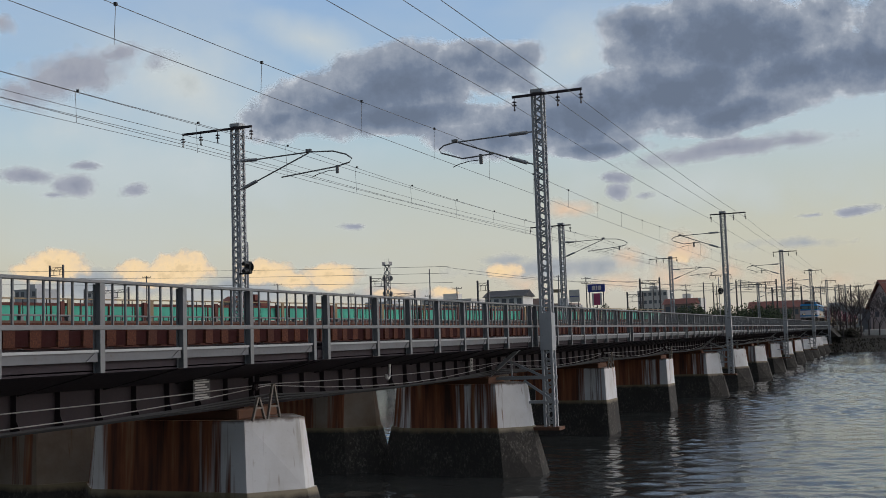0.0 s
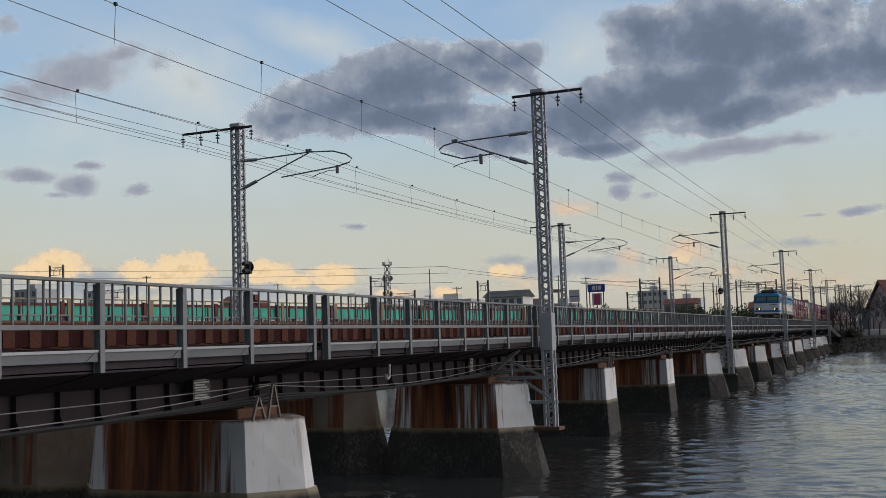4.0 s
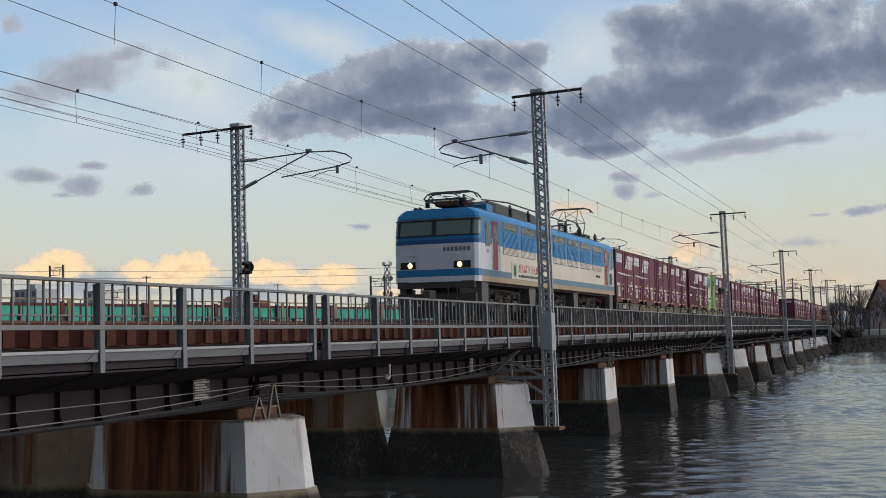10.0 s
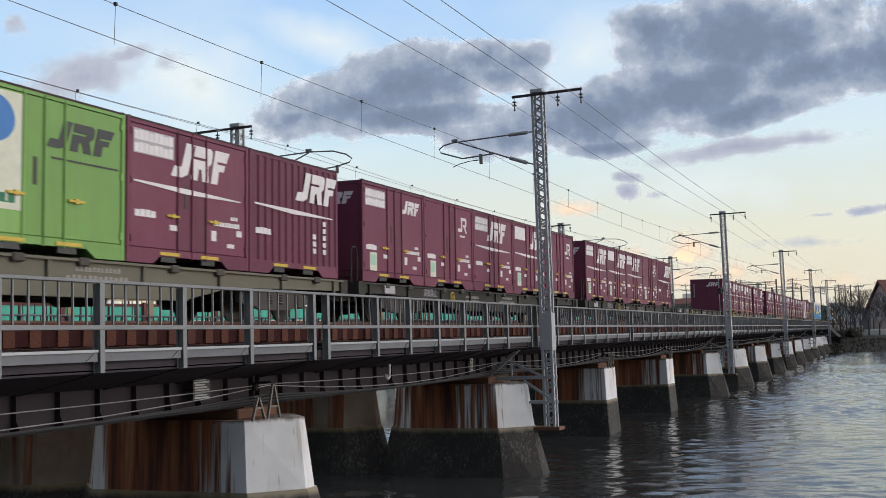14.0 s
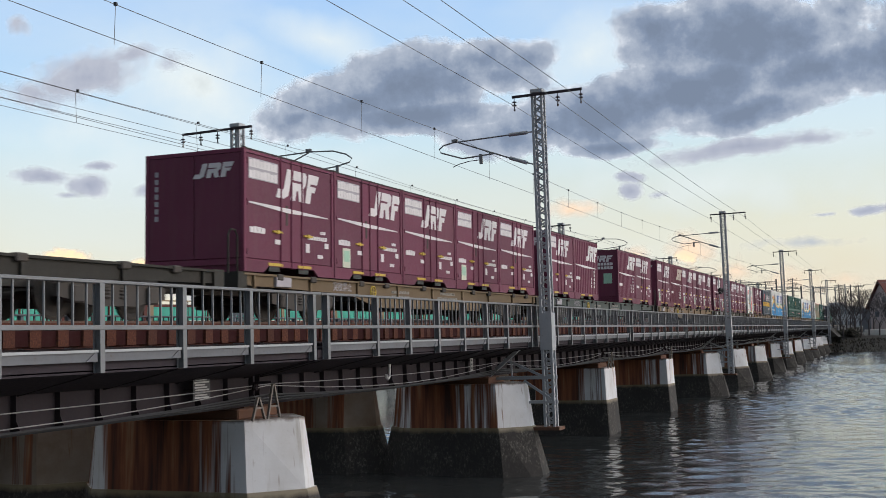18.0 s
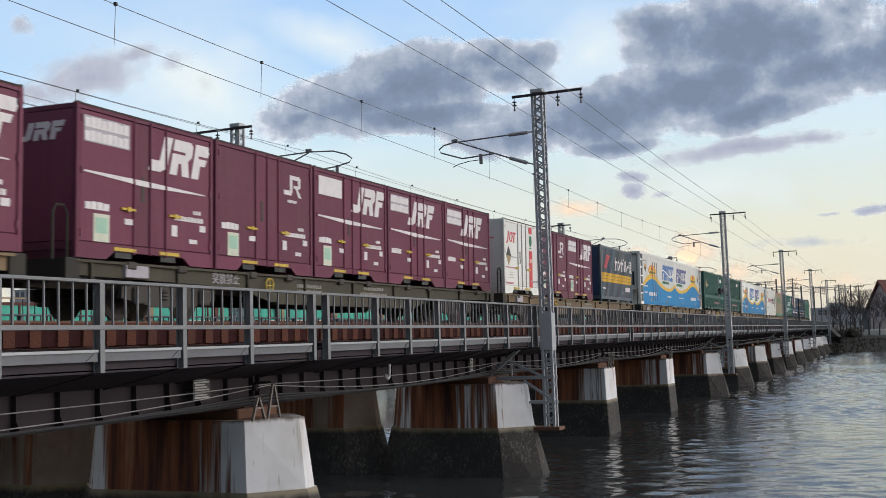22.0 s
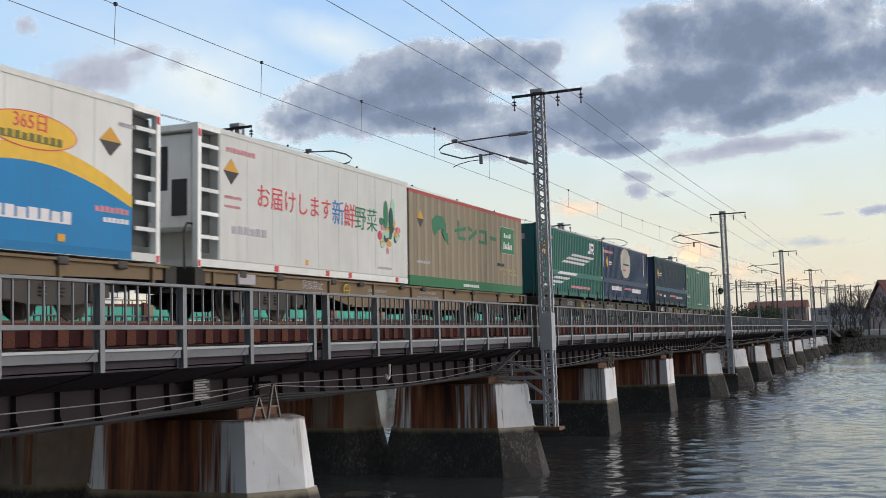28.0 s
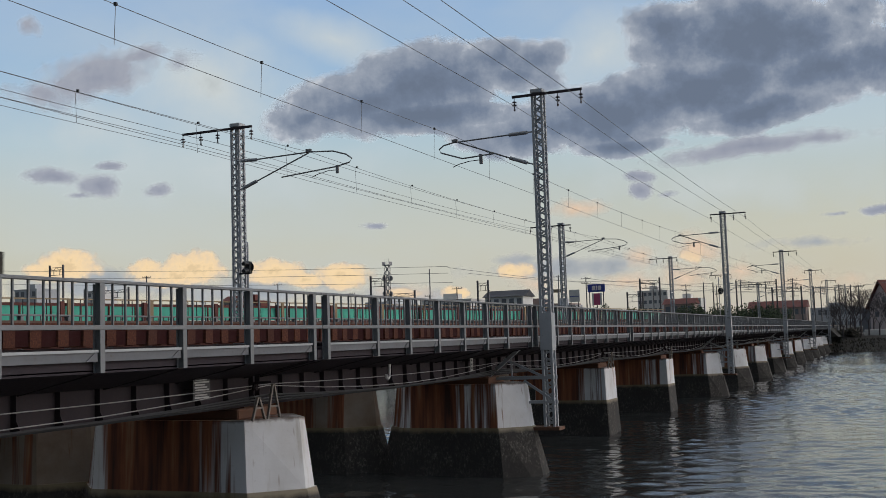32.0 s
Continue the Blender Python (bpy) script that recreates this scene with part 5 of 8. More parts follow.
def dusty_container(label):
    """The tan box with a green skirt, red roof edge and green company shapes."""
    L, H = 9.41, 2.62
    t = thing("freight_container", label, "container", "long containers on the train")
    x = 1.23
    part("body", Shape().cbox(-x + 0.02, 0.03, 0.2, x - 0.02, L - 0.03, H - 0.06, 0.02), TAN, t)
    part("roof_edge", Shape().box(-x, 0.0, H - 0.09, x, L, H), REDROOF, t, "red roof edge")
    part("base_rail", Shape().box(-x, 0.0, 0.0, x - 0.002, L, 0.27), GREENPAINT, t, "green base rail")
    for y in (0.0, L - 0.08):
        part("corner_post", Shape().box(x - 0.09, y, 0.27, x, y + 0.08, H - 0.09).box(-x, y, 0.27, -x + 0.09, y + 0.08, H - 0.09), TAN, t)
    for side in (-1, 1):
        part("corrugated_wall", ribbed_side(0.08, L - 0.08, 0.27, H - 0.09, side * (x - 0.006), side, 0.466, 0.032), TAN, t)
    fx = x - 0.003
    s = Shape()
    for poly in ([(1.55, 1.9), (1.9, 2.05), (2.35, 2.05), (2.6, 1.85), (2.55, 1.5), (2.3, 1.7), (2.0, 1.62), (1.75, 1.45), (1.6, 1.6)], [(2.2, 1.62), (2.7, 1.6), (2.75, 1.25), (2.5, 1.4)]):
        s.prism(poly, "x", fx - 0.004, fx + 0.004)
    part("company_shape", s, GREENINK, t, "green company emblem")
    for polys in (([(3.3, 1.78), (4.15, 1.9), (4.1, 1.78), (3.3, 1.68)], [(3.5, 2.05), (3.62, 2.05), (3.62, 1.48), (3.5, 1.48)], [(3.5, 1.48), (4.1, 1.48), (4.1, 1.58), (3.5, 1.58)]),
                  ([(4.35, 1.95), (4.65, 1.88), (4.65, 1.78), (4.35, 1.85)], [(4.4, 1.5), (5.05, 1.75), (5.05, 1.92), (4.4, 1.62)]),
                  ([(5.3, 1.82), (5.95, 1.82), (5.95, 1.92), (5.3, 1.92)], [(5.83, 1.48), (5.95, 1.48), (5.95, 1.9), (5.83, 1.9)], [(5.3, 1.48), (5.95, 1.48), (5.95, 1.58), (5.3, 1.58)]),
                  ([(6.3, 1.66), (6.85, 1.66), (6.85, 1.78), (6.3, 1.78)],)):
        s = Shape()
        for poly in polys:
            s.prism(poly, "x", fx - 0.004, fx + 0.004)
        part("company_shape", s, GREENINK, t, "green company lettering shape")
    decal(t, rect(7.27, 1.30, 8.58, 2.20), FADED, fx, "emblem_edge")
    decal(t, rect(7.29, 1.32, 8.56, 2.18), GREENPAINT, fx + 0.003, "emblem", "green emblem panel")
    for y, z, w, h, n in ((7.55, 1.84, 0.72, 0.15, 4), (7.50, 1.46, 0.88, 0.24, 6)):
        s = Shape()
        for k in range(n):
            a, q = y + k * w / n, w / n
            s.prism([(a, z), (a + 0.62 * q, z), (a + 0.80 * q, z + h * (1 if k % 3 == 0 else 0.7)), (a + 0.22 * q, z + h * (1 if k % 3 == 0 else 0.7))], "x", fx + 0.002, fx + 0.010)
        part("emblem_line", s, LETTER, t, "white slanting shapes on the emblem")
    blocks(t, 6.9, 0.86, 7.6, 0.96, 6, SLATE, fx, "notice_line", 0.35)
    blocks(t, 7.0, 0.72, 8.7, 0.80, 13, AGED, fx, "notice_line", 0.35)
    blocks(t, 7.4, 0.60, 8.8, 0.67, 11, AGED, fx, "notice_line", 0.35)
    diamond(t, 0.75, 1.85, 0.22, 0.25, fx)
    blocks(t, 0.5, 0.62, 1.4, 0.70, 8, FADED, fx)
    blocks(t, 3.9, 0.08, 5.2, 0.16, 8, LETTER, x, "base_line")
    return t


GREENPAINT = paint_material("green_rail_paint", (0.022, 0.15, 0.062))


def belt(t, mat, z0, z1, z2):
    """The hinged side-door belt of an opening-side container, and its lower flap hinges."""
    x = 1.23
    part("side_belt", Shape().box(x - 0.05, 0.10, z0, x + 0.012, 9.31, z1), mat, t)
    for k in range(6):
        y = 0.9 + k * 1.5
        part("flap_hinge", Shape().box(x - 0.02, y, 0.10, x + 0.022, y + 0.10, 0.36), UNDER, t)


def opening_container(mat, label, kind):
    H = 2.66
    t = long_container(9.41, H, mat, 0.235, label)
    x = 1.235
    belt(t, BELTBLUE if kind == "dark" else mat, 0.86, 1.06, 0.3)
    part("end_post", Shape().box(x - 0.20, 8.95, 0.0, x + 0.006, 9.0, H).box(x - 0.10, 9.30, 0.0, x + 0.012, 9.41, H), BELTBLUE if kind == "dark" else mat, t)
    part("roof_edge", Shape().box(x - 0.06, 0.1, H - 0.02, x + 0.004, 9.3, H + 0.02), BELTBLUE if kind == "dark" else FADED if kind != "plain" else mat, t, "pale roof edge")
    if kind in ("dark", "stripes"):
        part("end_wall", Shape().cbox(-1.10, -0.004, 0.14, 1.10, 0.06, H - 0.10, 0.01), ENDBLUE if kind == "dark" else ENDTEAL, t, "deep blue end wall" if kind == "dark" else "teal end wall")
    decal(t, rect(9.05, 0.98, 9.28, 1.08), AMBER, x + 0.01, "amber_mark")
    if kind == "stripes":
        for k, (y, w, z) in enumerate(((4.4, 3.7, 1.72), (3.7, 3.6, 1.56), (3.1, 3.5, 1.40), (2.4, 2.9, 0.92), (1.9, 2.4, 0.72), (1.2, 2.2, 0.55), (0.6, 1.6, 0.40))):
            if k == 3:
                decal(t, [(y, z), (y + 0.35, z + 0.10), (y + w, z + 0.10), (y + w - 0.35, z)], LETTER, x + 0.014, "slanting_stripe", "white slanting stripe")
                continue
            ribbed_patch(t, y, y + w, lambda q, y=y, w=w, z=z: (z + 0.10 * max(0.0, (q - y - w + 0.35) / 0.35), z + 0.10 * min(1.0, (q - y) / 0.35)), LETTER, (0.1, 9.31, 1.225, 0.235, 0.032), "slanting_stripe", "white slanting stripe")
        s = Shape()
        for poly in ([(7.0, 1.96), (7.3, 1.96), (7.36, 2.05), (7.36, 2.42), (7.24, 2.42), (7.24, 2.06), (7.0, 2.06)], [(7.42, 1.96), (7.54, 1.96), (7.54, 2.42), (7.42, 2.42)], [(7.54, 2.32), (7.9, 2.32), (7.9, 2.42), (7.54, 2.42)], [(7.8, 2.12), (7.9, 2.12), (7.9, 2.34), (7.8, 2.34)], [(7.54, 2.12), (7.84, 2.12), (7.84, 2.2), (7.54, 2.2)], [(7.62, 2.14), (7.72, 2.14), (7.95, 1.96), (7.82, 1.96)]):
            s.prism(poly, "x", x - 0.003, x + 0.004)
        part("carrier_mark", s, LETTER, t, "white two-letter carrier mark")
        blocks(t, 4.3, 0.42, 7.2, 0.52, 14, PINKINK, x + 0.004)
    if kind in ("stripes", "moon"):
        blocks(t, 0.35, 2.20, 1.9, 2.32, 8, PINKINK, x + 0.003)
        for k in range(9):
            decal(t, rect(0.14, 1.55 + 0.10 * k, 0.22, 1.62 + 0.10 * k), LETTER, x + 0.004, "number_block")
    if kind == "moon":
        def round_edge(y):
            h = 0.72 * math.sqrt(max(0.0, 1.0 - ((y - 4.5) / 1.02) ** 2))
            return 1.92 - h, 1.92 + h

        ribbed_patch(t, 3.481, 5.519, round_edge, DISCPAINT, (0.1, 9.31, 1.225, 0.235, 0.032), "pale_disc", "large pale disc")
        blocks(t, 3.95, 1.80, 5.1, 1.88, 10, NAVY, x + 0.006)
        blocks(t, 3.95, 1.52, 4.5, 1.60, 4, REDINK, x + 0.006)
        blocks(t, 1.6, 0.55, 3.5, 0.74, 8, LETTER, x + 0.004)
        blocks(t, 4.1, 0.62, 5.6, 0.72, 8, PINKINK, x + 0.004)
        blocks(t, 5.7, 0.52, 7.6, 0.72, 9, LETTER, x + 0.004)
        for k in range(9):
            decal(t, rect(8.35, 1.45 + 0.12 * k, 8.45, 1.54 + 0.12 * k), LETTER, x + 0.004, "number_block")
    if kind == "dark":
        disc(t, 0.55, 0.66, 0.09, 0.08, AMBER, x + 0.003, "amber_seal")
        blocks(t, 1.0, 0.56, 1.7, 0.68, 4, PINKINK, x + 0.004)
        blocks(t, 2.2, 0.52, 2.8, 0.64, 4, LETTER, x + 0.004)
        blocks(t, 4.0, 0.56, 5.5, 0.67, 8, PINKINK, x + 0.004)
        disc(t, 5.7, 0.60, 0.09, 0.11, REDINK, x + 0.004, "red_seal", "red round seal")
        blocks(t, 5.9, 0.50, 7.9, 0.64, 9, FADED, x + 0.004)
        blocks(t, 8.2, 1.12, 8.7, 1.18, 4, PINKINK, x + 0.004)
    if kind == "plain":
        blocks(t, 4.2, 0.52, 7.0, 0.60, 12, PINKINK, x + 0.004)
        blocks(t, 7.0, 2.10, 7.8, 2.35, 2, LETTER, x + 0.004)
    decal(t, [(0.62, 1.80), (0.82, 1.50), (1.02, 1.80), (0.82, 2.10)], AMBER, x + 0.003, "warning_mark", "amber warning diamond")
    blocks(t, 1.15, 1.78, 1.75, 1.83, 5, LETTER, x + 0.003)
    blocks(t, 1.15, 1.68, 1.65, 1.73, 5, LETTER, x + 0.003)
    part("end_mark", Shape().prism([(0.2, 2.1), (0.75, 2.1), (0.75, 2.3), (0.2, 2.3)], "y", -0.010, -0.002), FADED if kind != "dark" else ENDBLUE, t)
    return t


def last_container(label):
    L, H = 9.34, 2.62
    t = thing("freight_container", label, "container", "long containers on the train")
    x = 1.23
    part("body", Shape().cbox(-x + 0.02, 0.02, 0.14, x - 0.02, L - 0.02, H - 0.02, 0.02), TEAL, t)
    part("base_rail", Shape().box(-x, 0, 0.0, x, L, 0.15), TEAL, t)
    part("top_rail", Shape().box(x - 0.06, 0, H - 0.06, x, L, H).box(-x, 0, H - 0.06, -x + 0.06, L, H), TEAL, t)
    for k in range(1, 10):
        part("wall_seam", Shape().box(x - 0.02, L * k / 10 - 0.015, 0.16, x - 0.010, L * k / 10 + 0.015, H - 0.07), TEAL, t)
    for y in (0.0, L - 0.08):
        part("corner_post", Shape().box(x - 0.09, y, 0.0, x + 0.003, y + 0.08, H), TEAL, t)
    diamond(t, 0.75, 1.92, 0.22, 0.24, x - 0.012)
    blocks(t, 0.5, 0.80, 1.4, 0.88, 8, PINKINK, x - 0.012)
    blocks(t, 0.5, 0.68, 1.5, 0.75, 8, LETTER, x - 0.012)
    blocks(t, 0.5, 0.30, 0.9, 0.36, 4, LETTER, x - 0.012)
    blocks(t, 4.3, 2.38, 5.2, 2.46, 7, LETTER, x - 0.012)
    blocks(t, 4.2, 0.28, 5.8, 0.36, 10, LETTER, x - 0.012)
    blocks(t, 8.2, 0.28, 8.9, 0.34, 6, LETTER, x - 0.012)
    for y in (0.1, 1.9, 3.8, 5.4, 8.9):
        part("base_mark", Shape().box(x - 0.002, y, 0.02, x + 0.006, y + 0.12, 0.12), AMBER if y in (3.8, 5.4) else REDINK, t)
    return t


def banded_box(label):
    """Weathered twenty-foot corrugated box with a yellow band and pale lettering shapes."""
    t = long_container(6.06, 2.5, WORN, 0.22, label)
    x = 1.233
    part("end_wall", Shape().box(-1.12, -0.005, 0.25, 1.12, 0.03, 2.40), ENDBLUE, t, "deep blue end wall")
    e = Shape()
    for k in range(4):
        e.prism(rect(-0.30 + 0.30 * k, 1.50, -0.08 + 0.30 * k, 1.66), "y", -0.011, -0.004)
    part("end_mark", e, FADED, t, "greyed mark on the end wall")
    for z in (0.88, 1.025, 1.17):
        ribbed_patch(t, 0.12, 5.94, lambda q, z=z: (z, z + 0.13), YELLOWBAND, (0.1, 5.96, 1.225, 0.22, 0.032), "yellow_band", "yellow band")
    def bold(y, strokes):
        first = None
        for k, (a, b, c, d, q) in enumerate(strokes):
            v = Vector((c - a, d - b)).normalized() * q / 2
            s = Shape().prism([(y + a - v.y, b + v.x), (y + a + v.y, b - v.x), (y + c + v.y, d - v.x), (y + c - v.y, d + v.x)], "x", x - 0.001, x + 0.005 + 0.0015 * k)
            ob = part("company_shape" if first is None else "stroke", s, LETTER, first or t, "white company lettering shape" if first is None else "")
            first = first or ob

    bold(2.55, ((0.0, 1.86, 0.52, 1.86, 0.10), (0.47, 1.86, 0.42, 1.46, 0.10), (0.24, 2.06, 0.04, 1.46, 0.10)))
    bold(3.20, ((0.02, 1.94, 0.22, 1.84, 0.10), (0.04, 1.50, 0.48, 1.86, 0.11)))
    bold(3.78, ((0.0, 1.86, 0.46, 1.86, 0.10), (0.42, 1.86, 0.37, 1.46, 0.10), (0.22, 2.06, 0.03, 1.46, 0.10), (0.52, 2.08, 0.57, 1.98, 0.07)))
    bold(4.44, ((0.14, 1.98, 0.02, 1.48, 0.10), (0.30, 2.02, 0.30, 1.48, 0.10), (0.30, 1.50, 0.50, 1.66, 0.10)))
    bold(5.00, ((0.0, 1.74, 0.34, 1.74, 0.11),))
    bold(5.42, ((0.10, 2.04, 0.0, 1.80, 0.08), (0.06, 1.84, 0.06, 1.46, 0.08), (0.16, 1.98, 0.46, 1.98, 0.07), (0.18, 1.86, 0.46, 1.86, 0.06), (0.18, 1.74, 0.46, 1.74, 0.06), (0.32, 1.98, 0.20, 1.46, 0.08), (0.24, 1.62, 0.48, 1.46, 0.08)))
    blocks(t, 4.55, 0.52, 5.5, 0.74, 5, LETTER, x + 0.003)
    for k in range(7):
        decal(t, rect(0.55 + 0.07 * k, 1.50 + 0.09 * k, 1.0 + 0.10 * k, 1.56 + 0.09 * k), REDINK, x + 0.003, "emblem_bar", "red bar of the emblem")
    blocks(t, 0.25, 0.55, 0.75, 0.62, 4, LETTER, x + 0.003)
    return t


def wagon(label, sill):
    """A flat container wagon: side sills with a fish-belly middle, end beams, bogies with wheelsets, lock cones, hand brake."""
    t = thing("flat_wagon", label, "railway wagon", "container wagons of the train")
    L = 20.0
    for x in (-1.14, 1.14):
        s = Shape().prism([(0.5, 0.72), (5.0, 0.66), (6.4, 0.40), (13.6, 0.40), (15.0, 0.66), (19.5, 0.72), (19.5, 0.94), (0.5, 0.94)], "x", x - 0.03, x + 0.03)
        s.box(x - 0.09, 0.5, 0.93, x + 0.09, 19.5, 0.975)
        s.prism([(6.5, 0.36), (13.5, 0.36), (13.5, 0.41), (6.5, 0.41)], "x", x - 0.09, x + 0.09)
        part("side_sill", s, sill, t)
    part("centre_sill", Shape().box(-0.25, 0.4, 0.55, 0.25, 19.6, 0.95), UNDER, t)
    for k in range(9):
        y = 0.9 + k * 2.27
        part("cross_beam", Shape().box(-1.1, y - 0.1, 0.72, 1.1, y + 0.1, 0.965), WAGON, t)
        part("sill_rib", Shape().box(1.165, y - 0.03, 0.66, 1.225, y + 0.03, 0.94), sill, t)
    for y in (0.45, 19.55):
        part("end_beam", Shape().box(-1.22, y - 0.16, 0.62, 1.22, y + 0.16, 0.985), WAGON, t)
    for y0 in (-0.02, 19.5):
        part("coupler", Shape().cbox(-0.13, y0, 0.72, 0.13, y0 + 0.5, 0.97, 0.03), UNDER, t)
    for yb in (3.2, 16.8):
        f = Shape()
        for x in (-0.98, 0.98):
            f.prism([(yb - 1.35, 0.38), (yb - 1.35, 0.58), (yb - 0.5, 0.66), (yb + 0.5, 0.66), (yb + 1.35, 0.58), (yb + 1.35, 0.38), (yb + 0.5, 0.24), (yb - 0.5, 0.24)], "x", x - 0.05, x + 0.05)
        f.box(-0.98, yb - 0.25, 0.4, 0.98, yb + 0.25, 0.62)
        bogie = part("bogie", f, UNDER, t, "dark dirty bogie frame")
        for yy in (-0.95, 0.95):
            w = Shape()
            for x in (-0.54, 0.54):
                w.spin([(0.42, 0.0), (0.43, 0.06), (0.38, 0.08), (0.30, 0.05), (0.12, 0.06), (0.10, 0.10)] if x > 0 else [(0.10, -0.10), (0.12, -0.06), (0.30, -0.05), (0.38, -0.08), (0.43, -0.06), (0.42, 0.0)], (x, yb + yy, 0.43), 24, "x")
            w.tube((-0.9, yb + yy, 0.43), (0.9, yb + yy, 0.43), 0.07, 8)
            part("wheelset", w, UNDER, bogie)
            for x in (-1.0, 1.0):
                part("axle_box", Shape().cbox(x - 0.12, yb + yy - 0.15, 0.28, x + 0.12, yb + yy + 0.15, 0.58, 0.03), UNDER, bogie)
        for yy in (-0.2, 0.2):
            part("spring", Shape().spin([(0.09, 0), (0.11, 0.03), (0.08, 0.06), (0.11, 0.09), (0.08, 0.12), (0.11, 0.15), (0.08, 0.18), (0.09, 0.2)], (0.98, yb + yy, 0.36), 10), UNDER, bogie)
    for k in range(5):
        for dy in (1.2, 2.6):
            y = 0.65 + k * 3.745 + dy
            part("lock_cone", Shape().cbox(1.08, y - 0.12, 0.86, 1.26, y + 0.12, 0.995, 0.02), UNDER, t)
    part("hand_rail", Shape().path([(1.1, 0.12, 0.95), (1.1, 0.12, 1.70), (1.1, 0.20, 1.82), (1.1, 0.36, 1.82), (1.1, 0.44, 1.70), (1.1, 0.44, 0.95)], 0.022, 6), WAGON, t)
    part("hand_wheel", Shape().path([(1.24, 6.2 + 0.14 * math.cos(a * math.pi / 8), 0.74 + 0.14 * math.sin(a * math.pi / 8)) for a in range(17)], 0.018, 6).box(1.232, 6.07, 0.73, 1.248, 6.33, 0.75).box(1.234, 6.19, 0.61, 1.246, 6.21, 0.87), YELLOW, t, "yellow hand-brake wheel")
    writing("突放禁止", 0.235, FADED, t, 4.25, 0.735, 1.174, "writing", "white warning words on the sill")
    for y, z in ((7.4, 0.74), (7.4, 0.62), (10.6, 0.78)):
        blocks(t, y, z, y + 1.1, z + 0.075, 11, SILLINK, 1.178, "number_line", 0.35)
    blocks(t, 10.4, 0.61, 11.9, 0.72, 12, SILLINK, 1.178, "number_line", 0.35)
    part("document_box", Shape().cbox(1.15, 1.7, 0.72, 1.24, 2.3, 0.93, 0.01), FADED, t, "pale card holder")
    part("reservoir", Shape().tube((-0.5, 12.0, 0.45), (0.5, 12.0, 0.45), 0.2, 12), UNDER, t)
    part("brake_gear", Shape().cbox(-0.6, 8.2, 0.35, 0.6, 9.4, 0.8, 0.03), UNDER, t)
    part("brake_cylinder", Shape().tube((0.75, 10.2, 0.5), (0.75, 11.1, 0.5), 0.15, 12), UNDER, t)
    return t


M = "maroon steel freight container "
DOOR = small_container(MAROON, "door", M + "with white stripe, slogan and marks", "words", "large", "green")
DOOR2 = small_container(MAROON, "door", M + "with stripe and no certificate", "words", "early")
BLANK = small_container(MAROON, "door", M + "with a blank white panel", "blank", "large", "green")
AGEDC = small_container(MAROON, "door", M + "with a yellowed slogan and small mark", "yellowed", "small", "green")
SMALL = small_container(MAROON, "door", M + "with slogan and small mark", "words", "small", "green")
MARK = small_container(MAROON, "door", M + "with a small two-letter mark", "none", "letters", "green")
RIB = small_container(MAROON, "ribbed", "maroon corrugated freight container with a white stripe", "none", "large")
RIB3 = small_container(RUSTMAROON, "ribbed", "browned maroon corrugated container with a beige worn mark", "none", "aged")
RIB2 = small_container(MAROON, "ribbed", "maroon corrugated container with slogan on its end", "end", "large")
GRN = small_container(GREEN, "door", "light green freight container with a globe poster")
WHT = small_container(CREAM, "door", "white freight container with a red band and green seal")
K20 = banded_box("weathered blue-grey corrugated container with a yellow band")
RUN_F = wave_reefer(True, "white and blue refrigerated container with a yellow wave")
RUN_R = wave_reefer(False, "white and blue refrigerated container with a rear machine bay")
VEG = vegetable_reefer("white refrigerated container with coloured words and vegetables")
TANC = dusty_container("dusty tan container with green base and red roof edge")
GRL = opening_container(DARKTEAL, "dark green corrugated long freight container with side belt", "plain")
JRG = opening_container(JADE, "jade green corrugated container with slanting white stripes", "stripes")
MOON = opening_container(NAVY, "navy corrugated container with a large pale disc", "moon")
NAV = opening_container(SLATE, "dark slate blue corrugated container with side belt", "dark")
TEA = last_container("green panelled freight container at the end of the train")
WAG = wagon("dark olive flat container wagon with dark bogies", WAGON)
WAG3 = wagon("grey-green flat container wagon with dark bogies", GREENSILL)
WAG4 = wagon("olive flat container wagon with dark bogies", OLIVESILL)
WAG5 = wagon("pale olive flat container wagon with dark bogies", PALEOLIVE)
WAG2 = wagon("dusty tan flat container wagon with dark bogies", TANSILL)
P = [3.755 * k for k in range(5)]
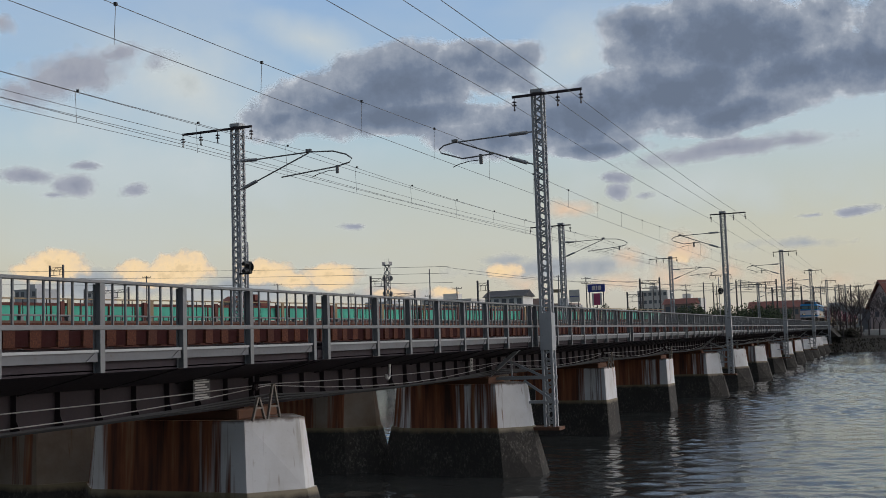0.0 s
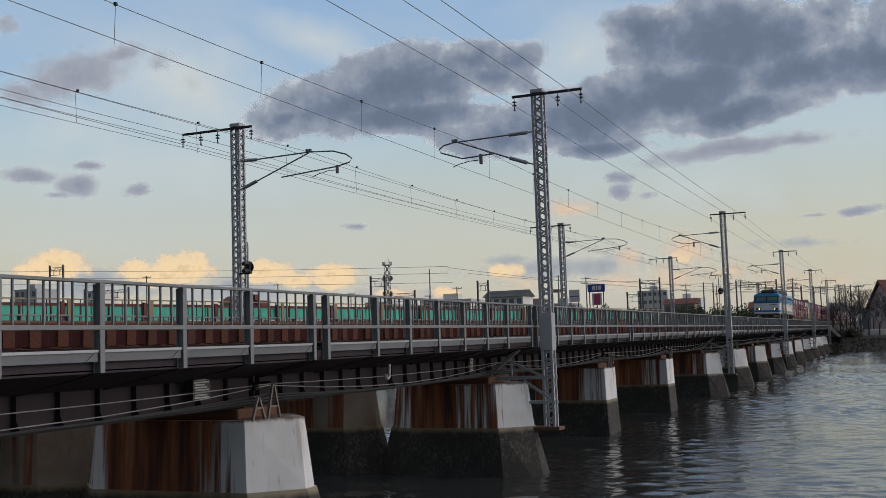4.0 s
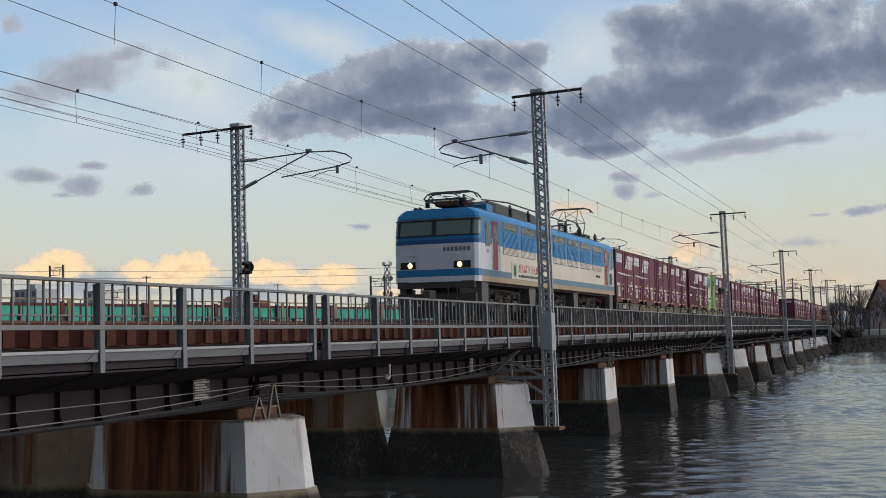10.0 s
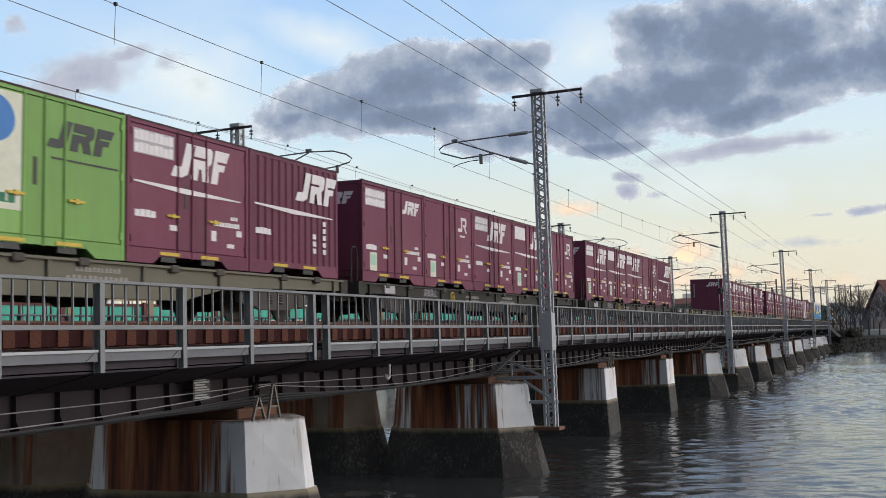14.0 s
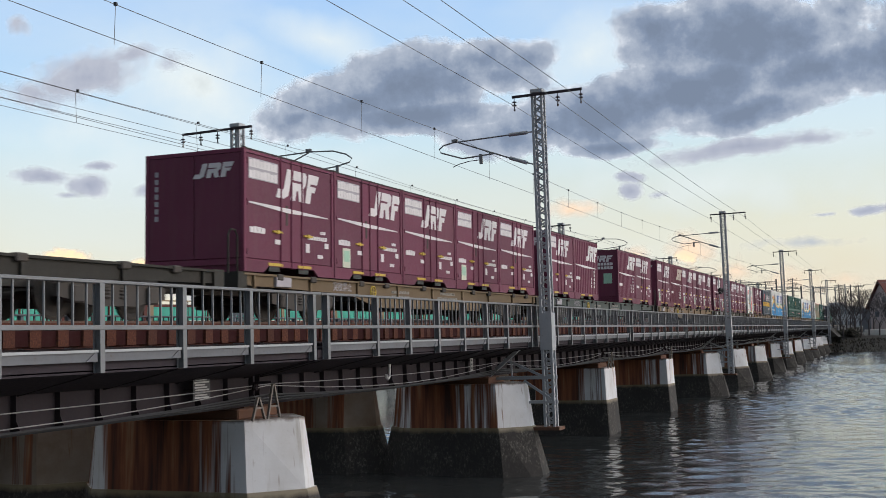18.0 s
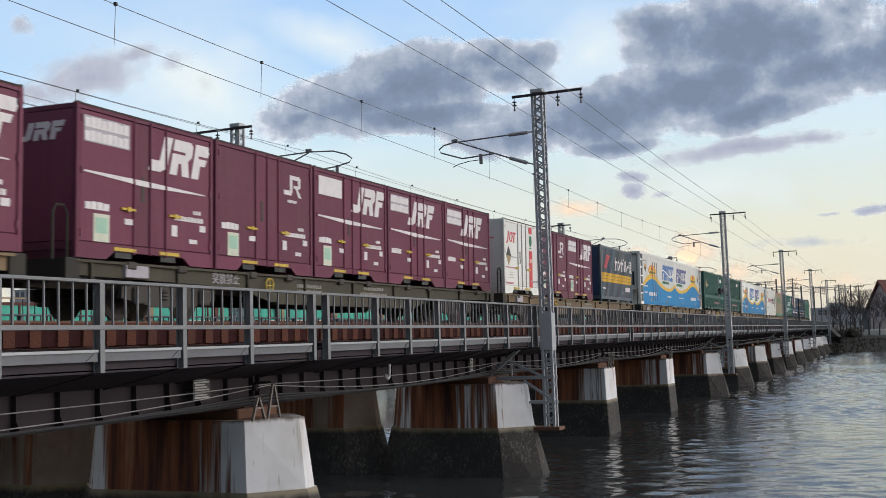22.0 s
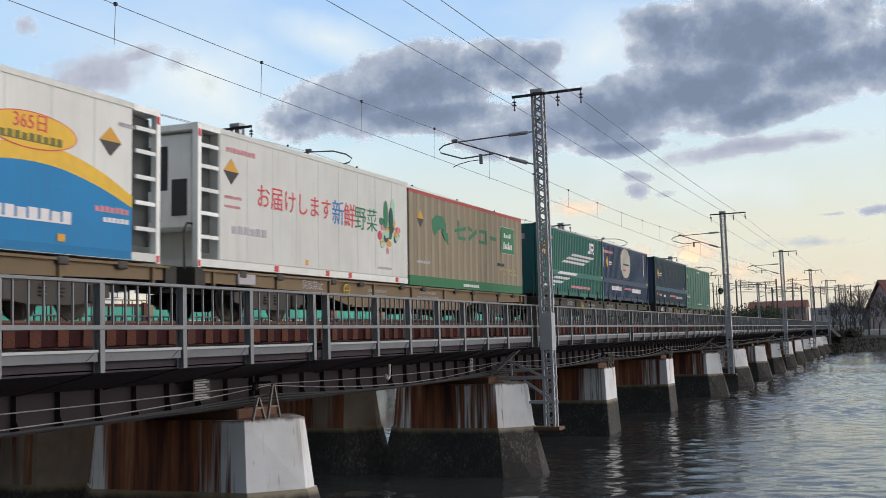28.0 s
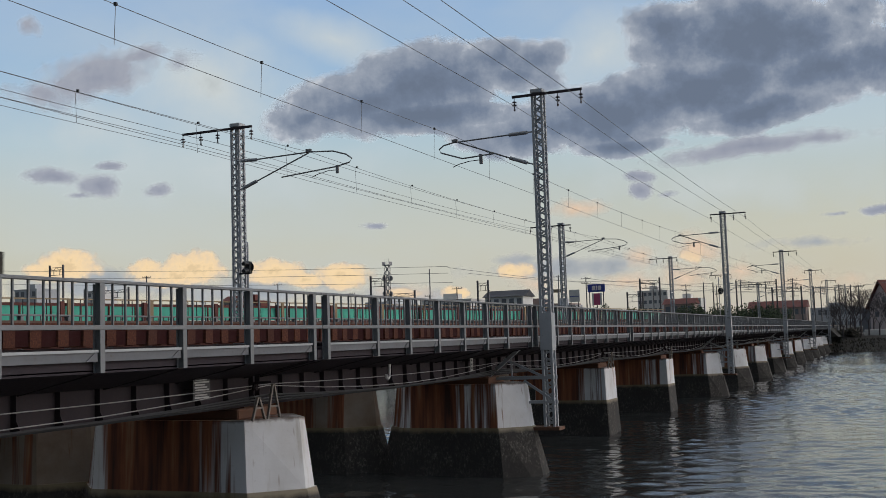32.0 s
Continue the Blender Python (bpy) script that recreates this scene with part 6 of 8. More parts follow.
# each wagon: where its load starts behind the train's front, then its containers
LOADS = [
    (21.27, [(DOOR, P[0]), (DOOR, P[1]), (MARK, P[2]), (AGEDC, P[3]), (BLANK, P[4])]),
    (40.95, [(RIB, P[0]), (BLANK, P[1]), (GRN, P[2]), (DOOR2, P[3]), (RIB, P[4])]),
    (60.95, [(SMALL, P[0]), (MARK, P[1]), (DOOR2, P[2]), (BLANK, P[3]), (MARK, P[4])]),
    (81.52, [(DOOR, P[0]), (BLANK, P[1]), (DOOR2, P[2]), (MARK, P[3]), (RIB, P[4])]),
    (101.4, []),
    (121.45, [(DOOR2, P[0]), (DOOR, P[1]), (DOOR2, P[2]), (DOOR, P[3]), (DOOR2, P[4])]),
    (141.70, [(DOOR2, P[0]), (RIB, P[1]), (RIB2, P[3]), (DOOR2, P[4])]),
    (162.10, [(DOOR, 0.0), (RIB3, 3.85), (DOOR, 7.70), (BLANK, 11.55), (BLANK, 15.40)]),
    (182.35, [(DOOR, 0.0), (MARK, 3.80), (BLANK, 7.60), (DOOR2, 11.40), (DOOR2, 15.20)]),
    (202.65, [(WHT, P[0]), (MARK, P[1]), (DOOR, P[2]), (K20, 12.75)]),
    (223.45, [(RUN_F, 0.0), (RUN_R, 9.46)]),
    (243.90, [(GRL, 0.0), (GRL, 9.46)]),
    (264.10, [(RUN_F, 0.0), (RUN_R, 9.46)]),
    (284.08, [(VEG, 0.0), (TANC, 9.46)]),
    (304.75, [(JRG, 0.0), (MOON, 9.46)]),
    (325.70, [(NAV, 0.0), (TEA, 9.46)]),
]
placed = set()


def use(proto, back):
    """The prototype itself the first time, then copies of it."""
    ob = proto if proto.name not in placed else copy_thing(proto, Matrix())
    placed.add(proto.name)
    return ride(ob, back)


# ---- the locomotive ----
LBLUE = paint_material("bright_blue_loco_paint", (0.030, 0.225, 0.50), (0.06, 0.08, 0.12), 0.3)
LGREY = paint_material("pale_grey_loco_paint", (0.63, 0.65, 0.71), (0.3, 0.26, 0.2), 0.4)
LCREAM = paint_material("dusty_cream_loco_paint", (0.68, 0.62, 0.52), (0.34, 0.24, 0.15), 0.45)
LBAND = paint_material("grey_blue_band_paint", (0.13, 0.22, 0.30), (0.2, 0.15, 0.1), 0.45)
LDOOR = paint_material("dull_red_door_paint", (0.25, 0.06, 0.06), (0.2, 0.1, 0.08), 0.5)
LTAN = paint_material("dusty_tan_sill_paint", (0.46, 0.36, 0.25), (0.2, 0.13, 0.08), 0.6)
NUMGREY = plain("worn_grey_numerals", (0.16, 0.17, 0.19), 0.6)
LDEEP = paint_material("deep_blue_band_paint", (0.028, 0.11, 0.30), (0.06, 0.08, 0.12), 0.4)
# dark tone painted in for the shade between the louvre slats
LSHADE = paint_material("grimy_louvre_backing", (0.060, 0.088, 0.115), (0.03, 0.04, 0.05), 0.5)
MUDDY = painted("mud_spattered_steel", (0.058, 0.050, 0.043), (0.11, 0.08, 0.055), 0.9, 0.5, shine=0.2)
DUSTGREY = painted("dust_grey_box_paint", (0.15, 0.145, 0.14), (0.11, 0.08, 0.055), 0.8, 0.5)
SIDEGLASS = Nodes("dusty_side_glass").done((0.055, 0.06, 0.06), 0.12)
LGLASS = Nodes("dark_cab_glass").done((0.02, 0.03, 0.035), 0.04)
# base colour carries the greenish interior and bright reflection of the windscreens
GREENGLASS = Nodes("green_tinted_glass").done((0.11, 0.17, 0.155), 0.05)
LAMP = plain("lit_headlamp", (1.0, 0.62, 0.26), 0.3, 0.0, 3.0)
ROOFGREY = painted("sooty_roof_grey", (0.085, 0.084, 0.084), (0.12, 0.09, 0.07), 0.75)


def nose(z):
    """How far the cab face leans back, and the half width, at a height."""
    lean = 0.0 if z < 2.5 else 0.16 * (z - 2.5) / 0.9
    half = 1.46 if z < 3.16 else 1.46 - 0.75 * ((z - 3.16) / 0.32) ** 2 * 0.55
    return lean, half


def cab_ring(z, L, grow=0.0):
    lean, half = nose(z)
    half += grow
    pts = []
    for s, y0 in ((1, 0.0), (-1, L)):
        row = [(-half, 0.30 + lean), (-half + 0.05, 0.17 + lean), (-half + 0.15, 0.08 + lean), (-0.55, 0.0 + lean), (0.55, 0.0 + lean), (half - 0.15, 0.08 + lean), (half - 0.05, 0.17 + lean), (half, 0.30 + lean)]
        for px, py in (row if s > 0 else [(-a, b) for a, b in row]):
            pts.append((px, y0 + s * py - s * grow, z))
    return pts


def hull(levels, L):
    s = Shape()
    rings = [cab_ring(z, L) for z in levels]
    n = len(rings[0])
    s.add([p for r in rings for p in r], [(k * n + i, k * n + (i + 1) % n, (k + 1) * n + (i + 1) % n, (k + 1) * n + i) for k in range(len(levels) - 1) for i in range(n)]
          + [tuple(range(n))[::-1], tuple(range(n * (len(levels) - 1), n * len(levels)))])
    return s


def face_quad(x0, x1, z0, z1, out):
    """A panel lying on the cab face between two heights."""
    def at(x, z):
        lean, half = nose(z)
        a = abs(x)
        y = lean + (0.0 if a < 0.55 else 0.08 * (a - 0.55) / (half - 0.70) if a < half - 0.15 else 0.08 + 0.09 * (a - half + 0.15) / 0.10 if a < half - 0.05 else 0.17 + 0.13 * (a - half + 0.05) / 0.05)
        return (x, y - out, z)
    xs = sorted({x0, x1} | {q for q in (-1.41, -1.31, -0.55, 0.55, 1.31, 1.41) if x0 < q < x1})
    s = Shape()
    v = [at(x, z) for z in (z0, z1) for x in xs]
    v += [(x, y + out + 0.03, z) for x, y, z in v]
    n = len(xs)
    f = [(i, i + 1, n + i + 1, n + i) for i in range(n - 1)]
    f += [(2 * n + i + 1, 2 * n + i, 3 * n + i, 3 * n + i + 1) for i in range(n - 1)]
    f += [(0, 2 * n, 3 * n, n), (n - 1, 2 * n - 1, 4 * n - 1, 3 * n - 1)]
    return s.add(v, f)


def pantograph(t, yc, height, name):
    """A diamond frame on four insulators; height: how far the head stands above the roof."""
    z0 = 3.54
    p = part("pantograph", Shape().box(-0.6, yc - 0.85, z0 + 0.20, -0.54, yc + 0.85, z0 + 0.26).box(0.54, yc - 0.85, z0 + 0.20, 0.60, yc + 0.85, z0 + 0.26).box(-0.6, yc - 0.06, z0 + 0.19, 0.6, yc + 0.06, z0 + 0.27).box(-0.6, yc - 0.85, z0 + 0.2, 0.6, yc - 0.78, z0 + 0.26).box(-0.6, yc + 0.78, z0 + 0.2, 0.6, yc + 0.85, z0 + 0.26), ROOFGREY, t, name)
    for sx in (-0.57, 0.57):
        for sy in (-0.7, 0.7):
            part("insulator", Shape().spin([(0.05, 0), (0.10, 0.03), (0.05, 0.06), (0.10, 0.09), (0.05, 0.12), (0.10, 0.15), (0.05, 0.20)], (sx, yc + sy, z0), 10), INSUL, p)
    top = z0 + height
    mid = z0 + 0.26 + (height - 0.26) * 0.48
    reach = 1.02 if height < 0.6 else 0.72
    arms = Shape()
    for sx in (-0.5, 0.5):
        for s in (-1, 1):
            arms.tube((sx, yc + s * 0.12, z0 + 0.26), (sx * 0.85, yc + s * reach, mid), 0.02, 6)
            arms.tube((sx * 0.85, yc + s * reach, mid), (sx * 0.7, yc + s * 0.14, top - 0.08), 0.016, 6)
        arms.tube((sx * 0.85, yc - reach, mid), (-sx * 0.85, yc - reach, mid), 0.014, 5).tube((sx * 0.85, yc + reach, mid), (-sx * 0.85, yc + reach, mid), 0.014, 5)
    arms.tube((-0.42, yc - reach, mid), (0.35, yc - 0.14, top - 0.08), 0.012, 5).tube((0.42, yc + reach, mid), (-0.35, yc + 0.14, top - 0.08), 0.012, 5)
    part("frame_arms", arms, ROOFGREY, p)
    for s in (-0.16, 0.16):
        part("collector_strip", Shape().path([(-0.95, yc + s, top - 0.22), (-0.82, yc + s, top - 0.06), (-0.60, yc + s, top), (0.60, yc + s, top), (0.82, yc + s, top - 0.06), (0.95, yc + s, top - 0.22)], 0.024, 6), ROOFGREY, p)
    return p


def locomotive():
    t = thing("electric_locomotive", "blue and pale grey electric locomotive with lit headlamps", "locomotive")
    L = 17.5
    part("sole_bar", hull([1.11, 1.28], L), LTAN, t, "dusty tan lower edge")
    part("lower_band", hull([1.28, 1.49], L), LBAND, t, "grey-blue band")
    part("body", hull([1.49, 2.30], L), LCREAM, t, "dusty cream body side")
    part("upper_body", hull([2.30, 2.55, 3.16], L), LBLUE, t, "bright blue upper body")
    part("roof", hull([3.16, 3.26, 3.35, 3.42], L), LBLUE, t, "blue rounded roof edge")
    part("roof_walkway", Shape().box(-1.0, 1.2, 3.42, 1.0, L - 1.2, 3.52), ROOFGREY, t)
    for y0, y1 in ((0.31, 2.12), (16.05, L - 0.31)):
        part("cab_side_panel", Shape().box(1.44, y0, 1.492, 1.464, y1, 2.298), LGREY, t, "pale grey cab side")
    # cab faces
    part("cab_front", face_quad(-1.455, 1.455, 1.50, 2.30, 0.012), LGREY, t, "pale grey cab front")
    part("front_stripe", face_quad(-1.455, 1.455, 1.28, 1.50, 0.014), LBLUE, t, "blue front stripe")
    part("front_sill", face_quad(-1.455, 1.455, 1.11, 1.28, 0.016), LGREY, t)
    part("window_surround", face_quad(-1.44, 1.44, 2.54, 3.06, 0.016), BLACK, t, "black window surround")
    part("windscreen", face_quad(-1.20, -0.10, 2.58, 3.01, 0.026), GREENGLASS, t, "dark glass windscreen")
    part("windscreen", face_quad(0.06, 1.18, 2.58, 3.01, 0.026), GREENGLASS, t, "windscreen coloured by its greenish reflection")
    part("corner_window", face_quad(1.25, 1.44, 2.58, 3.01, 0.024), GREENGLASS, t)
    part("corner_window", face_quad(-1.44, -1.25, 2.58, 3.01, 0.024), LGLASS, t)
    # thin strip darkened for the shaded underside above the windscreens
    part("eyebrow", face_quad(-1.46, 1.46, 3.055, 3.09, 0.06), ROOFGREY, t, "dark strip for the shade under the roof brow")
    part("front_band", face_quad(-1.455, 1.455, 2.30, 2.43, 0.014), LDEEP, t, "deep blue band under the windscreens")
    for k in range(7):
        part("number_block", face_quad(0.30 + 0.13 * k, 0.39 + 0.13 * k, 2.06, 2.19, 0.020), NUMGREY, t)
    for x in (-0.92, 0.92):
        h = part("headlamp_box", face_quad(x - 0.27, x + 0.27, 1.53, 1.75, 0.03), BLACK, t, "black headlamp surround")
        part("lamp", Shape().spin([(0.095, -0.05), (0.09, -0.08), (0.03, -0.10)], (x - 0.09 if x > 0 else x + 0.09, 0.08, 1.64), 16, "y"), LAMP, h, "lit warm headlamp")
        part("tail_lamp", Shape().spin([(0.06, -0.03), (0.05, -0.04)], (x + 0.15 if x > 0 else x - 0.15, 0.08, 1.64), 12, "y"), REDINK, h)
    part("front_rail", Shape().tube((-0.9, -0.06, 1.95), (-0.55, -0.06, 1.95), 0.014).tube((0.55, -0.06, 1.95), (0.9, -0.06, 1.95), 0.014), LGREY, t)
    # side: cab window, door, louvres and clerestory windows
    x = 1.462
    for y0, y1, z0, z1, mat, nm, lab in ((0.64, 1.02, 2.22, 2.98, SIDEGLASS, "cab_window", "cab side window"), (16.30, 16.82, 2.22, 2.98, SIDEGLASS, "cab_window", "cab side window")):
        part(nm, Shape().box(x - 0.02, y0, z0, x + 0.008, y1, z1), mat, t, lab)
    for y0 in (1.24, 15.45):
        d = part("cab_door", Shape().cbox(x - 0.03, y0, 1.50, x + 0.012, y0 + 0.52, 3.06, 0.01), LDOOR, t, "dull red cab door")
        part("door_window", Shape().box(x, y0 + 0.10, 2.40, x + 0.018, y0 + 0.42, 2.94), SIDEGLASS, d)
        part("door_handle", Shape().box(x, y0 + 0.40, 2.05, x + 0.05, y0 + 0.46, 2.10), WHITEP, d)
        for yy in (y0 - 0.08, y0 + 0.60):
            part("grab_rail", Shape().tube((x + 0.04, yy, 1.4), (x + 0.04, yy, 2.5), 0.014, 6), LGREY, t)
    for k in range(7):
        y = 2.27 + 1.873 * k
        lv = part("louvre_frame", Shape().box(x - 0.03, y, 2.05, x + 0.002, y + 1.56, 2.82), LSHADE, t)
        for j in range(20):
            z = 2.068 + 0.0372 * j
            part("slat", Shape().add([(x + 0.002, y + 0.02, z), (x + 0.002, y + 1.54, z), (x + 0.016, y + 1.54, z + 0.003), (x + 0.016, y + 0.02, z + 0.003), (x + 0.004, y + 0.02, z + 0.031), (x + 0.004, y + 1.54, z + 0.031)], [(0, 1, 2, 3), (3, 2, 5, 4)]), LBLUE if z > 2.28 else LCREAM, lv)
        for y0 in (y + 0.06, y + 0.80):
            part("clerestory_window", Shape().box(x - 0.02, y0, 2.89, x + 0.006, y0 + 0.70, 3.10), SIDEGLASS, t)
        part("window_frame", Shape().box(x - 0.02, y, 2.87, x + 0.003, y + 1.56, 3.12), BLACK, t)
    decal(t, rect(3.08, 1.29, 6.75, 1.84), CHEST, x + 0.004, "banner", "cream banner on the body side")
    disc(t, 3.40, 1.58, 0.24, 0.24, PALEGREEN, x + 0.008, "banner_disc", "blue-green disc on the banner")
    disc(t, 3.40, 1.57, 0.10, 0.20, BLACK, x + 0.011, "banner_shape", "black shape on the banner")
    disc(t, 6.40, 1.57, 0.22, 0.20, YELLOWGREEN, x + 0.008, "banner_shape", "green shape on the banner")
    writing("がんばろう九州", 0.32, REDINK, t, 3.74, 1.55, x + 0.010, "writing", "red words on the banner")
    blocks(t, 3.8, 1.37, 6.0, 1.46, 12, BLACK, x + 0.009)
    blocks(t, 14.0, 1.78, 14.7, 1.88, 6, BLACK, x + 0.004, "number_line")
    blocks(t, 0.72, 2.02, 0.98, 2.14, 2, FADED, x + 0.004)
    part("rear_grille", Shape().box(x - 0.01, 16.34, 1.56, x + 0.006, 16.80, 2.06), BLACK, t)
    # running gear
    # black core added so the space behind the running gear stays dark
    part("underframe", Shape().box(-0.62, 0.5, 0.70, 0.62, L - 0.5, 1.11), BLACK, t)
    part("floor_edge", Shape().box(-1.30, 0.4, 1.03, 1.30, L - 0.4, 1.11), UNDER, t)
    part("snow_plough", Shape().prism([(-1.20, 0.16), (1.20, 0.16), (1.32, 0.62), (1.32, 0.92), (-1.32, 0.92), (-1.32, 0.62)], "y", 0.10, 0.26), UNDER, t, "mud-grey snow plough")
    for hx in (-0.75, -0.45, 0.45, 0.75):
        part("brake_hose", Shape().path([(hx, 0.1, 1.05), (hx + 0.03, -0.10, 0.85), (hx + 0.02, -0.14, 0.55), (hx - 0.05, -0.06, 0.42)], 0.028, 6), BLACK, t)
        part("hose_cap", Shape().tube((hx - 0.05, -0.08, 0.44), (hx - 0.08, -0.06, 0.36), 0.04, 8), LGREY, t)
    part("buffer_beam", Shape().box(-1.30, 0.02, 0.92, 1.30, 0.22, 1.13), UNDER, t)
    for sx in (1.18, -1.40):
        part("front_step", Shape().box(sx, 0.42, 0.30, sx + 0.22, 1.0, 1.20), DUSTGREY, t, "dusty grey cab step")
    part("rear_step", Shape().box(1.18, L - 1.0, 0.30, 1.40, L - 0.42, 1.20), DUSTGREY, t, "dusty grey cab step")
    for y0 in (-0.72, L + 0.22):
        part("coupler", Shape().cbox(-0.14, y0, 0.72, 0.14, y0 + 0.5, 1.0, 0.03), UNDER, t)
    part("hose", Shape().path([(0.45, 0.0, 0.95), (0.48, -0.16, 0.75), (0.5, -0.14, 0.45)], 0.03, 6), BLACK, t)
    for yb in (3.0, 8.57, 14.1):
        f = Shape()
        for sx in (-1.02, 1.02):
            f.prism([(yb - 1.7, 0.50), (yb - 1.7, 0.72), (yb - 0.6, 0.80), (yb + 0.6, 0.80), (yb + 1.7, 0.72), (yb + 1.7, 0.50), (yb + 0.6, 0.34), (yb - 0.6, 0.34)], "x", sx - 0.06, sx + 0.06)
        # the long inner box is added to close the view through the bogie
        f.box(-1.0, yb - 0.3, 0.4, 1.0, yb + 0.3, 0.7).box(-0.5, yb - 1.6, 0.12, 0.5, yb + 1.6, 0.66)
        bg = part("bogie", f, UNDER, t, "dark dirty bogie frame")
        for yy in (-1.15, 1.15):
            w = Shape()
            for sx in (-0.54, 0.54):
                w.spin([(0.55, 0.0), (0.56, 0.06), (0.50, 0.09), (0.40, 0.05), (0.15, 0.06), (0.12, 0.1)] if sx > 0 else [(0.12, -0.1), (0.15, -0.06), (0.40, -0.05), (0.50, -0.09), (0.56, -0.06), (0.55, 0.0)], (sx, yb + yy, 0.56), 28, "x")
            w.tube((-0.9, yb + yy, 0.56), (0.9, yb + yy, 0.56), 0.08, 8)
            part("wheelset", w, UNDER, bg)
            part("axle_box", Shape().cbox(0.95, yb + yy - 0.2, 0.36, 1.20, yb + yy + 0.2, 0.76, 0.04), UNDER, bg)
        for yy in (-0.32, 0.32):
            part("spring", Shape().spin([(0.12, 0), (0.15, 0.05), (0.11, 0.1), (0.15, 0.15), (0.11, 0.2), (0.15, 0.25), (0.11, 0.3), (0.15, 0.35), (0.12, 0.4)], (1.08, yb + yy, 0.45), 12), UNDER, bg)
        for yy in (-0.62, 0.62):
            part("brake_cylinder", Shape().tube((1.10, yb + yy - 0.16, 0.82), (1.10, yb + yy + 0.16, 0.82), 0.09, 10), MUDDY, bg)
            part("brake_hanger", Shape().beam((1.02, yb + yy, 0.9), (1.02, yb + yy * 0.9, 0.22), 0.07, 0.05).box(0.94, yb + yy - 0.10, 0.22, 1.10, yb + yy + 0.10, 0.34), UNDER, bg)
        for yy in (-1.15, 1.15):
            part("damper", Shape().tube((1.16, yb + yy + 0.26, 0.40), (1.20, yb + yy + 0.30, 1.02), 0.045, 8), MUDDY, bg)
            part("sand_pipe", Shape().path([(1.12, yb + yy * 1.42, 1.05), (1.12, yb + yy * 1.50, 0.6), (0.85, yb + yy * 1.55, 0.16)], 0.025, 6), MUDDY, bg)
    for y0, y1 in ((5.35, 6.15), (11.0, 11.75)):
        part("equipment_box", Shape().prism([(y0 + 0.14, 0.26), (y1 - 0.14, 0.26), (y1, 1.10), (y0, 1.10)], "x", 0.95, 1.30), DUSTGREY, t, "dusty grey hanging equipment box")
    for yb in (3.0, 8.57, 14.1):
        for yy in (-1.62, 1.62):
            part("air_pipe", Shape().path([(1.20, yb + yy, 1.06), (1.22, yb + yy * 0.98, 0.86), (1.20, yb + yy * 0.8, 0.82), (1.18, yb, 0.90)], 0.022, 6), MUDDY, t)
    part("centre_tank", Shape().box(-0.5, 5.0, 0.32, 0.5, 12.4, 0.66), UNDER, t)
    # roof gear
    pantograph(t, 1.52, 0.56, "folded pantograph")
    pantograph(t, 15.55, 1.41, "raised pantograph touching the wire")
    part("pantograph_plinth", Shape().cbox(0.55, 1.9, 3.36, 1.05, 2.5, 3.72, 0.03), LBLUE, t)
    s = Shape()
    rings = [(2.75, 0.76, 0.22), (3.05, 0.98, 0.44), (7.35, 0.98, 0.44), (7.70, 0.80, 0.26)]
    for y, w, h in rings:
        s.v += [(-w, y, 3.50), (-w * 0.97, y, 3.50 + h * 0.7), (-w * 0.7, y, 3.50 + h), (w * 0.7, y, 3.50 + h), (w * 0.97, y, 3.50 + h * 0.7), (w, y, 3.50)]
    s.f += [(6 * k + i, 6 * k + (i + 1) % 6, 6 * k + 6 + (i + 1) % 6, 6 * k + 6 + i) for k in range(3) for i in range(6)] + [tuple(range(6)), tuple(range(18, 24))]
    hb = part("resistor_housing", s, ROOFGREY, t, "long sooty grey roof housing")
    part("top_vent", Shape().cbox(-0.55, 3.9, 3.93, 0.55, 4.8, 4.0, 0.02), ROOFGREY, hb)
    part("rust_box", Shape().cbox(-0.42, 1.05, 3.60, 0.42, 2.20, 3.78, 0.03), RUSTY, t, "rust-brown spring box under the folded pantograph")
    part("roof_box", Shape().cbox(-0.75, 12.2, 3.50, 0.75, 16.3, 3.62, 0.03), ROOFGREY, t)
    part("roof_conductor", Shape().path([(0.62, 2.6, 3.94), (0.75, 3.2, 3.96), (0.98, 4.2, 3.98), (0.98, 11.2, 3.94), (0.98, 11.5, 4.06), (0.90, 13.2, 4.06), (0.85, 13.4, 3.94), (0.75, 14.2, 3.94)], 0.028, 6), ROOFGREY, t)
    for y in (0.80, 2.9, 4.4, 6.4, 8.9, 11.2, 13.3, 14.1, 16.9):
        part("insulator", Shape().spin([(0.05, 0), (0.10, 0.04), (0.05, 0.08), (0.10, 0.12), (0.05, 0.16), (0.10, 0.20), (0.05, 0.24), (0.10, 0.28), (0.05, 0.34), (0.03, 0.42)], (0.98 if 4 < y < 13.5 else 0.7, y, 3.50), 10), INSUL, t)
    for xx in (-0.95, -0.8):
        part("horn", Shape().tube((xx, 0.95, 3.50), (xx, 0.7, 3.50), 0.04, 8, 0.07), ROOFGREY, t)
    for ob in t.children:
        if ob.name.split(".")[0] not in ("bogie", "coupler", "snow_plough", "hose"):
            ob.matrix_basis = move(0, 0, 0.17) @ ob.matrix_basis
    return t


LOCO = locomotive()
ride(LOCO, 2.62)
for start, load in LOADS:
    use(WAG5 if start < 50 else WAG2 if 200 < start < 300 or 120 < start < 125 or 160 < start < 170 else WAG3 if 140 < start < 150 else WAG4 if start > 300 or 180 < start < 190 else WAG, start - (0.50 if load and load[0][0] not in (RUN_F, VEG, GRL, JRG, NAV) else 0.35))
    for proto, off in load:
        use(proto, start + off)

# ---- small fittings on the near bridge ----
TUBEWHITE = plain("white_pipe", (0.62, 0.62, 0.62), 0.5)
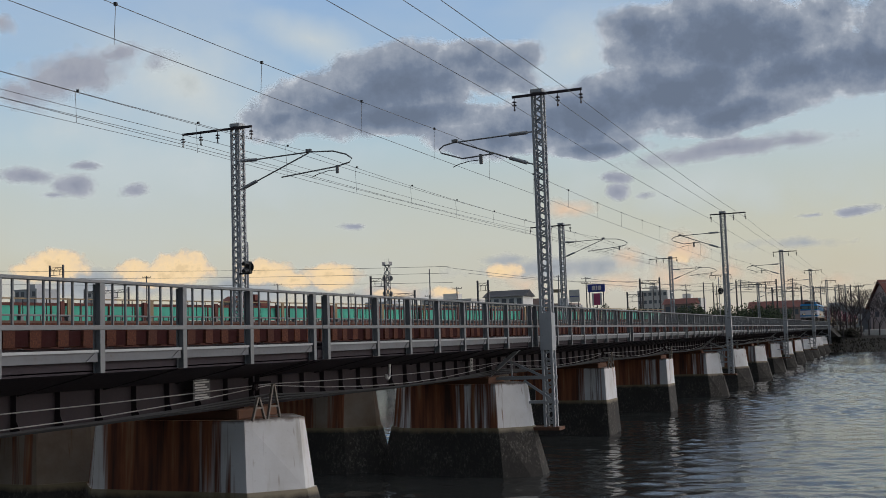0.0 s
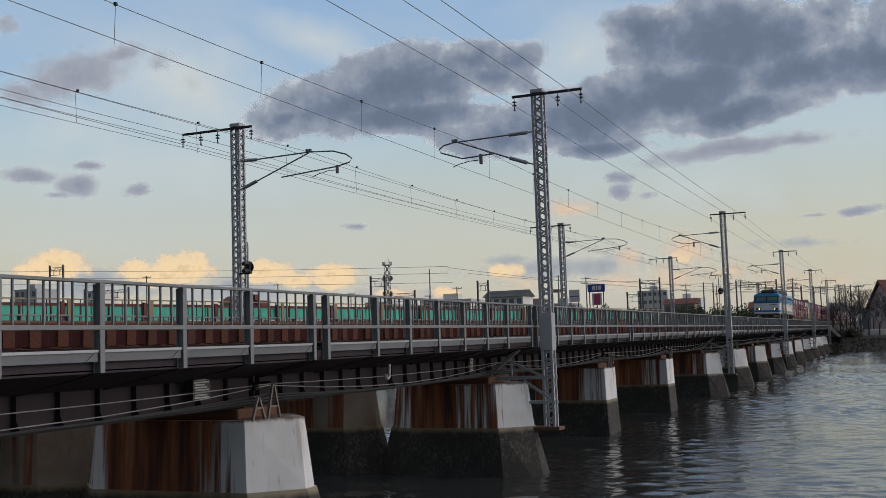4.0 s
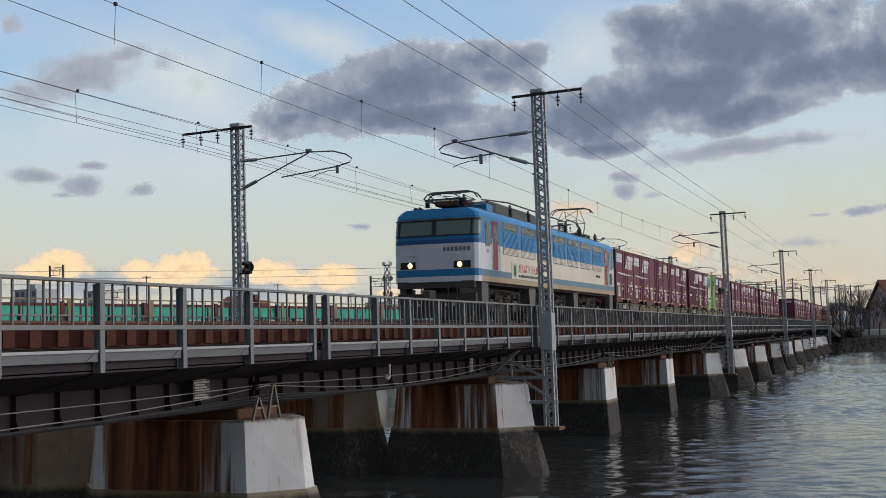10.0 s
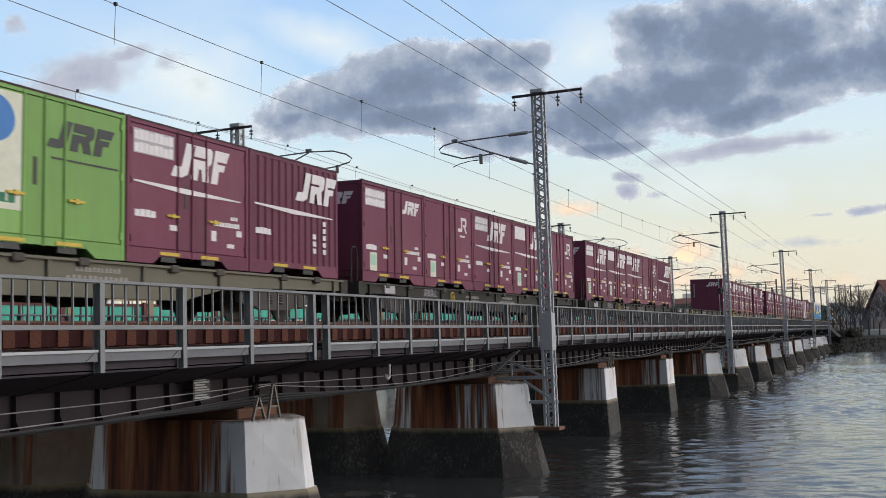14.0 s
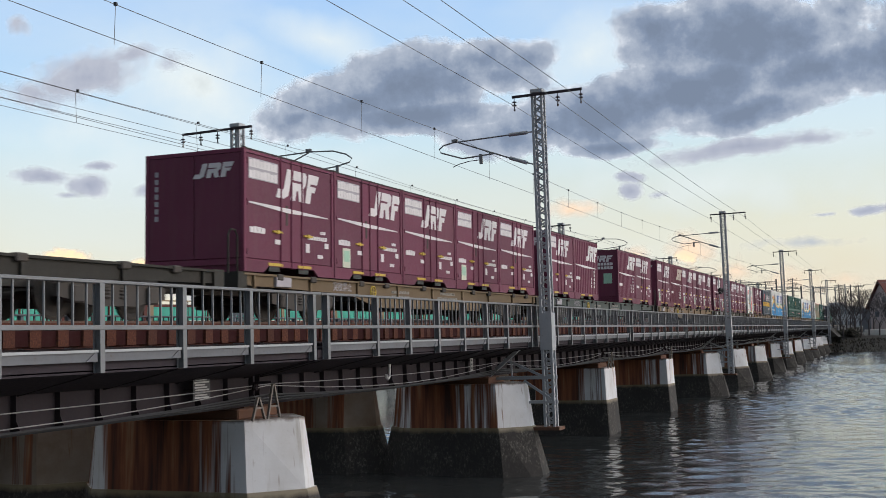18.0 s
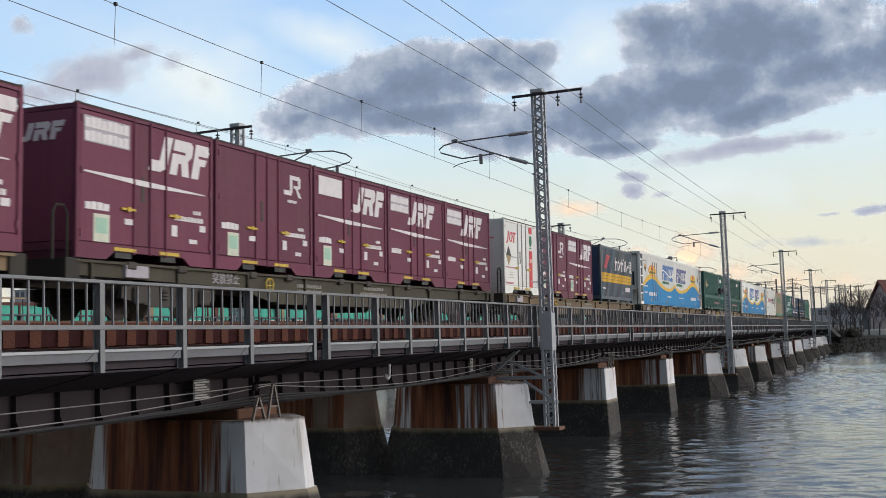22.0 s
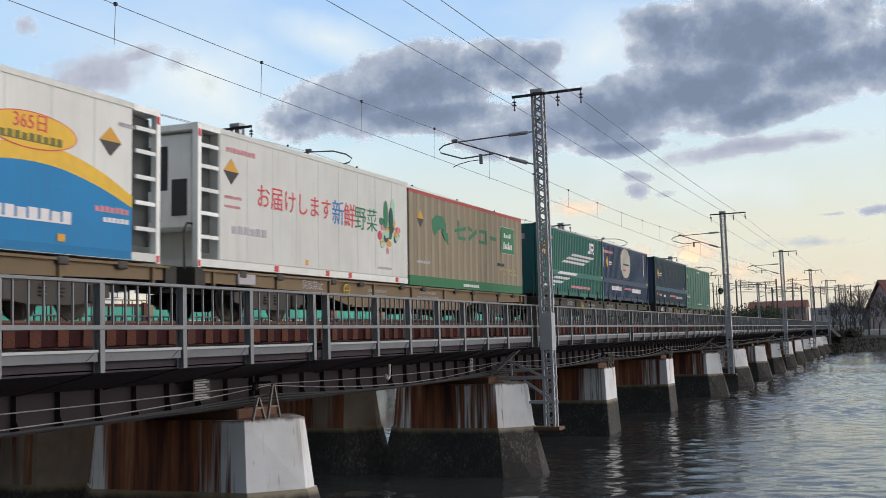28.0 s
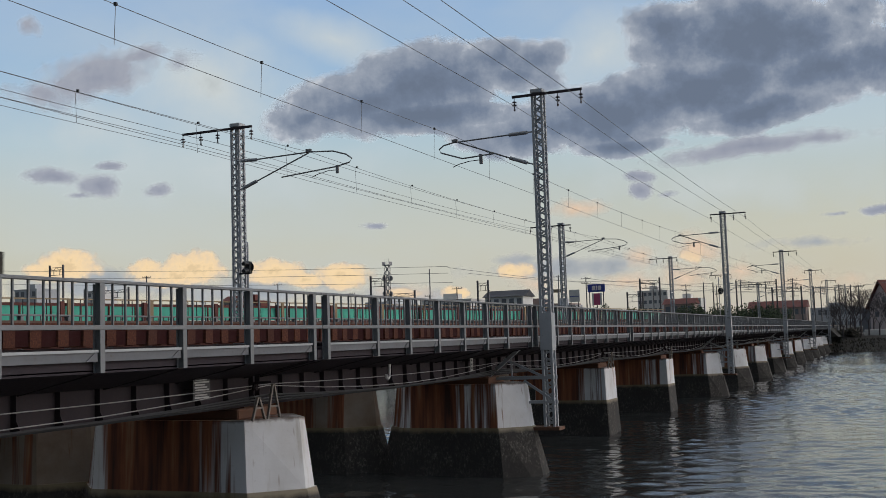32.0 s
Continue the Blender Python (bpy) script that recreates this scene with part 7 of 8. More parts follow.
SIGNW = plain("weathered_sign_plate", (0.42, 0.42, 0.42), 0.6)
SIGND = plain("dark_notice_plate", (0.055, 0.055, 0.06), 0.6)


def strung(name, x, z, r, sag, mat, label):
    """A line clipped to the girder from pier to pier."""
    pts = []
    for a, b in zip(PIERS[:12], PIERS[1:13]):
        for i in range(6):
            u = i / 6
            pts.append((x, a + (b - a) * u, z - 4 * sag * u * (1 - u)))
    return wire(name, pts, r, label, "lines along the girder", mat)


strung("tension_wire", 1.36, -1.30, 0.010, 0.08, PALEWIRE, "pale wire strung along the bridge girder")
strung("tension_wire", 1.33, -1.33, 0.010, 0.28, PALEWIRE, "pale slack wire strung along the bridge girder")
strung("power_cable", 1.30, -1.52, 0.026, 0.16, PIPEBLACK, "black power cable along the girder foot")
strung("power_cable", 1.34, -1.58, 0.022, 0.10, PIPEBLACK, "black power cable along the girder foot")
strung("power_cable", 1.30, -1.64, 0.022, 0.06, PIPEBLACK, "black power cable along the girder foot")

s = thing("notice_plate", "dark plate with rows of small white print on the girder", "sign", m=move(1.22, -9.9, -1.5))
part("plate", Shape().box(-0.01, 0, 0, 0.01, 0.53, 0.43), SIGND, s)
for k in range(8):
    part("print_line", Shape().box(0.01, 0.04 + 0.02 * (k % 2), 0.04 + 0.047 * k, 0.013, 0.49 - 0.06 * (k % 3), 0.068 + 0.047 * k), SIGNW, s)
part("hanger", Shape().box(-0.30, 0.1, 0.2, -0.01, 0.13, 0.23).box(-0.30, 0.4, 0.2, -0.01, 0.43, 0.23), GIRDER, s)
s = thing("marker_plate", "narrow white plate with small dark marks on the girder", "sign", m=move(1.24, 3.95, -1.5))
part("plate", Shape().box(-0.01, 0, 0, 0.01, 0.2, 0.55), SIGNW, s)
for k in range(4):
    part("mark", Shape().box(0.01, 0.05, 0.06 + 0.12 * k, 0.013, 0.15, 0.12 + 0.12 * k), BLACK, s)
part("hanger", Shape().box(-0.30, 0.08, 0.3, -0.01, 0.12, 0.34), GIRDER, s)
h = Shape().path([(1.32, -1.82, -0.62), (1.32, -1.82, -1.30), (1.32, -1.84, -1.40), (1.32, -1.92, -1.46), (1.32, -2.00, -1.42), (1.32, -2.02, -1.34)], 0.035, 8)
solid("drain_hook", h, TUBEWHITE, "short white hooked drain pipe on the girder", "pipe")


TRESTLE = painted("rust_spotted_bracket_steel", (0.17, 0.15, 0.13), (0.16, 0.07, 0.04), 0.8, 0.6)


def cable_trestle(y):
    """The little A-frames that carry the lines over a pier."""
    t = thing("cable_trestle", "small steel A-frame carrying the lines over a pier", "bracket", "A-frames on the pier heads", m=move(1.75, y, 0))
    for yy, top in ((-0.34, -1.52), (0.20, -1.28)):
        for dy in (-0.22, 0.22):
            part("leg", Shape().beam((0, yy + dy, -1.95), (0, yy + dy * 0.1, top), 0.045, 0.045), TRESTLE, t)
        part("tie", Shape().beam((0, yy - 0.15, -1.72), (0, yy + 0.15, -1.72), 0.035, 0.035), TRESTLE, t)
    part("arm", Shape().beam((-0.45, 0.10, -1.26), (0.03, 0.10, -1.24), 0.05, 0.05), GIRDER, t)
    part("clamp", Shape().spin([(0.05, 0), (0.07, 0.03), (0.05, 0.06), (0.07, 0.09), (0.03, 0.12)], (-0.35, 0.10, -1.40), 8), INSUL, t)
    return t


for y in (PIERS[2] - 0.7, PIERS[4] - 0.5, PIERS[5] - 0.5, PIERS[7] - 0.5, PIERS[8] - 0.5):
    cable_trestle(y)


def signal(x, y, z, label):
    t = thing("railway_signal", label, "signal", "signals along the line", m=move(x, y, z))
    part("head", Shape().cbox(-0.11, -0.12, -0.24, 0.11, 0.08, 0.20, 0.04), BLACK, t, "black signal head")
    for zz in (-0.13, 0.12):
        part("hood", Shape().tube((0, -0.12, zz), (0, -0.36, zz - 0.02), 0.085, 12, 0.07), BLACK, t)
    part("backboard", Shape().spin([(0.19, 0.0), (0.19, 0.02)], (0, 0.0, 0.0), 20, "y"), BLACK, t)
    part("bracket", Shape().box(-0.40, 0.0, -0.24, 0.0, 0.06, -0.18), BLACK, t)
    part("ladder_pole", Shape().tube((-0.12, 0.12, -2.3), (-0.12, 0.12, 0.9), 0.03, 6), MAST, t)
    return t


signal(-7.60, 5.55, 2.24, "black round-backed railway signal beside the far mast")
signal(2.60, 46.3, 2.14, "black railway signal beside a near mast")

# ---- the neighbouring crossing with its green screens ----
SCREEN = Nodes("green_mesh_screen")
SCREEN = SCREEN.done(SCREEN.mix(SCREEN.ramp(SCREEN.noise(SCREEN.coord(scale=(1, 1, 0.2)), 1.1, 4), ((0.4, 0.0), (0.7, 0.6))), (0.05, 0.46, 0.33), (0.04, 0.34, 0.25)), 0.55, emission_color=(0.04, 0.40, 0.28), emission_strength=0.0)
REDGIRDER = painted("red_brown_girder", (0.13, 0.035, 0.028), (0.08, 0.04, 0.03), 0.7, 0.4)
TANPOST = painted("dull_tan_post_paint", (0.30, 0.22, 0.13), (0.14, 0.09, 0.06), 0.8, 0.4)
a, b = Vector((-47.0, -6.0, 0)), Vector((-22.4, 139.0, 0))
run = (b - a).length
turn = math.degrees(math.atan2(b.y - a.y, b.x - a.x))
t = thing("screened_bridge", "distant red-brown bridge with green wind screens", "bridge", m=pose(a.x, a.y, 0, 0, 0, turn))
part("girder", Shape().box(0, -2.2, -0.6, run, 2.2, 1.45), REDGIRDER, t, "red-brown girder")
part("walkway", Shape().box(0, -2.6, 1.44, run, -2.2, 1.56), REDGIRDER, t)
n = int(run / 2.4)
panel = Shape().box(0.08, -2.55, 1.60, 2.32, -2.52, 2.62).box(0.08, -2.56, 1.92, 2.32, -2.55, 1.95).box(0.08, -2.56, 2.26, 2.32, -2.55, 2.29).mesh("screen_panel", SCREEN)
spost = Shape().box(-0.05, -2.62, 1.5, 0.05, -2.50, 2.75).mesh("screen_post", REDGIRDER)
for k in range(n):
    part("screen_panel", panel, SCREEN, t, m=move(k * 2.4, 0, 0))
    part("screen_post", spost, REDGIRDER, t, m=move(k * 2.4, 0, 0))
part("screen_rail", Shape().box(0, -2.60, 2.60, run, -2.48, 2.80), REDGIRDER, t, "red-brown upper chord of the screens")
part("top_rail", Shape().box(0, -2.95, 3.00, run, -2.87, 3.09), TANPOST, t, "dull tan top rail")
for k in range(int(run / 7.2)):
    part("rail_post", Shape().box(1.2 + k * 7.2 - 0.16, -2.95, 1.5, 1.2 + k * 7.2 + 0.16, -2.85, 3.0), TANPOST, t)
    part("column", Shape().box(1.2 + k * 7.2 - 0.60, -2.80, 1.5, 1.2 + k * 7.2 - 0.28, -2.60, 2.9), REDGIRDER, t)
rods = Shape()
for k in range(int(run / 0.9)):
    if k % 8 != 1:
        rods.box(0.3 + k * 0.9 - 0.028, -2.93, 1.5, 0.3 + k * 0.9 + 0.028, -2.89, 3.0)
tagged(part("bars", rods, GIRDER, t, "row of thin dark railing bars"), kind="stuff")
for k in range(6):
    part("pier", Shape().box(12 + k * 24, -1.8, -5.6, 14.4 + k * 24, 1.8, -0.6), PIER, t)

# ---- far shore: buildings, poles, trees ----
# pale, grey and brown walls and panes are lightened for distance haze
WALLPALE = painted("pale_render", (0.66, 0.64, 0.61), (0.25, 0.22, 0.2), 0.9, 0.2)
WALLWHITE = painted("white_render", (0.82, 0.80, 0.76), (0.3, 0.27, 0.24), 0.9, 0.15)
WALLPINK = painted("pink_beige_render", (0.52, 0.43, 0.42), (0.2, 0.15, 0.12), 0.9, 0.2)
WALLGREY = painted("grey_concrete_wall", (0.46, 0.47, 0.49), (0.15, 0.14, 0.13), 0.9, 0.2)
WALLDARK = painted("dark_cladding", (0.13, 0.13, 0.15), (0.1, 0.08, 0.07), 0.7, 0.2)
WALLBROWN = painted("brown_wall", (0.38, 0.29, 0.26), (0.1, 0.07, 0.05), 0.9, 0.2)
ROOFTILE = painted("red_brown_roof", (0.15, 0.045, 0.035), (0.08, 0.04, 0.03), 0.8, 0.3)
ROOFSLATE = painted("dark_slate_roof", (0.055, 0.055, 0.062), (0.08, 0.07, 0.06), 0.7, 0.3)
PANE = Nodes("window_glass").done((0.14, 0.155, 0.175), 0.12)
SIGNBLUE = plain("blue_sign_face", (0.03, 0.05, 0.28), 0.5)
SIGNPINK = plain("pink_sign_face", (0.50, 0.08, 0.18), 0.5)
POLEGREY = painted("concrete_pole", (0.28, 0.28, 0.29), (0.12, 0.1, 0.1), 0.9, 0.2)
DARKPOLE = painted("dark_steel_pole", (0.115, 0.11, 0.115), (0.1, 0.07, 0.05), 0.7, 0.2)


def building(x, y, w, d, z0, h, wall, rows, cols, label, roof=None, turn=0.0, name="building"):
    """A block with storeys of windows; roof: None for flat, or a material for a gable."""
    t = thing(name, label, "building", "", m=pose(x, y, z0, 0, 0, turn))
    part("wall", Shape().box(-w / 2, -d / 2, 0, w / 2, d / 2, h), wall, t)
    for r in range(rows):
        for c in range(cols):
            wx = -w / 2 + (c + 0.5) * w / cols
            wz = (r + 0.45) * h / rows
            win = part("window", Shape().box(wx - 0.30 * w / cols, -d / 2 - 0.05, wz - 0.02, wx + 0.30 * w / cols, -d / 2 + 0.02, wz + 0.42 * h / rows), PANE, t)
            part("sill", Shape().box(wx - 0.33 * w / cols, -d / 2 - 0.10, wz - 0.08, wx + 0.33 * w / cols, -d / 2, wz - 0.02), wall, win)
    if roof:
        rise = 0.22 * d
        part("roof", Shape().prism([(-d / 2 - 0.5, h), (d / 2 + 0.5, h), (0, h + rise)], "x", -w / 2 - 0.5, w / 2 + 0.5), roof, t)
    else:
        part("parapet", Shape().box(-w / 2 - 0.1, -d / 2 - 0.1, h, w / 2 + 0.1, d / 2 + 0.1, h + 0.35), wall, t)
        part("roof_hut", Shape().box(-w * 0.15, -d * 0.2, h + 0.35, w * 0.12, d * 0.2, h + 2.0), wall, t)
    return t


GZ = -2.2
building(-237.0, 236, 9, 10, GZ, 21.5, WALLGREY, 6, 4, "grey concrete block of flats in the far distance")
building(-238.5, 268, 6, 8, GZ, 22.0, WALLPALE, 7, 3, "pale slab of flats in the far distance")
building(-222.0, 262, 26, 10, GZ, 13.8, WALLGREY, 4, 9, "long grey distant building with rows of windows")
building(-196.0, 240, 34, 12, GZ, 11.0, WALLPALE, 3, 12, "low pale distant building")
building(-148.0, 216, 6.5, 8, GZ, 13.5, WALLPINK, 3, 3, "small reddish house with white gable in the distance", ROOFTILE)
building(-141.0, 213, 5.0, 6, GZ, 13.2, ROOFTILE, 3, 2, "red and white house block in the distance")
building(-120.0, 246, 30, 12, GZ, 11.0, WALLGREY, 3, 9, "low grey distant building")
building(-96.0, 240, 14, 10, GZ, 12.0, WALLPALE, 3, 5, "pale distant building above the shore")
building(-76.0, 250, 22, 10, GZ, 10.0, WALLBROWN, 2, 7, "low brown distant building")
building(-67.2, 203, 9.0, 7.0, GZ, 10.9, WALLWHITE, 3, 5, "pale house with a dark slate roof across the river", ROOFSLATE)
building(-57.0, 212, 7.0, 6, GZ, 8.4, WALLGREY, 2, 3, "grey box building across the river")
building(-61.0, 335, 10, 10, GZ, 15.6, WALLPALE, 6, 6, "white block of flats beyond the trees")
building(-51.0, 340, 10, 10, GZ, 12.6, WALLPALE, 5, 5, "stepped white flats beyond the trees")
building(-46.5, 302, 9, 8, GZ, 10.2, WALLBROWN, 2, 4, "brown low building beyond the trees", ROOFTILE)
building(-26.0, 384, 20, 12, GZ, 9.4, WALLBROWN, 2, 9, "brown long building beyond the railway", ROOFTILE)
building(-6.0, 390, 18, 12, GZ, 8.6, WALLGREY, 2, 8, "grey building beyond the railway")
# added block, darkened to stand in for the mass of trees here
building(24.0, 330, 40, 14, GZ, 7.0, WALLDARK, 3, 12, "dark filler buildings behind the bare trees")
hs = thing("river_house", "pink-beige gabled house with a red-brown tiled roof by the river", "house", m=pose(10.9, 198, GZ, 0, 0, 32))
part("wall", Shape().box(0, -4.2, 0, 15, 4.2, 5.8), WALLPINK, hs)
part("gable", Shape().prism([(-4.2, 5.8), (4.2, 5.8), (0, 10.0)], "x", 0.0, 0.4), WALLPINK, hs)
for s in (-1, 1):
    rf = Shape()
    rf.add([(-0.5, s * 5.0, 5.0), (15.5, s * 5.0, 5.0), (15.5, 0, 10.35), (-0.5, 0, 10.35), (-0.5, s * 5.0, 5.25), (15.5, s * 5.0, 5.25), (15.5, 0, 10.6), (-0.5, 0, 10.6)], [(0, 1, 2, 3), (4, 7, 6, 5), (0, 4, 5, 1), (1, 5, 6, 2), (2, 6, 7, 3), (3, 7, 4, 0)])
    part("roof", rf, ROOFTILE, hs, "red-brown tiled roof slope")
for y0, z0 in ((-1.6, 6.2), (1.0, 3.4), (-2.4, 3.4)):
    part("window", Shape().box(-0.06, y0, z0, 0.02, y0 + 1.3, z0 + 1.1), PANE, hs)
for x0 in (2.0, 6.0, 10.0):
    for z0 in (1.0, 3.6):
        part("window", Shape().box(x0, -4.26, z0, x0 + 1.6, -4.18, z0 + 1.2), PANE, hs)
part("aerial", Shape().tube((6.0, 0, 10.4), (6.0, 0, 13.2), 0.05, 5).box(5.3, -0.04, 12.7, 6.7, 0.04, 12.78).box(5.5, -0.04, 12.3, 6.5, 0.04, 12.38), DARKPOLE, hs)
solid("retaining_wall", Shape().cbox(7.8, 186.5, -2.9, 30, 189.5, -1.15, 0.1), WALLPALE, "pale concrete flood wall by the river house", "wall")


def pole(x, y, top, label, arms=2, dark=False, w=0.16):
    t = thing("utility_pole", label, "pole", "poles of the far shore", m=move(x, y, GZ))
    h = top - GZ
    mat = DARKPOLE if dark else POLEGREY
    part("shaft", Shape().tube((0, 0, 0), (0, 0, h), w, 8, w * 0.7), mat, t)
    for k in range(arms):
        z = h - 0.4 - 1.1 * k
        part("crossarm", Shape().box(-1.1, -0.05, z, 1.1, 0.05, z + 0.1), mat, t)
        for x0 in (-1.0, -0.4, 0.4, 1.0):
            part("insulator", Shape().tube((x0, 0, z + 0.1), (x0, 0, z + 0.32), 0.05, 6), INSUL, t)
    return t


def portal(x, y, w, top, label, beam_drop=0.6):
    """A railway portal: two posts, one with a lattice top, and a lattice beam."""
    t = thing("railway_portal", label, "portal frame", "portals of the far lines", m=move(x, y, GZ))
    h = top - GZ
    for x0 in (0.0, w):
        part("post", Shape().box(x0 - 0.16, -0.16, 0, x0 + 0.16, 0.16, h), DARKPOLE, t)
    bz = h - beam_drop
    s = Shape().box(0, -0.06, bz, w, 0.06, bz + 0.1).box(0, -0.06, bz - 0.55, w, 0.06, bz - 0.45)
    n = max(3, int(w / 0.8))
    for k in range(n):
        s.beam((w * k / n, 0, bz - 0.5 if k % 2 else bz), (w * (k + 1) / n, 0, bz if k % 2 else bz - 0.5), 0.07, 0.07)
    part("beam", s, DARKPOLE, t)
    for x0 in (0.3 * w, 0.75 * w):
        part("hanger", Shape().box(x0 - 0.05, -0.05, bz - 1.6, x0 + 0.05, 0.05, bz - 0.5).box(x0 - 0.9, -0.04, bz - 1.6, x0 + 0.9, 0.04, bz - 1.5), DARKPOLE, t)
    return t


portal(-151.5, 150, 3.6, 18.0, "lattice railway portal on the neighbouring line")
portal(-151.0, 160, 12.0, 13.2, "low railway portal frame on the neighbouring line")
portal(-80.5, 160, 3.0, 12.4, "lattice railway portal with signals")
portal(-80.0, 168, 5.2, 9.6, "railway portal with a lattice beam")
portal(-65.9, 180, 2.3, 11.5, "lattice railway portal near the house")
portal(-36.5, 200, 4.2, 11.2, "dark railway portal over the far lines")
portal(-20.5, 230, 9.0, 11.0, "wide railway portal over the far lines")
portal(-11.0, 215, 6.0, 8.6, "grey railway portal over the far lines")
portal(-40.5, 205, 3.4, 8.6, "railway portal behind the trees")
portal(-8.0, 300, 10.0, 11.5, "distant dark railway portal frame")
for x, y, top, k, dk in ((-134.2, 160, 15.3, 1, True), (-72.3, 170, 13.8, 0, False), (-66.5, 170, 9.9, 1, True), (-51.5, 190, 12.3, 1, False), (-51.0, 210, 12.7, 2, True), (-24.0, 205, 9.9, 0, True), (-22.0, 205, 9.8, 0, True),
                        (-17.6, 215, 10.6, 1, True), (-12.1, 200, 9.1, 0, False), (-10.4, 260, 12.4, 2, True), (3.0, 190, 7.1, 0, False), (4.4, 200, 8.0, 0, False), (-42.0, 240, 12.0, 2, True), (-33.0, 235, 11.0, 2, True),
                        (-28.0, 250, 11.0, 2, True), (-2.0, 230, 9.0, 2, True), (1.5, 240, 9.5, 2, True), (6.5, 215, 8.2, 2, True), (-120.0, 190, 14.0, 1, True), (-106.0, 200, 11.5, 1, True), (-90.0, 210, 10.5, 1, True), (10.0, 260, 10.5, 2, True), (-6.0, 205, 8.2, 1, True), (-15.0, 240, 11.0, 1, True)):
    pole(x, y, top, "dark utility pole on the far shore" if dk else "pale concrete pole on the far shore", k, dk)

t = thing("lattice_tower", "lattice radio tower with aerials far across the river", "tower", m=move(-110.7, 230, GZ))
legs, faces = lattice(0, 0, 0, 22.0, 1.2, 1.0)
for q in legs:
    part("leg", q, POLEGREY, t)
for q in faces:
    part("lacing", q, POLEGREY, t)
for z in (14.0, 18.0, 22.0):
    part("platform", Shape().box(-1.0, -1.0, z, 1.0, 1.0, z + 0.2).box(-1.0, -1.0, z + 0.2, -0.95, 1.0, z + 1.0).box(0.95, -1.0, z + 0.2, 1.0, 1.0, z + 1.0), POLEGREY, t)
for x0, z in ((-0.6, 22.2), (0.5, 22.2), (0, 22.2)):
    part("aerial", Shape().tube((x0, 0, z), (x0, 0, z + 1.6), 0.04, 5), POLEGREY, t)
part("dish", Shape().spin([(0.7, 0), (0.6, 0.2), (0.2, 0.35)], (1.2, -0.6, 18.5), 12, "y"), POLEGREY, t)

t = thing("roof_sign", "blue hoarding with pale blank lettering blocks on posts", "sign", m=move(-48.7, 210, GZ))
part("board", Shape().cbox(-2.0, -0.15, 11.4, 2.0, 0.15, 13.2, 0.05), SIGNBLUE, t, "blue sign board")
for k, (x0, w) in enumerate(((-0.95, 0.75), (-0.05, 0.28), (0.40, 0.75))):
    part("letter_block", Shape().box(x0, -0.19, 11.8, x0 + w, -0.15, 12.8), LETTER, t)
for x0 in (-1.6, 1.6):
    part("post", Shape().box(x0 - 0.1, -0.1, 0, x0 + 0.1, 0.1, 11.4), DARKPOLE, t)
t = thing("hoarding", "pale grey billboard on posts across the river", "billboard", m=move(-49.6, 195, GZ))
part("board", Shape().cbox(-1.15, -0.1, 8.9, 1.15, 0.1, 11.5, 0.04), WALLPALE, t)
part("panel_line", Shape().box(-1.0, -0.13, 10.0, 1.0, -0.1, 10.15), SIGNBLUE, t)
for x0 in (-0.8, 0.8):
    part("post", Shape().box(x0 - 0.08, -0.08, 0, x0 + 0.08, 0.08, 8.9), DARKPOLE, t)
t = thing("hoarding", "pink shop sign on posts across the river", "billboard", m=move(-47.3, 205, GZ))
part("board", Shape().cbox(-0.7, -0.1, 8.3, 0.7, 0.1, 10.9, 0.04), SIGNPINK, t)
part("border", Shape().box(-1.1, -0.08, 8.2, -0.72, 0.08, 11.0).box(0.72, -0.08, 8.2, 1.1, 0.08, 11.0), WALLPALE, t)
part("post", Shape().box(-0.1, -0.1, 0, 0.1, 0.1, 8.3), DARKPOLE, t)
t = thing("hoarding", "tan roadside sign on a pole across the river", "billboard", m=move(-52.0, 191, GZ))
part("board", Shape().cbox(-1.1, -0.08, 10.9, 1.1, 0.08, 11.6, 0.04), TAN, t)
part("post", Shape().tube((0, 0, 0), (0, 0, 10.9), 0.12, 8), POLEGREY, t)


# ---- far wires ----
for k, (x0, y0, z0, x1, y1, z1) in enumerate(((-190, 150, 19.2, -60, 150, 12.6), (-190, 150, 17.6, -60, 150, 11.4), (-190, 152, 16.4, -60, 152, 9.8), (-60, 160, 11.8, -36.5, 200, 10.6), (-36.5, 200, 10.4, -8, 240, 9.4), (-36.5, 200, 9.2, -8, 240, 8.2),
                                              (-51, 210, 12.4, -22, 205, 9.6), (-22, 205, 9.5, 6.5, 215, 8.0), (-12, 200, 8.8, 4.4, 200, 7.6), (3, 190, 7.0, 24, 190, 9.6), (-24, 205, 8.6, 3, 190, 6.6), (-60, 150, 12.4, -22, 205, 8.0))):
    pts = []
    for i in range(9):
        u = i / 8
        pts.append((x0 + (x1 - x0) * u, y0 + (y1 - y0) * u, z0 + (z1 - z0) * u - 2.4 * u * (1 - u)))
    wire("overhead_line", pts, 0.035, "thin distant overhead line", "distant lines", CABLE)


# ---- plants ----
def leaf_material(name, dark, light):
    m = Nodes(name)
    c = m.ramp(m.n.new("ShaderNodeNewGeometry").outputs["Random Per Island"], ((0.0, dark), (0.6, tuple((a + b) / 2 for a, b in zip(dark, light))), (1.0, light)))
    return m.done(c, 0.8)


LEAF = leaf_material("hedge_leaves", (0.018, 0.030, 0.014), (0.055, 0.080, 0.030))
# bark lightened towards purple for the haze over the bank trees
TWIG = plain("bare_twig_bark", (0.075, 0.062, 0.062), 0.9)
DRYLEAF = leaf_material("dry_bank_growth", (0.018, 0.016, 0.012), (0.048, 0.042, 0.028))


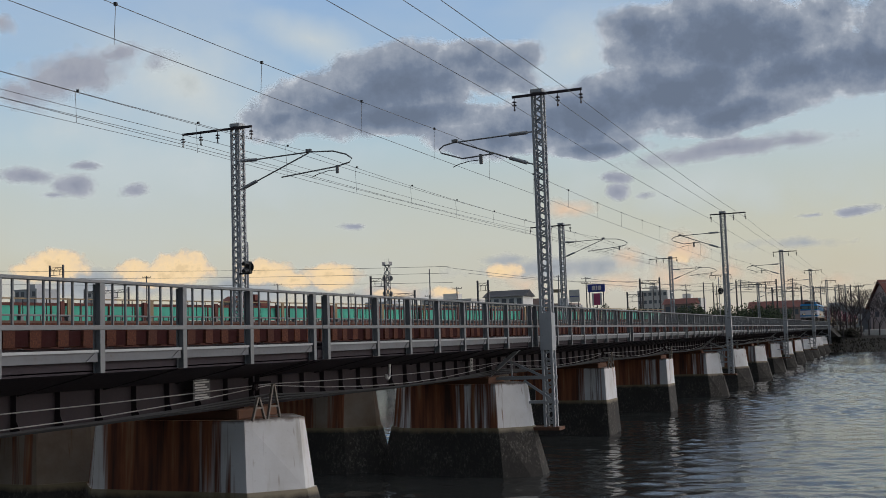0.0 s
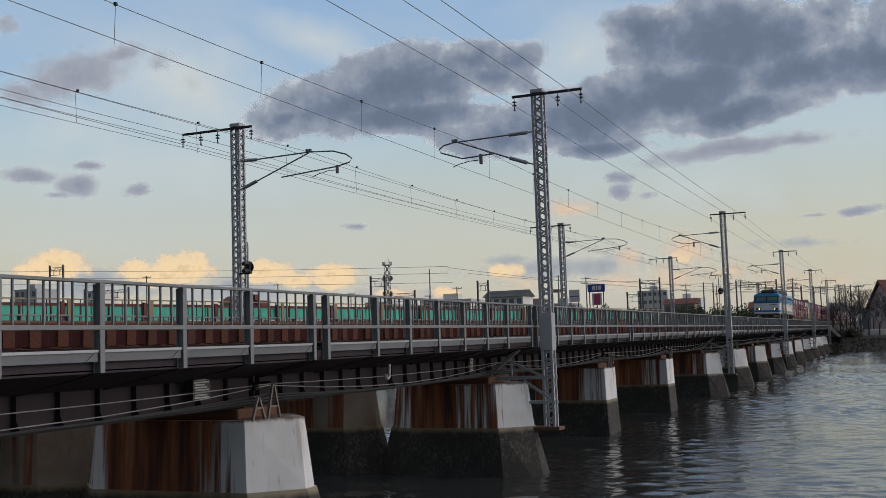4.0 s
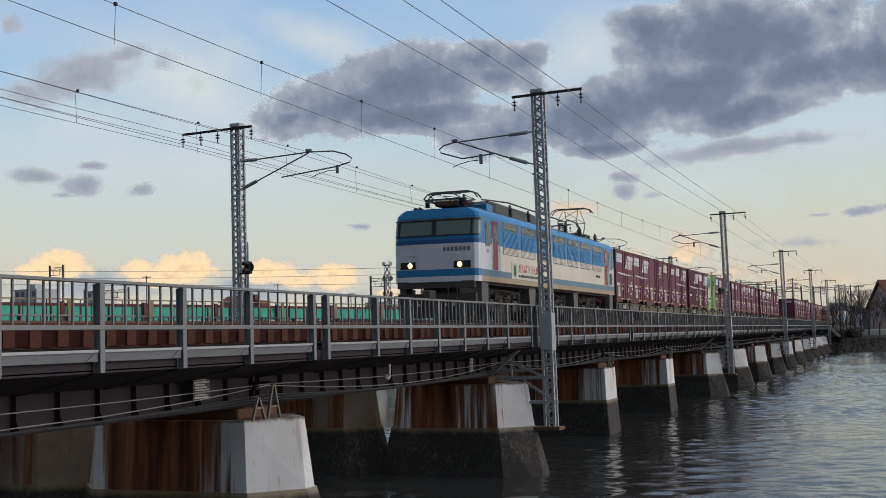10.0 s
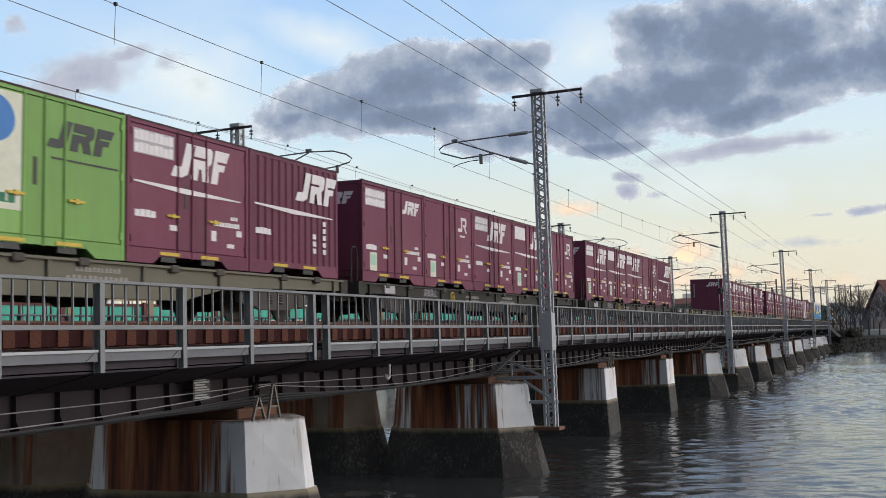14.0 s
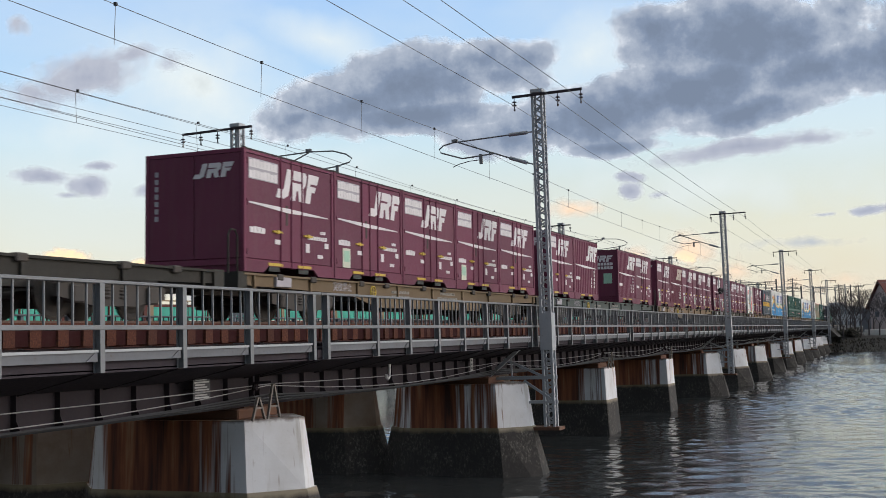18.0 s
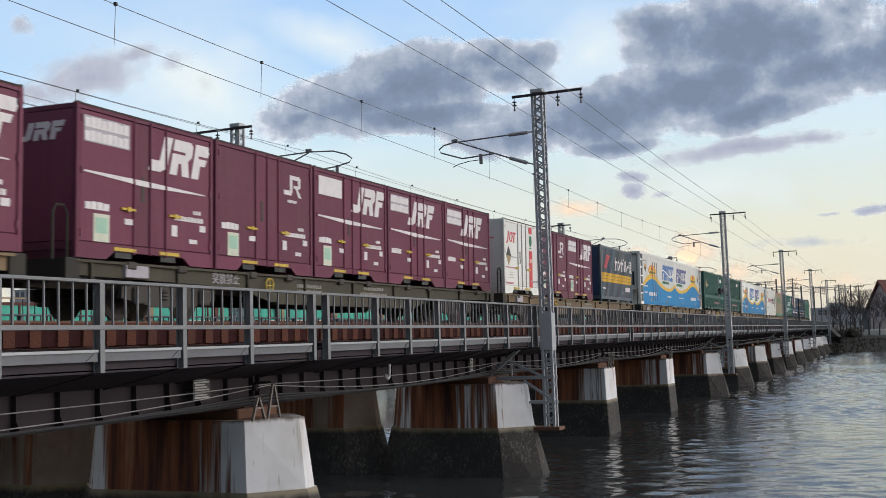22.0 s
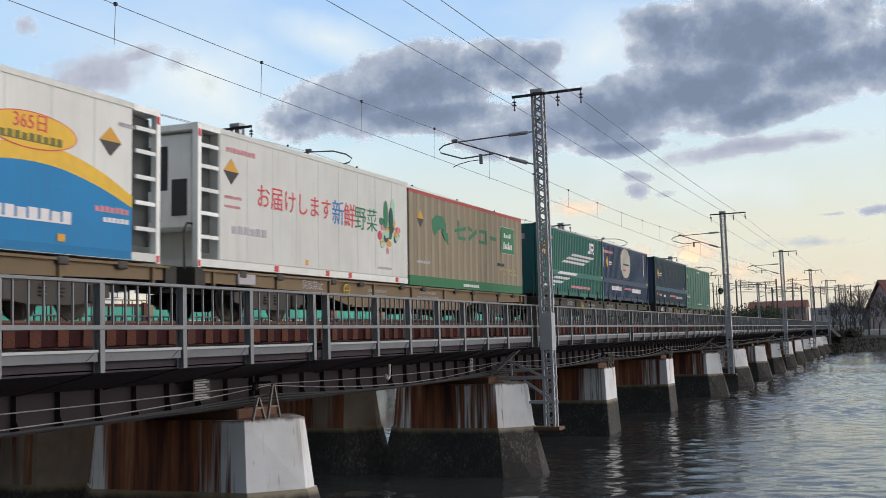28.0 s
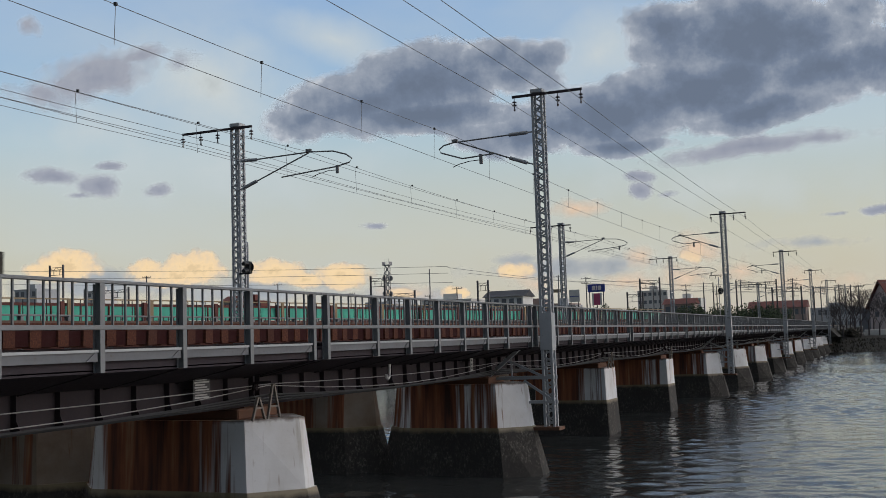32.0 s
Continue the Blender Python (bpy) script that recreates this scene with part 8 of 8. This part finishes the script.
def foliage(n, rx, ry, rz, size, rnd):
    """A cloud of small bent leaves inside a lumpy form."""
    s = Shape()
    lumps = [(rnd.uniform(-0.7, 0.7) * rx, rnd.uniform(-0.7, 0.7) * ry, rnd.uniform(0.0, 0.75) * rz, rnd.uniform(0.3, 0.6)) for _ in range(9)]
    for _ in range(n):
        lx, ly, lz, lr = rnd.choice(lumps)
        d = Vector((rnd.gauss(0, 1), rnd.gauss(0, 1), rnd.gauss(0, 1))).normalized() * rnd.random() ** 0.4 * lr
        c = Vector((lx + d.x * rx, ly + d.y * ry, lz + d.z * rz))
        u = Vector((rnd.gauss(0, 1), rnd.gauss(0, 1), rnd.gauss(0, 1))).normalized() * size * rnd.uniform(0.6, 1.3)
        w = u.orthogonal() * rnd.uniform(0.4, 0.8)
        s.add([c - u, c + w, c + u, c - w], [(0, 1, 2, 3)])
    return s


def bush(x, y, w, h, rnd, label, mat, count=900):
    t = thing("bush", label, "bush", "bushes of the far shore", m=move(x, y, GZ))
    part("stem", Shape().tube((0, 0, 0), (0.1, 0, h * 0.5), 0.12, 6, 0.05).tube((0, 0, 0.3), (-0.5, 0.1, h * 0.45), 0.08, 6, 0.03).tube((0, 0, 0.3), (0.6, -0.1, h * 0.5), 0.08, 6, 0.03), TWIG, t)
    part("crown", foliage(count, w / 2, w / 3, h * 0.92, 0.17, rnd), mat, t)
    return t


rnd = random.Random(11)
for k in range(26):
    u = k / 25
    x = -47 + 40.5 * u + rnd.uniform(-0.6, 0.6)
    top = 4.6 - 0.3 * math.sin(u * 3.0) + rnd.uniform(-0.2, 0.25) if u < 0.6 else 4.4 + rnd.uniform(-0.3, 0.3)
    if 0.08 < u < 0.20:
        top += 0.7
    bush(x, 184 + rnd.uniform(-2, 6), 5.6, top - GZ, rnd, "dark green shrub growing on the far embankment", LEAF, 3000)
for k in range(3):
    bush(3.0 + k * 1.6 + rnd.uniform(-0.5, 0.5), 178 + rnd.uniform(-1.5, 3.5), 3.2, rnd.uniform(0.7, 1.5), rnd, "dry brown scrub on the river bank", DRYLEAF)


def bare_tree(x, y, h, rnd, label):
    """Trunk, limbs and twigs, without leaves."""
    t = thing("bare_tree", label, "tree", "bare trees on the bank", m=move(x, y, GZ))
    part("trunk", Shape().tube((0, 0, -0.3), (0.1, 0, h * 0.35), 0.16, 8, 0.11), TWIG, t)
    s = Shape()

    def grow(a, d, length, r, depth):
        b = a + d * length
        s.tube(a, b, r, 4, r * 0.65)
        if depth:
            for _ in range(3 if depth > 1 else 4):
                e = (d + Vector((rnd.gauss(0, 0.5), rnd.gauss(0, 0.5), rnd.gauss(0.1, 0.35)))).normalized()
                grow(b, e, length * rnd.uniform(0.55, 0.8), r * 0.62, depth - 1)

    for _ in range(4):
        grow(Vector((0.1, 0, h * rnd.uniform(0.22, 0.35))), Vector((rnd.uniform(-0.7, 0.7), rnd.uniform(-0.5, 0.5), 1)).normalized(), h * 0.26, 0.08, 4)
    part("crown", s, TWIG, t)
    return t


for x, y, h in ((4.8, 184, 8.6), (6.4, 182, 9.0), (8.6, 186, 8.4), (3.6, 188, 7.0), (6.0, 190, 9.4), (10.4, 184, 6.0), (2.6, 181, 6.2), (4.4, 179, 5.6), (7.4, 180, 7.0), (9.4, 188, 8.6), (5.4, 186, 7.6), (11.6, 187, 6.6)):
    bare_tree(x, y, h, rnd, "leafless dark tree on the river bank")
tufts = Shape()
for _ in range(3500):
    x, y = rnd.uniform(-60, 40), rnd.uniform(171, 178)
    z = -4.6 + max(0.0, (y - 172) / 8 * 2.4) if y > 172 else -4.7
    hh = rnd.uniform(0.2, 0.6)
    a = rnd.uniform(0, 6.3)
    tufts.add([(x - 0.12 * math.cos(a), y - 0.12 * math.sin(a), z), (x + 0.12 * math.cos(a), y + 0.12 * math.sin(a), z), (x + rnd.uniform(-0.2, 0.2), y, z + hh)], [(0, 1, 2)])
solid("bank_grass", tufts, DRYLEAF, "dry grass and weeds along the far bank", "grass", kind="stuff")
rocks = Shape()
for _ in range(260):
    x, y, r = rnd.uniform(0, 40), rnd.uniform(168.5, 172.5), rnd.uniform(0.2, 0.6)
    rocks.add([(x - r, y, -4.9), (x, y - r, -4.9), (x + r, y, -4.9), (x, y + r, -4.9), (x + rnd.uniform(-0.1, 0.1), y, -4.75 + r * 0.7)], [(0, 1, 4), (1, 2, 4), (2, 3, 4), (3, 0, 4)])
solid("shore_stones", rocks, EARTH, "dark stones along the waterline", "stones", kind="stuff")
solid("track_embankment", Shape().prism([(-14, -2.2), (4.2, -2.2), (2.6, -0.55), (-9, -0.55)], "y", 166.5, 430), EARTH, "gravel railway embankment beyond the bridge", "embankment", kind="structure")
solid("abutment", Shape().cbox(-9.5, 167.6, -5.5, 2.2, 169.5, -0.6, 0.1), EARTH, "stained concrete bridge abutment", "abutment", kind="structure")


# ---- clouds: slowly drifting sheets, far beyond everything ----
def cloud_material(name, blobs, core, edge, soft, wild, scale, lumpy, rag):
    """Lumpy cloud masses on a sheet. blobs: centre and half axes in metres on the sheet, tilt in degrees, density."""
    m = Nodes(name)
    tc = m.n.new("ShaderNodeTexCoord")
    v = tc.outputs["Object"]
    warp = m.n.new("ShaderNodeVectorMath")
    warp.operation = "MULTIPLY_ADD"
    m.l.new(m.noise(v, scale * 0.8, 3, 0.5, "Color"), warp.inputs[0])
    warp.inputs[1].default_value = (wild * 180, wild * 90, 0)
    m.l.new(v, warp.inputs[2])
    field = None
    for x, y, w, h, tilt, dense in blobs:
        mp = m.n.new("ShaderNodeMapping")
        mp.vector_type = "TEXTURE"
        mp.inputs["Location"].default_value = (x + wild * 90, y + wild * 45, 0)
        mp.inputs["Rotation"].default_value = (0, 0, radians(tilt))
        mp.inputs["Scale"].default_value = (w, h, 1)
        m.l.new(warp.outputs[0], mp.inputs[0])
        ln = m.n.new("ShaderNodeVectorMath")
        ln.operation = "LENGTH"
        m.l.new(mp.outputs[0], ln.inputs[0])
        one = m.math("SUBTRACT", dense, m.math("MULTIPLY", ln.outputs["Value"], dense))
        field = one if field is None else m.math("MAXIMUM", field, one)
    n1 = m.noise(v, scale, 6, 0.54)
    n2 = m.noise(v, scale * 2.6, 7, 0.62)
    body = m.math("ADD", field, m.math("MULTIPLY", m.math("SUBTRACT", n1, 0.5), rag))
    inside = m.ramp(m.math("ADD", field, 0.5), ((0.0, 0.0), (0.28, 1.0)))
    alpha = m.math("MULTIPLY", m.ramp(body, ((0.02, 0.0), (0.02 + soft, 1.0))), inside)
    shade = m.math("ADD", m.math("MULTIPLY", body, 0.75), m.math("MULTIPLY", m.math("SUBTRACT", n2, 0.5), lumpy))
    col = m.ramp(shade, ((0.02, edge), (0.24, tuple(0.6 * a + 0.4 * b for a, b in zip(core, edge))), (0.70, core), (1.0, tuple(0.84 * a for a in core))))
    em, tr, mx = m.n.new("ShaderNodeEmission"), m.n.new("ShaderNodeBsdfTransparent"), m.n.new("ShaderNodeMixShader")
    m.l.new(col, em.inputs[0])
    m.l.new(alpha, mx.inputs[0]), m.l.new(tr.outputs[0], mx.inputs[1]), m.l.new(em.outputs[0], mx.inputs[2])
    m.l.new(mx.outputs[0], m.n["Material Output"].inputs[0])
    m.n.remove(m.bsdf)
    return m.mat


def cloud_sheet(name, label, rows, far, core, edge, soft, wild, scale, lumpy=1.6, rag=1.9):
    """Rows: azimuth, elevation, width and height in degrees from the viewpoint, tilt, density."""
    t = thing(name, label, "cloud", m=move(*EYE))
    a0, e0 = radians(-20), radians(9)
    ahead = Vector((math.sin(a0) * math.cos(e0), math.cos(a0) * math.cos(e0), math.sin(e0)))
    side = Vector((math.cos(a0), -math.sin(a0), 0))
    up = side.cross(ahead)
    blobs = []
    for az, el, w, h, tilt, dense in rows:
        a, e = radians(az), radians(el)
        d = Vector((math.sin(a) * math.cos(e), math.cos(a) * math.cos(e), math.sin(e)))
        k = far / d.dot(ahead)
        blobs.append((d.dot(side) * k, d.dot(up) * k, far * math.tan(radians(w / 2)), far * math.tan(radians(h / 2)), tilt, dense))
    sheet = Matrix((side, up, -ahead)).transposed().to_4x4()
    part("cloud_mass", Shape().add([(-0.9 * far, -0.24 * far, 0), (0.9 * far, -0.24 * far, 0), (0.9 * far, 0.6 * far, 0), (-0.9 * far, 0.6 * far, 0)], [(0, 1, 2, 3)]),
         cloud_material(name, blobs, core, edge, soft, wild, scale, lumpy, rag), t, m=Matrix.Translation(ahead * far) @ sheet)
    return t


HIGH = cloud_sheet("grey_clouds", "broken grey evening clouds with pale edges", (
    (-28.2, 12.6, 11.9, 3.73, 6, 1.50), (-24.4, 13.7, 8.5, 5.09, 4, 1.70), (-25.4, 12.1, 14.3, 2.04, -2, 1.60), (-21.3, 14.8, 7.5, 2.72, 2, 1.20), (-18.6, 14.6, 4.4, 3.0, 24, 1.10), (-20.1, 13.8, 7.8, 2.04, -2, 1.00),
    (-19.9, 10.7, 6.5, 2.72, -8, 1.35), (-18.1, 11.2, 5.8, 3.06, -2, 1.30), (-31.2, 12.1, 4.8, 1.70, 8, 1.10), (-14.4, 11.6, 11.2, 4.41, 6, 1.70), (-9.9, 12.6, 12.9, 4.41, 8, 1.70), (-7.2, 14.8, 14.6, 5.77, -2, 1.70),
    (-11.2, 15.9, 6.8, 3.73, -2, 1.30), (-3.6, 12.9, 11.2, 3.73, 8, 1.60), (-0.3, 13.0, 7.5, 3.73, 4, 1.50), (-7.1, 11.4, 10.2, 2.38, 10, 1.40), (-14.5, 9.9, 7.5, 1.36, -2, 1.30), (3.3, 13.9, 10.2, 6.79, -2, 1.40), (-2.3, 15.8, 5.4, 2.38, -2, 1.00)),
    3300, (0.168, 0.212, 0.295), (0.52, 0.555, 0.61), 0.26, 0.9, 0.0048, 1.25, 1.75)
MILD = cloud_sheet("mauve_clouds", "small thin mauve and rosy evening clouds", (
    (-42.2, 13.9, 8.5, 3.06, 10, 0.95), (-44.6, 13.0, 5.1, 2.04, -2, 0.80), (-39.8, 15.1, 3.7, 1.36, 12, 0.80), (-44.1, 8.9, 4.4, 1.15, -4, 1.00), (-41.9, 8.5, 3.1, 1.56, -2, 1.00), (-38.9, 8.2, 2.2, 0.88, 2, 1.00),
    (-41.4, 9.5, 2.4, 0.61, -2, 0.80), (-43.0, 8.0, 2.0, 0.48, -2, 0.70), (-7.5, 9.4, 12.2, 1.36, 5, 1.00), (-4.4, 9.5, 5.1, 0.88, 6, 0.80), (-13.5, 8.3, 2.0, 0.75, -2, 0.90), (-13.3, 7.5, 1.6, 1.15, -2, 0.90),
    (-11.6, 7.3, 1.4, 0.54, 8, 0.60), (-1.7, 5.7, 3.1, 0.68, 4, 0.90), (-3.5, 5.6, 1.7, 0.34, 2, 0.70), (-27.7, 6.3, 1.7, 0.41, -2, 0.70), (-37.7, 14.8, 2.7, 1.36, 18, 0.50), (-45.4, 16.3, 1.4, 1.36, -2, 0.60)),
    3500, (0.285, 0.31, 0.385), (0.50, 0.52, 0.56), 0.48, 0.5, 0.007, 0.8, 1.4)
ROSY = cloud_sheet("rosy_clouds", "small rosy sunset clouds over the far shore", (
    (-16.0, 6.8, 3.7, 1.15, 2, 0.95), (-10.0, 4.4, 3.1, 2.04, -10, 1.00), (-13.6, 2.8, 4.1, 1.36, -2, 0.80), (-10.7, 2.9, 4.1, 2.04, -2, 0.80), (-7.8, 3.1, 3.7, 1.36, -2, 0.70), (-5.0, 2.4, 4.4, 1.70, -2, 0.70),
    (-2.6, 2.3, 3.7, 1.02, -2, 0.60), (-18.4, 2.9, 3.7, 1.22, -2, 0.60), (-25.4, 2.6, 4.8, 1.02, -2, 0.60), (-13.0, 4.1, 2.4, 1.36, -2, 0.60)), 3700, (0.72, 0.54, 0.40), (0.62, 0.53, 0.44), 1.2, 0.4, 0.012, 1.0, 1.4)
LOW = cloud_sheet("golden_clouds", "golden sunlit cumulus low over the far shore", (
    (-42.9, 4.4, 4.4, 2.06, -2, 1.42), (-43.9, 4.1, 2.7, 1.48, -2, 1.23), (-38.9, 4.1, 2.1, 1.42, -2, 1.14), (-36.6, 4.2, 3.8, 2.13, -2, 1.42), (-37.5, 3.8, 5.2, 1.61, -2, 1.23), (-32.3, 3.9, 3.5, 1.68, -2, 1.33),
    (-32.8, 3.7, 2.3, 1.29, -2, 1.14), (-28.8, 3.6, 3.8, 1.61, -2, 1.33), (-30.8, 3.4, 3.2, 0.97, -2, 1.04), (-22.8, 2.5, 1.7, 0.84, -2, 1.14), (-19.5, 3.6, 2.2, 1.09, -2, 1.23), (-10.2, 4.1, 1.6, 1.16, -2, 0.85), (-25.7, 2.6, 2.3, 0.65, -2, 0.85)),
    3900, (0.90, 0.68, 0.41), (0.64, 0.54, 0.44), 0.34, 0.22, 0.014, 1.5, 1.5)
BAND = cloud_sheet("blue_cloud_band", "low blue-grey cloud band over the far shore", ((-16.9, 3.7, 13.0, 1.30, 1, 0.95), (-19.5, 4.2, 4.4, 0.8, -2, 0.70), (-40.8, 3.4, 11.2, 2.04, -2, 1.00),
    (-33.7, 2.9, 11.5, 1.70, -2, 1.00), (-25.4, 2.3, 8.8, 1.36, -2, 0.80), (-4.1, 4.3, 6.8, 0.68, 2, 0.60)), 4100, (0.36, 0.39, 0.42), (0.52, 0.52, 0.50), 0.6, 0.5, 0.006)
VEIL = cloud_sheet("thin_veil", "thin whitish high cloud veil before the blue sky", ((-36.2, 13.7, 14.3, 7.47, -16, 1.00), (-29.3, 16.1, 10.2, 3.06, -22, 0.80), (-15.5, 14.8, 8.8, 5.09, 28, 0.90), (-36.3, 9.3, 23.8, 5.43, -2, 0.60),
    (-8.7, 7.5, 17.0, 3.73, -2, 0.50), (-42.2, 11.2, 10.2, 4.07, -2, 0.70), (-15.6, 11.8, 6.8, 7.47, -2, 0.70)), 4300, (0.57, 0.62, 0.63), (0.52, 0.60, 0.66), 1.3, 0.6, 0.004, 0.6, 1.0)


# ---- movement: the train rolls towards the viewer at a nearly steady pace ----
LINE = [(0.0, 163.6), (3.0, 114.4), (6.0, 66.3), (9.0, 18.0), (11.0, -14.7), (16.0, -96.8), (32.0, -359.5)]


def front(t):
    """Where the train's front stands at a time."""
    for (t0, y0), (t1, y1) in zip(LINE, LINE[1:]):
        if t <= t1:
            return y0 + (y1 - y0) * (t - t0) / (t1 - t0)


def motions():
    for ob, back in RIDERS:
        deck = 1.0 if ob["category"] == "container" else 0.0
        walk(ob, [(t, move(ease(front(t) + back + 5.0), front(t) + back, 0) @ pose(0, 0, 0, 0, CANT, 0) @ move(0, 0, deck)) for t in range(33)])

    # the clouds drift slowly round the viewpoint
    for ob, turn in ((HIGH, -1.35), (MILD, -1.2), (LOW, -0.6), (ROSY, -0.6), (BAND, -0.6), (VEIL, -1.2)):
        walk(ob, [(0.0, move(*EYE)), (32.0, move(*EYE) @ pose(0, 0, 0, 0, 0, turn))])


motions()
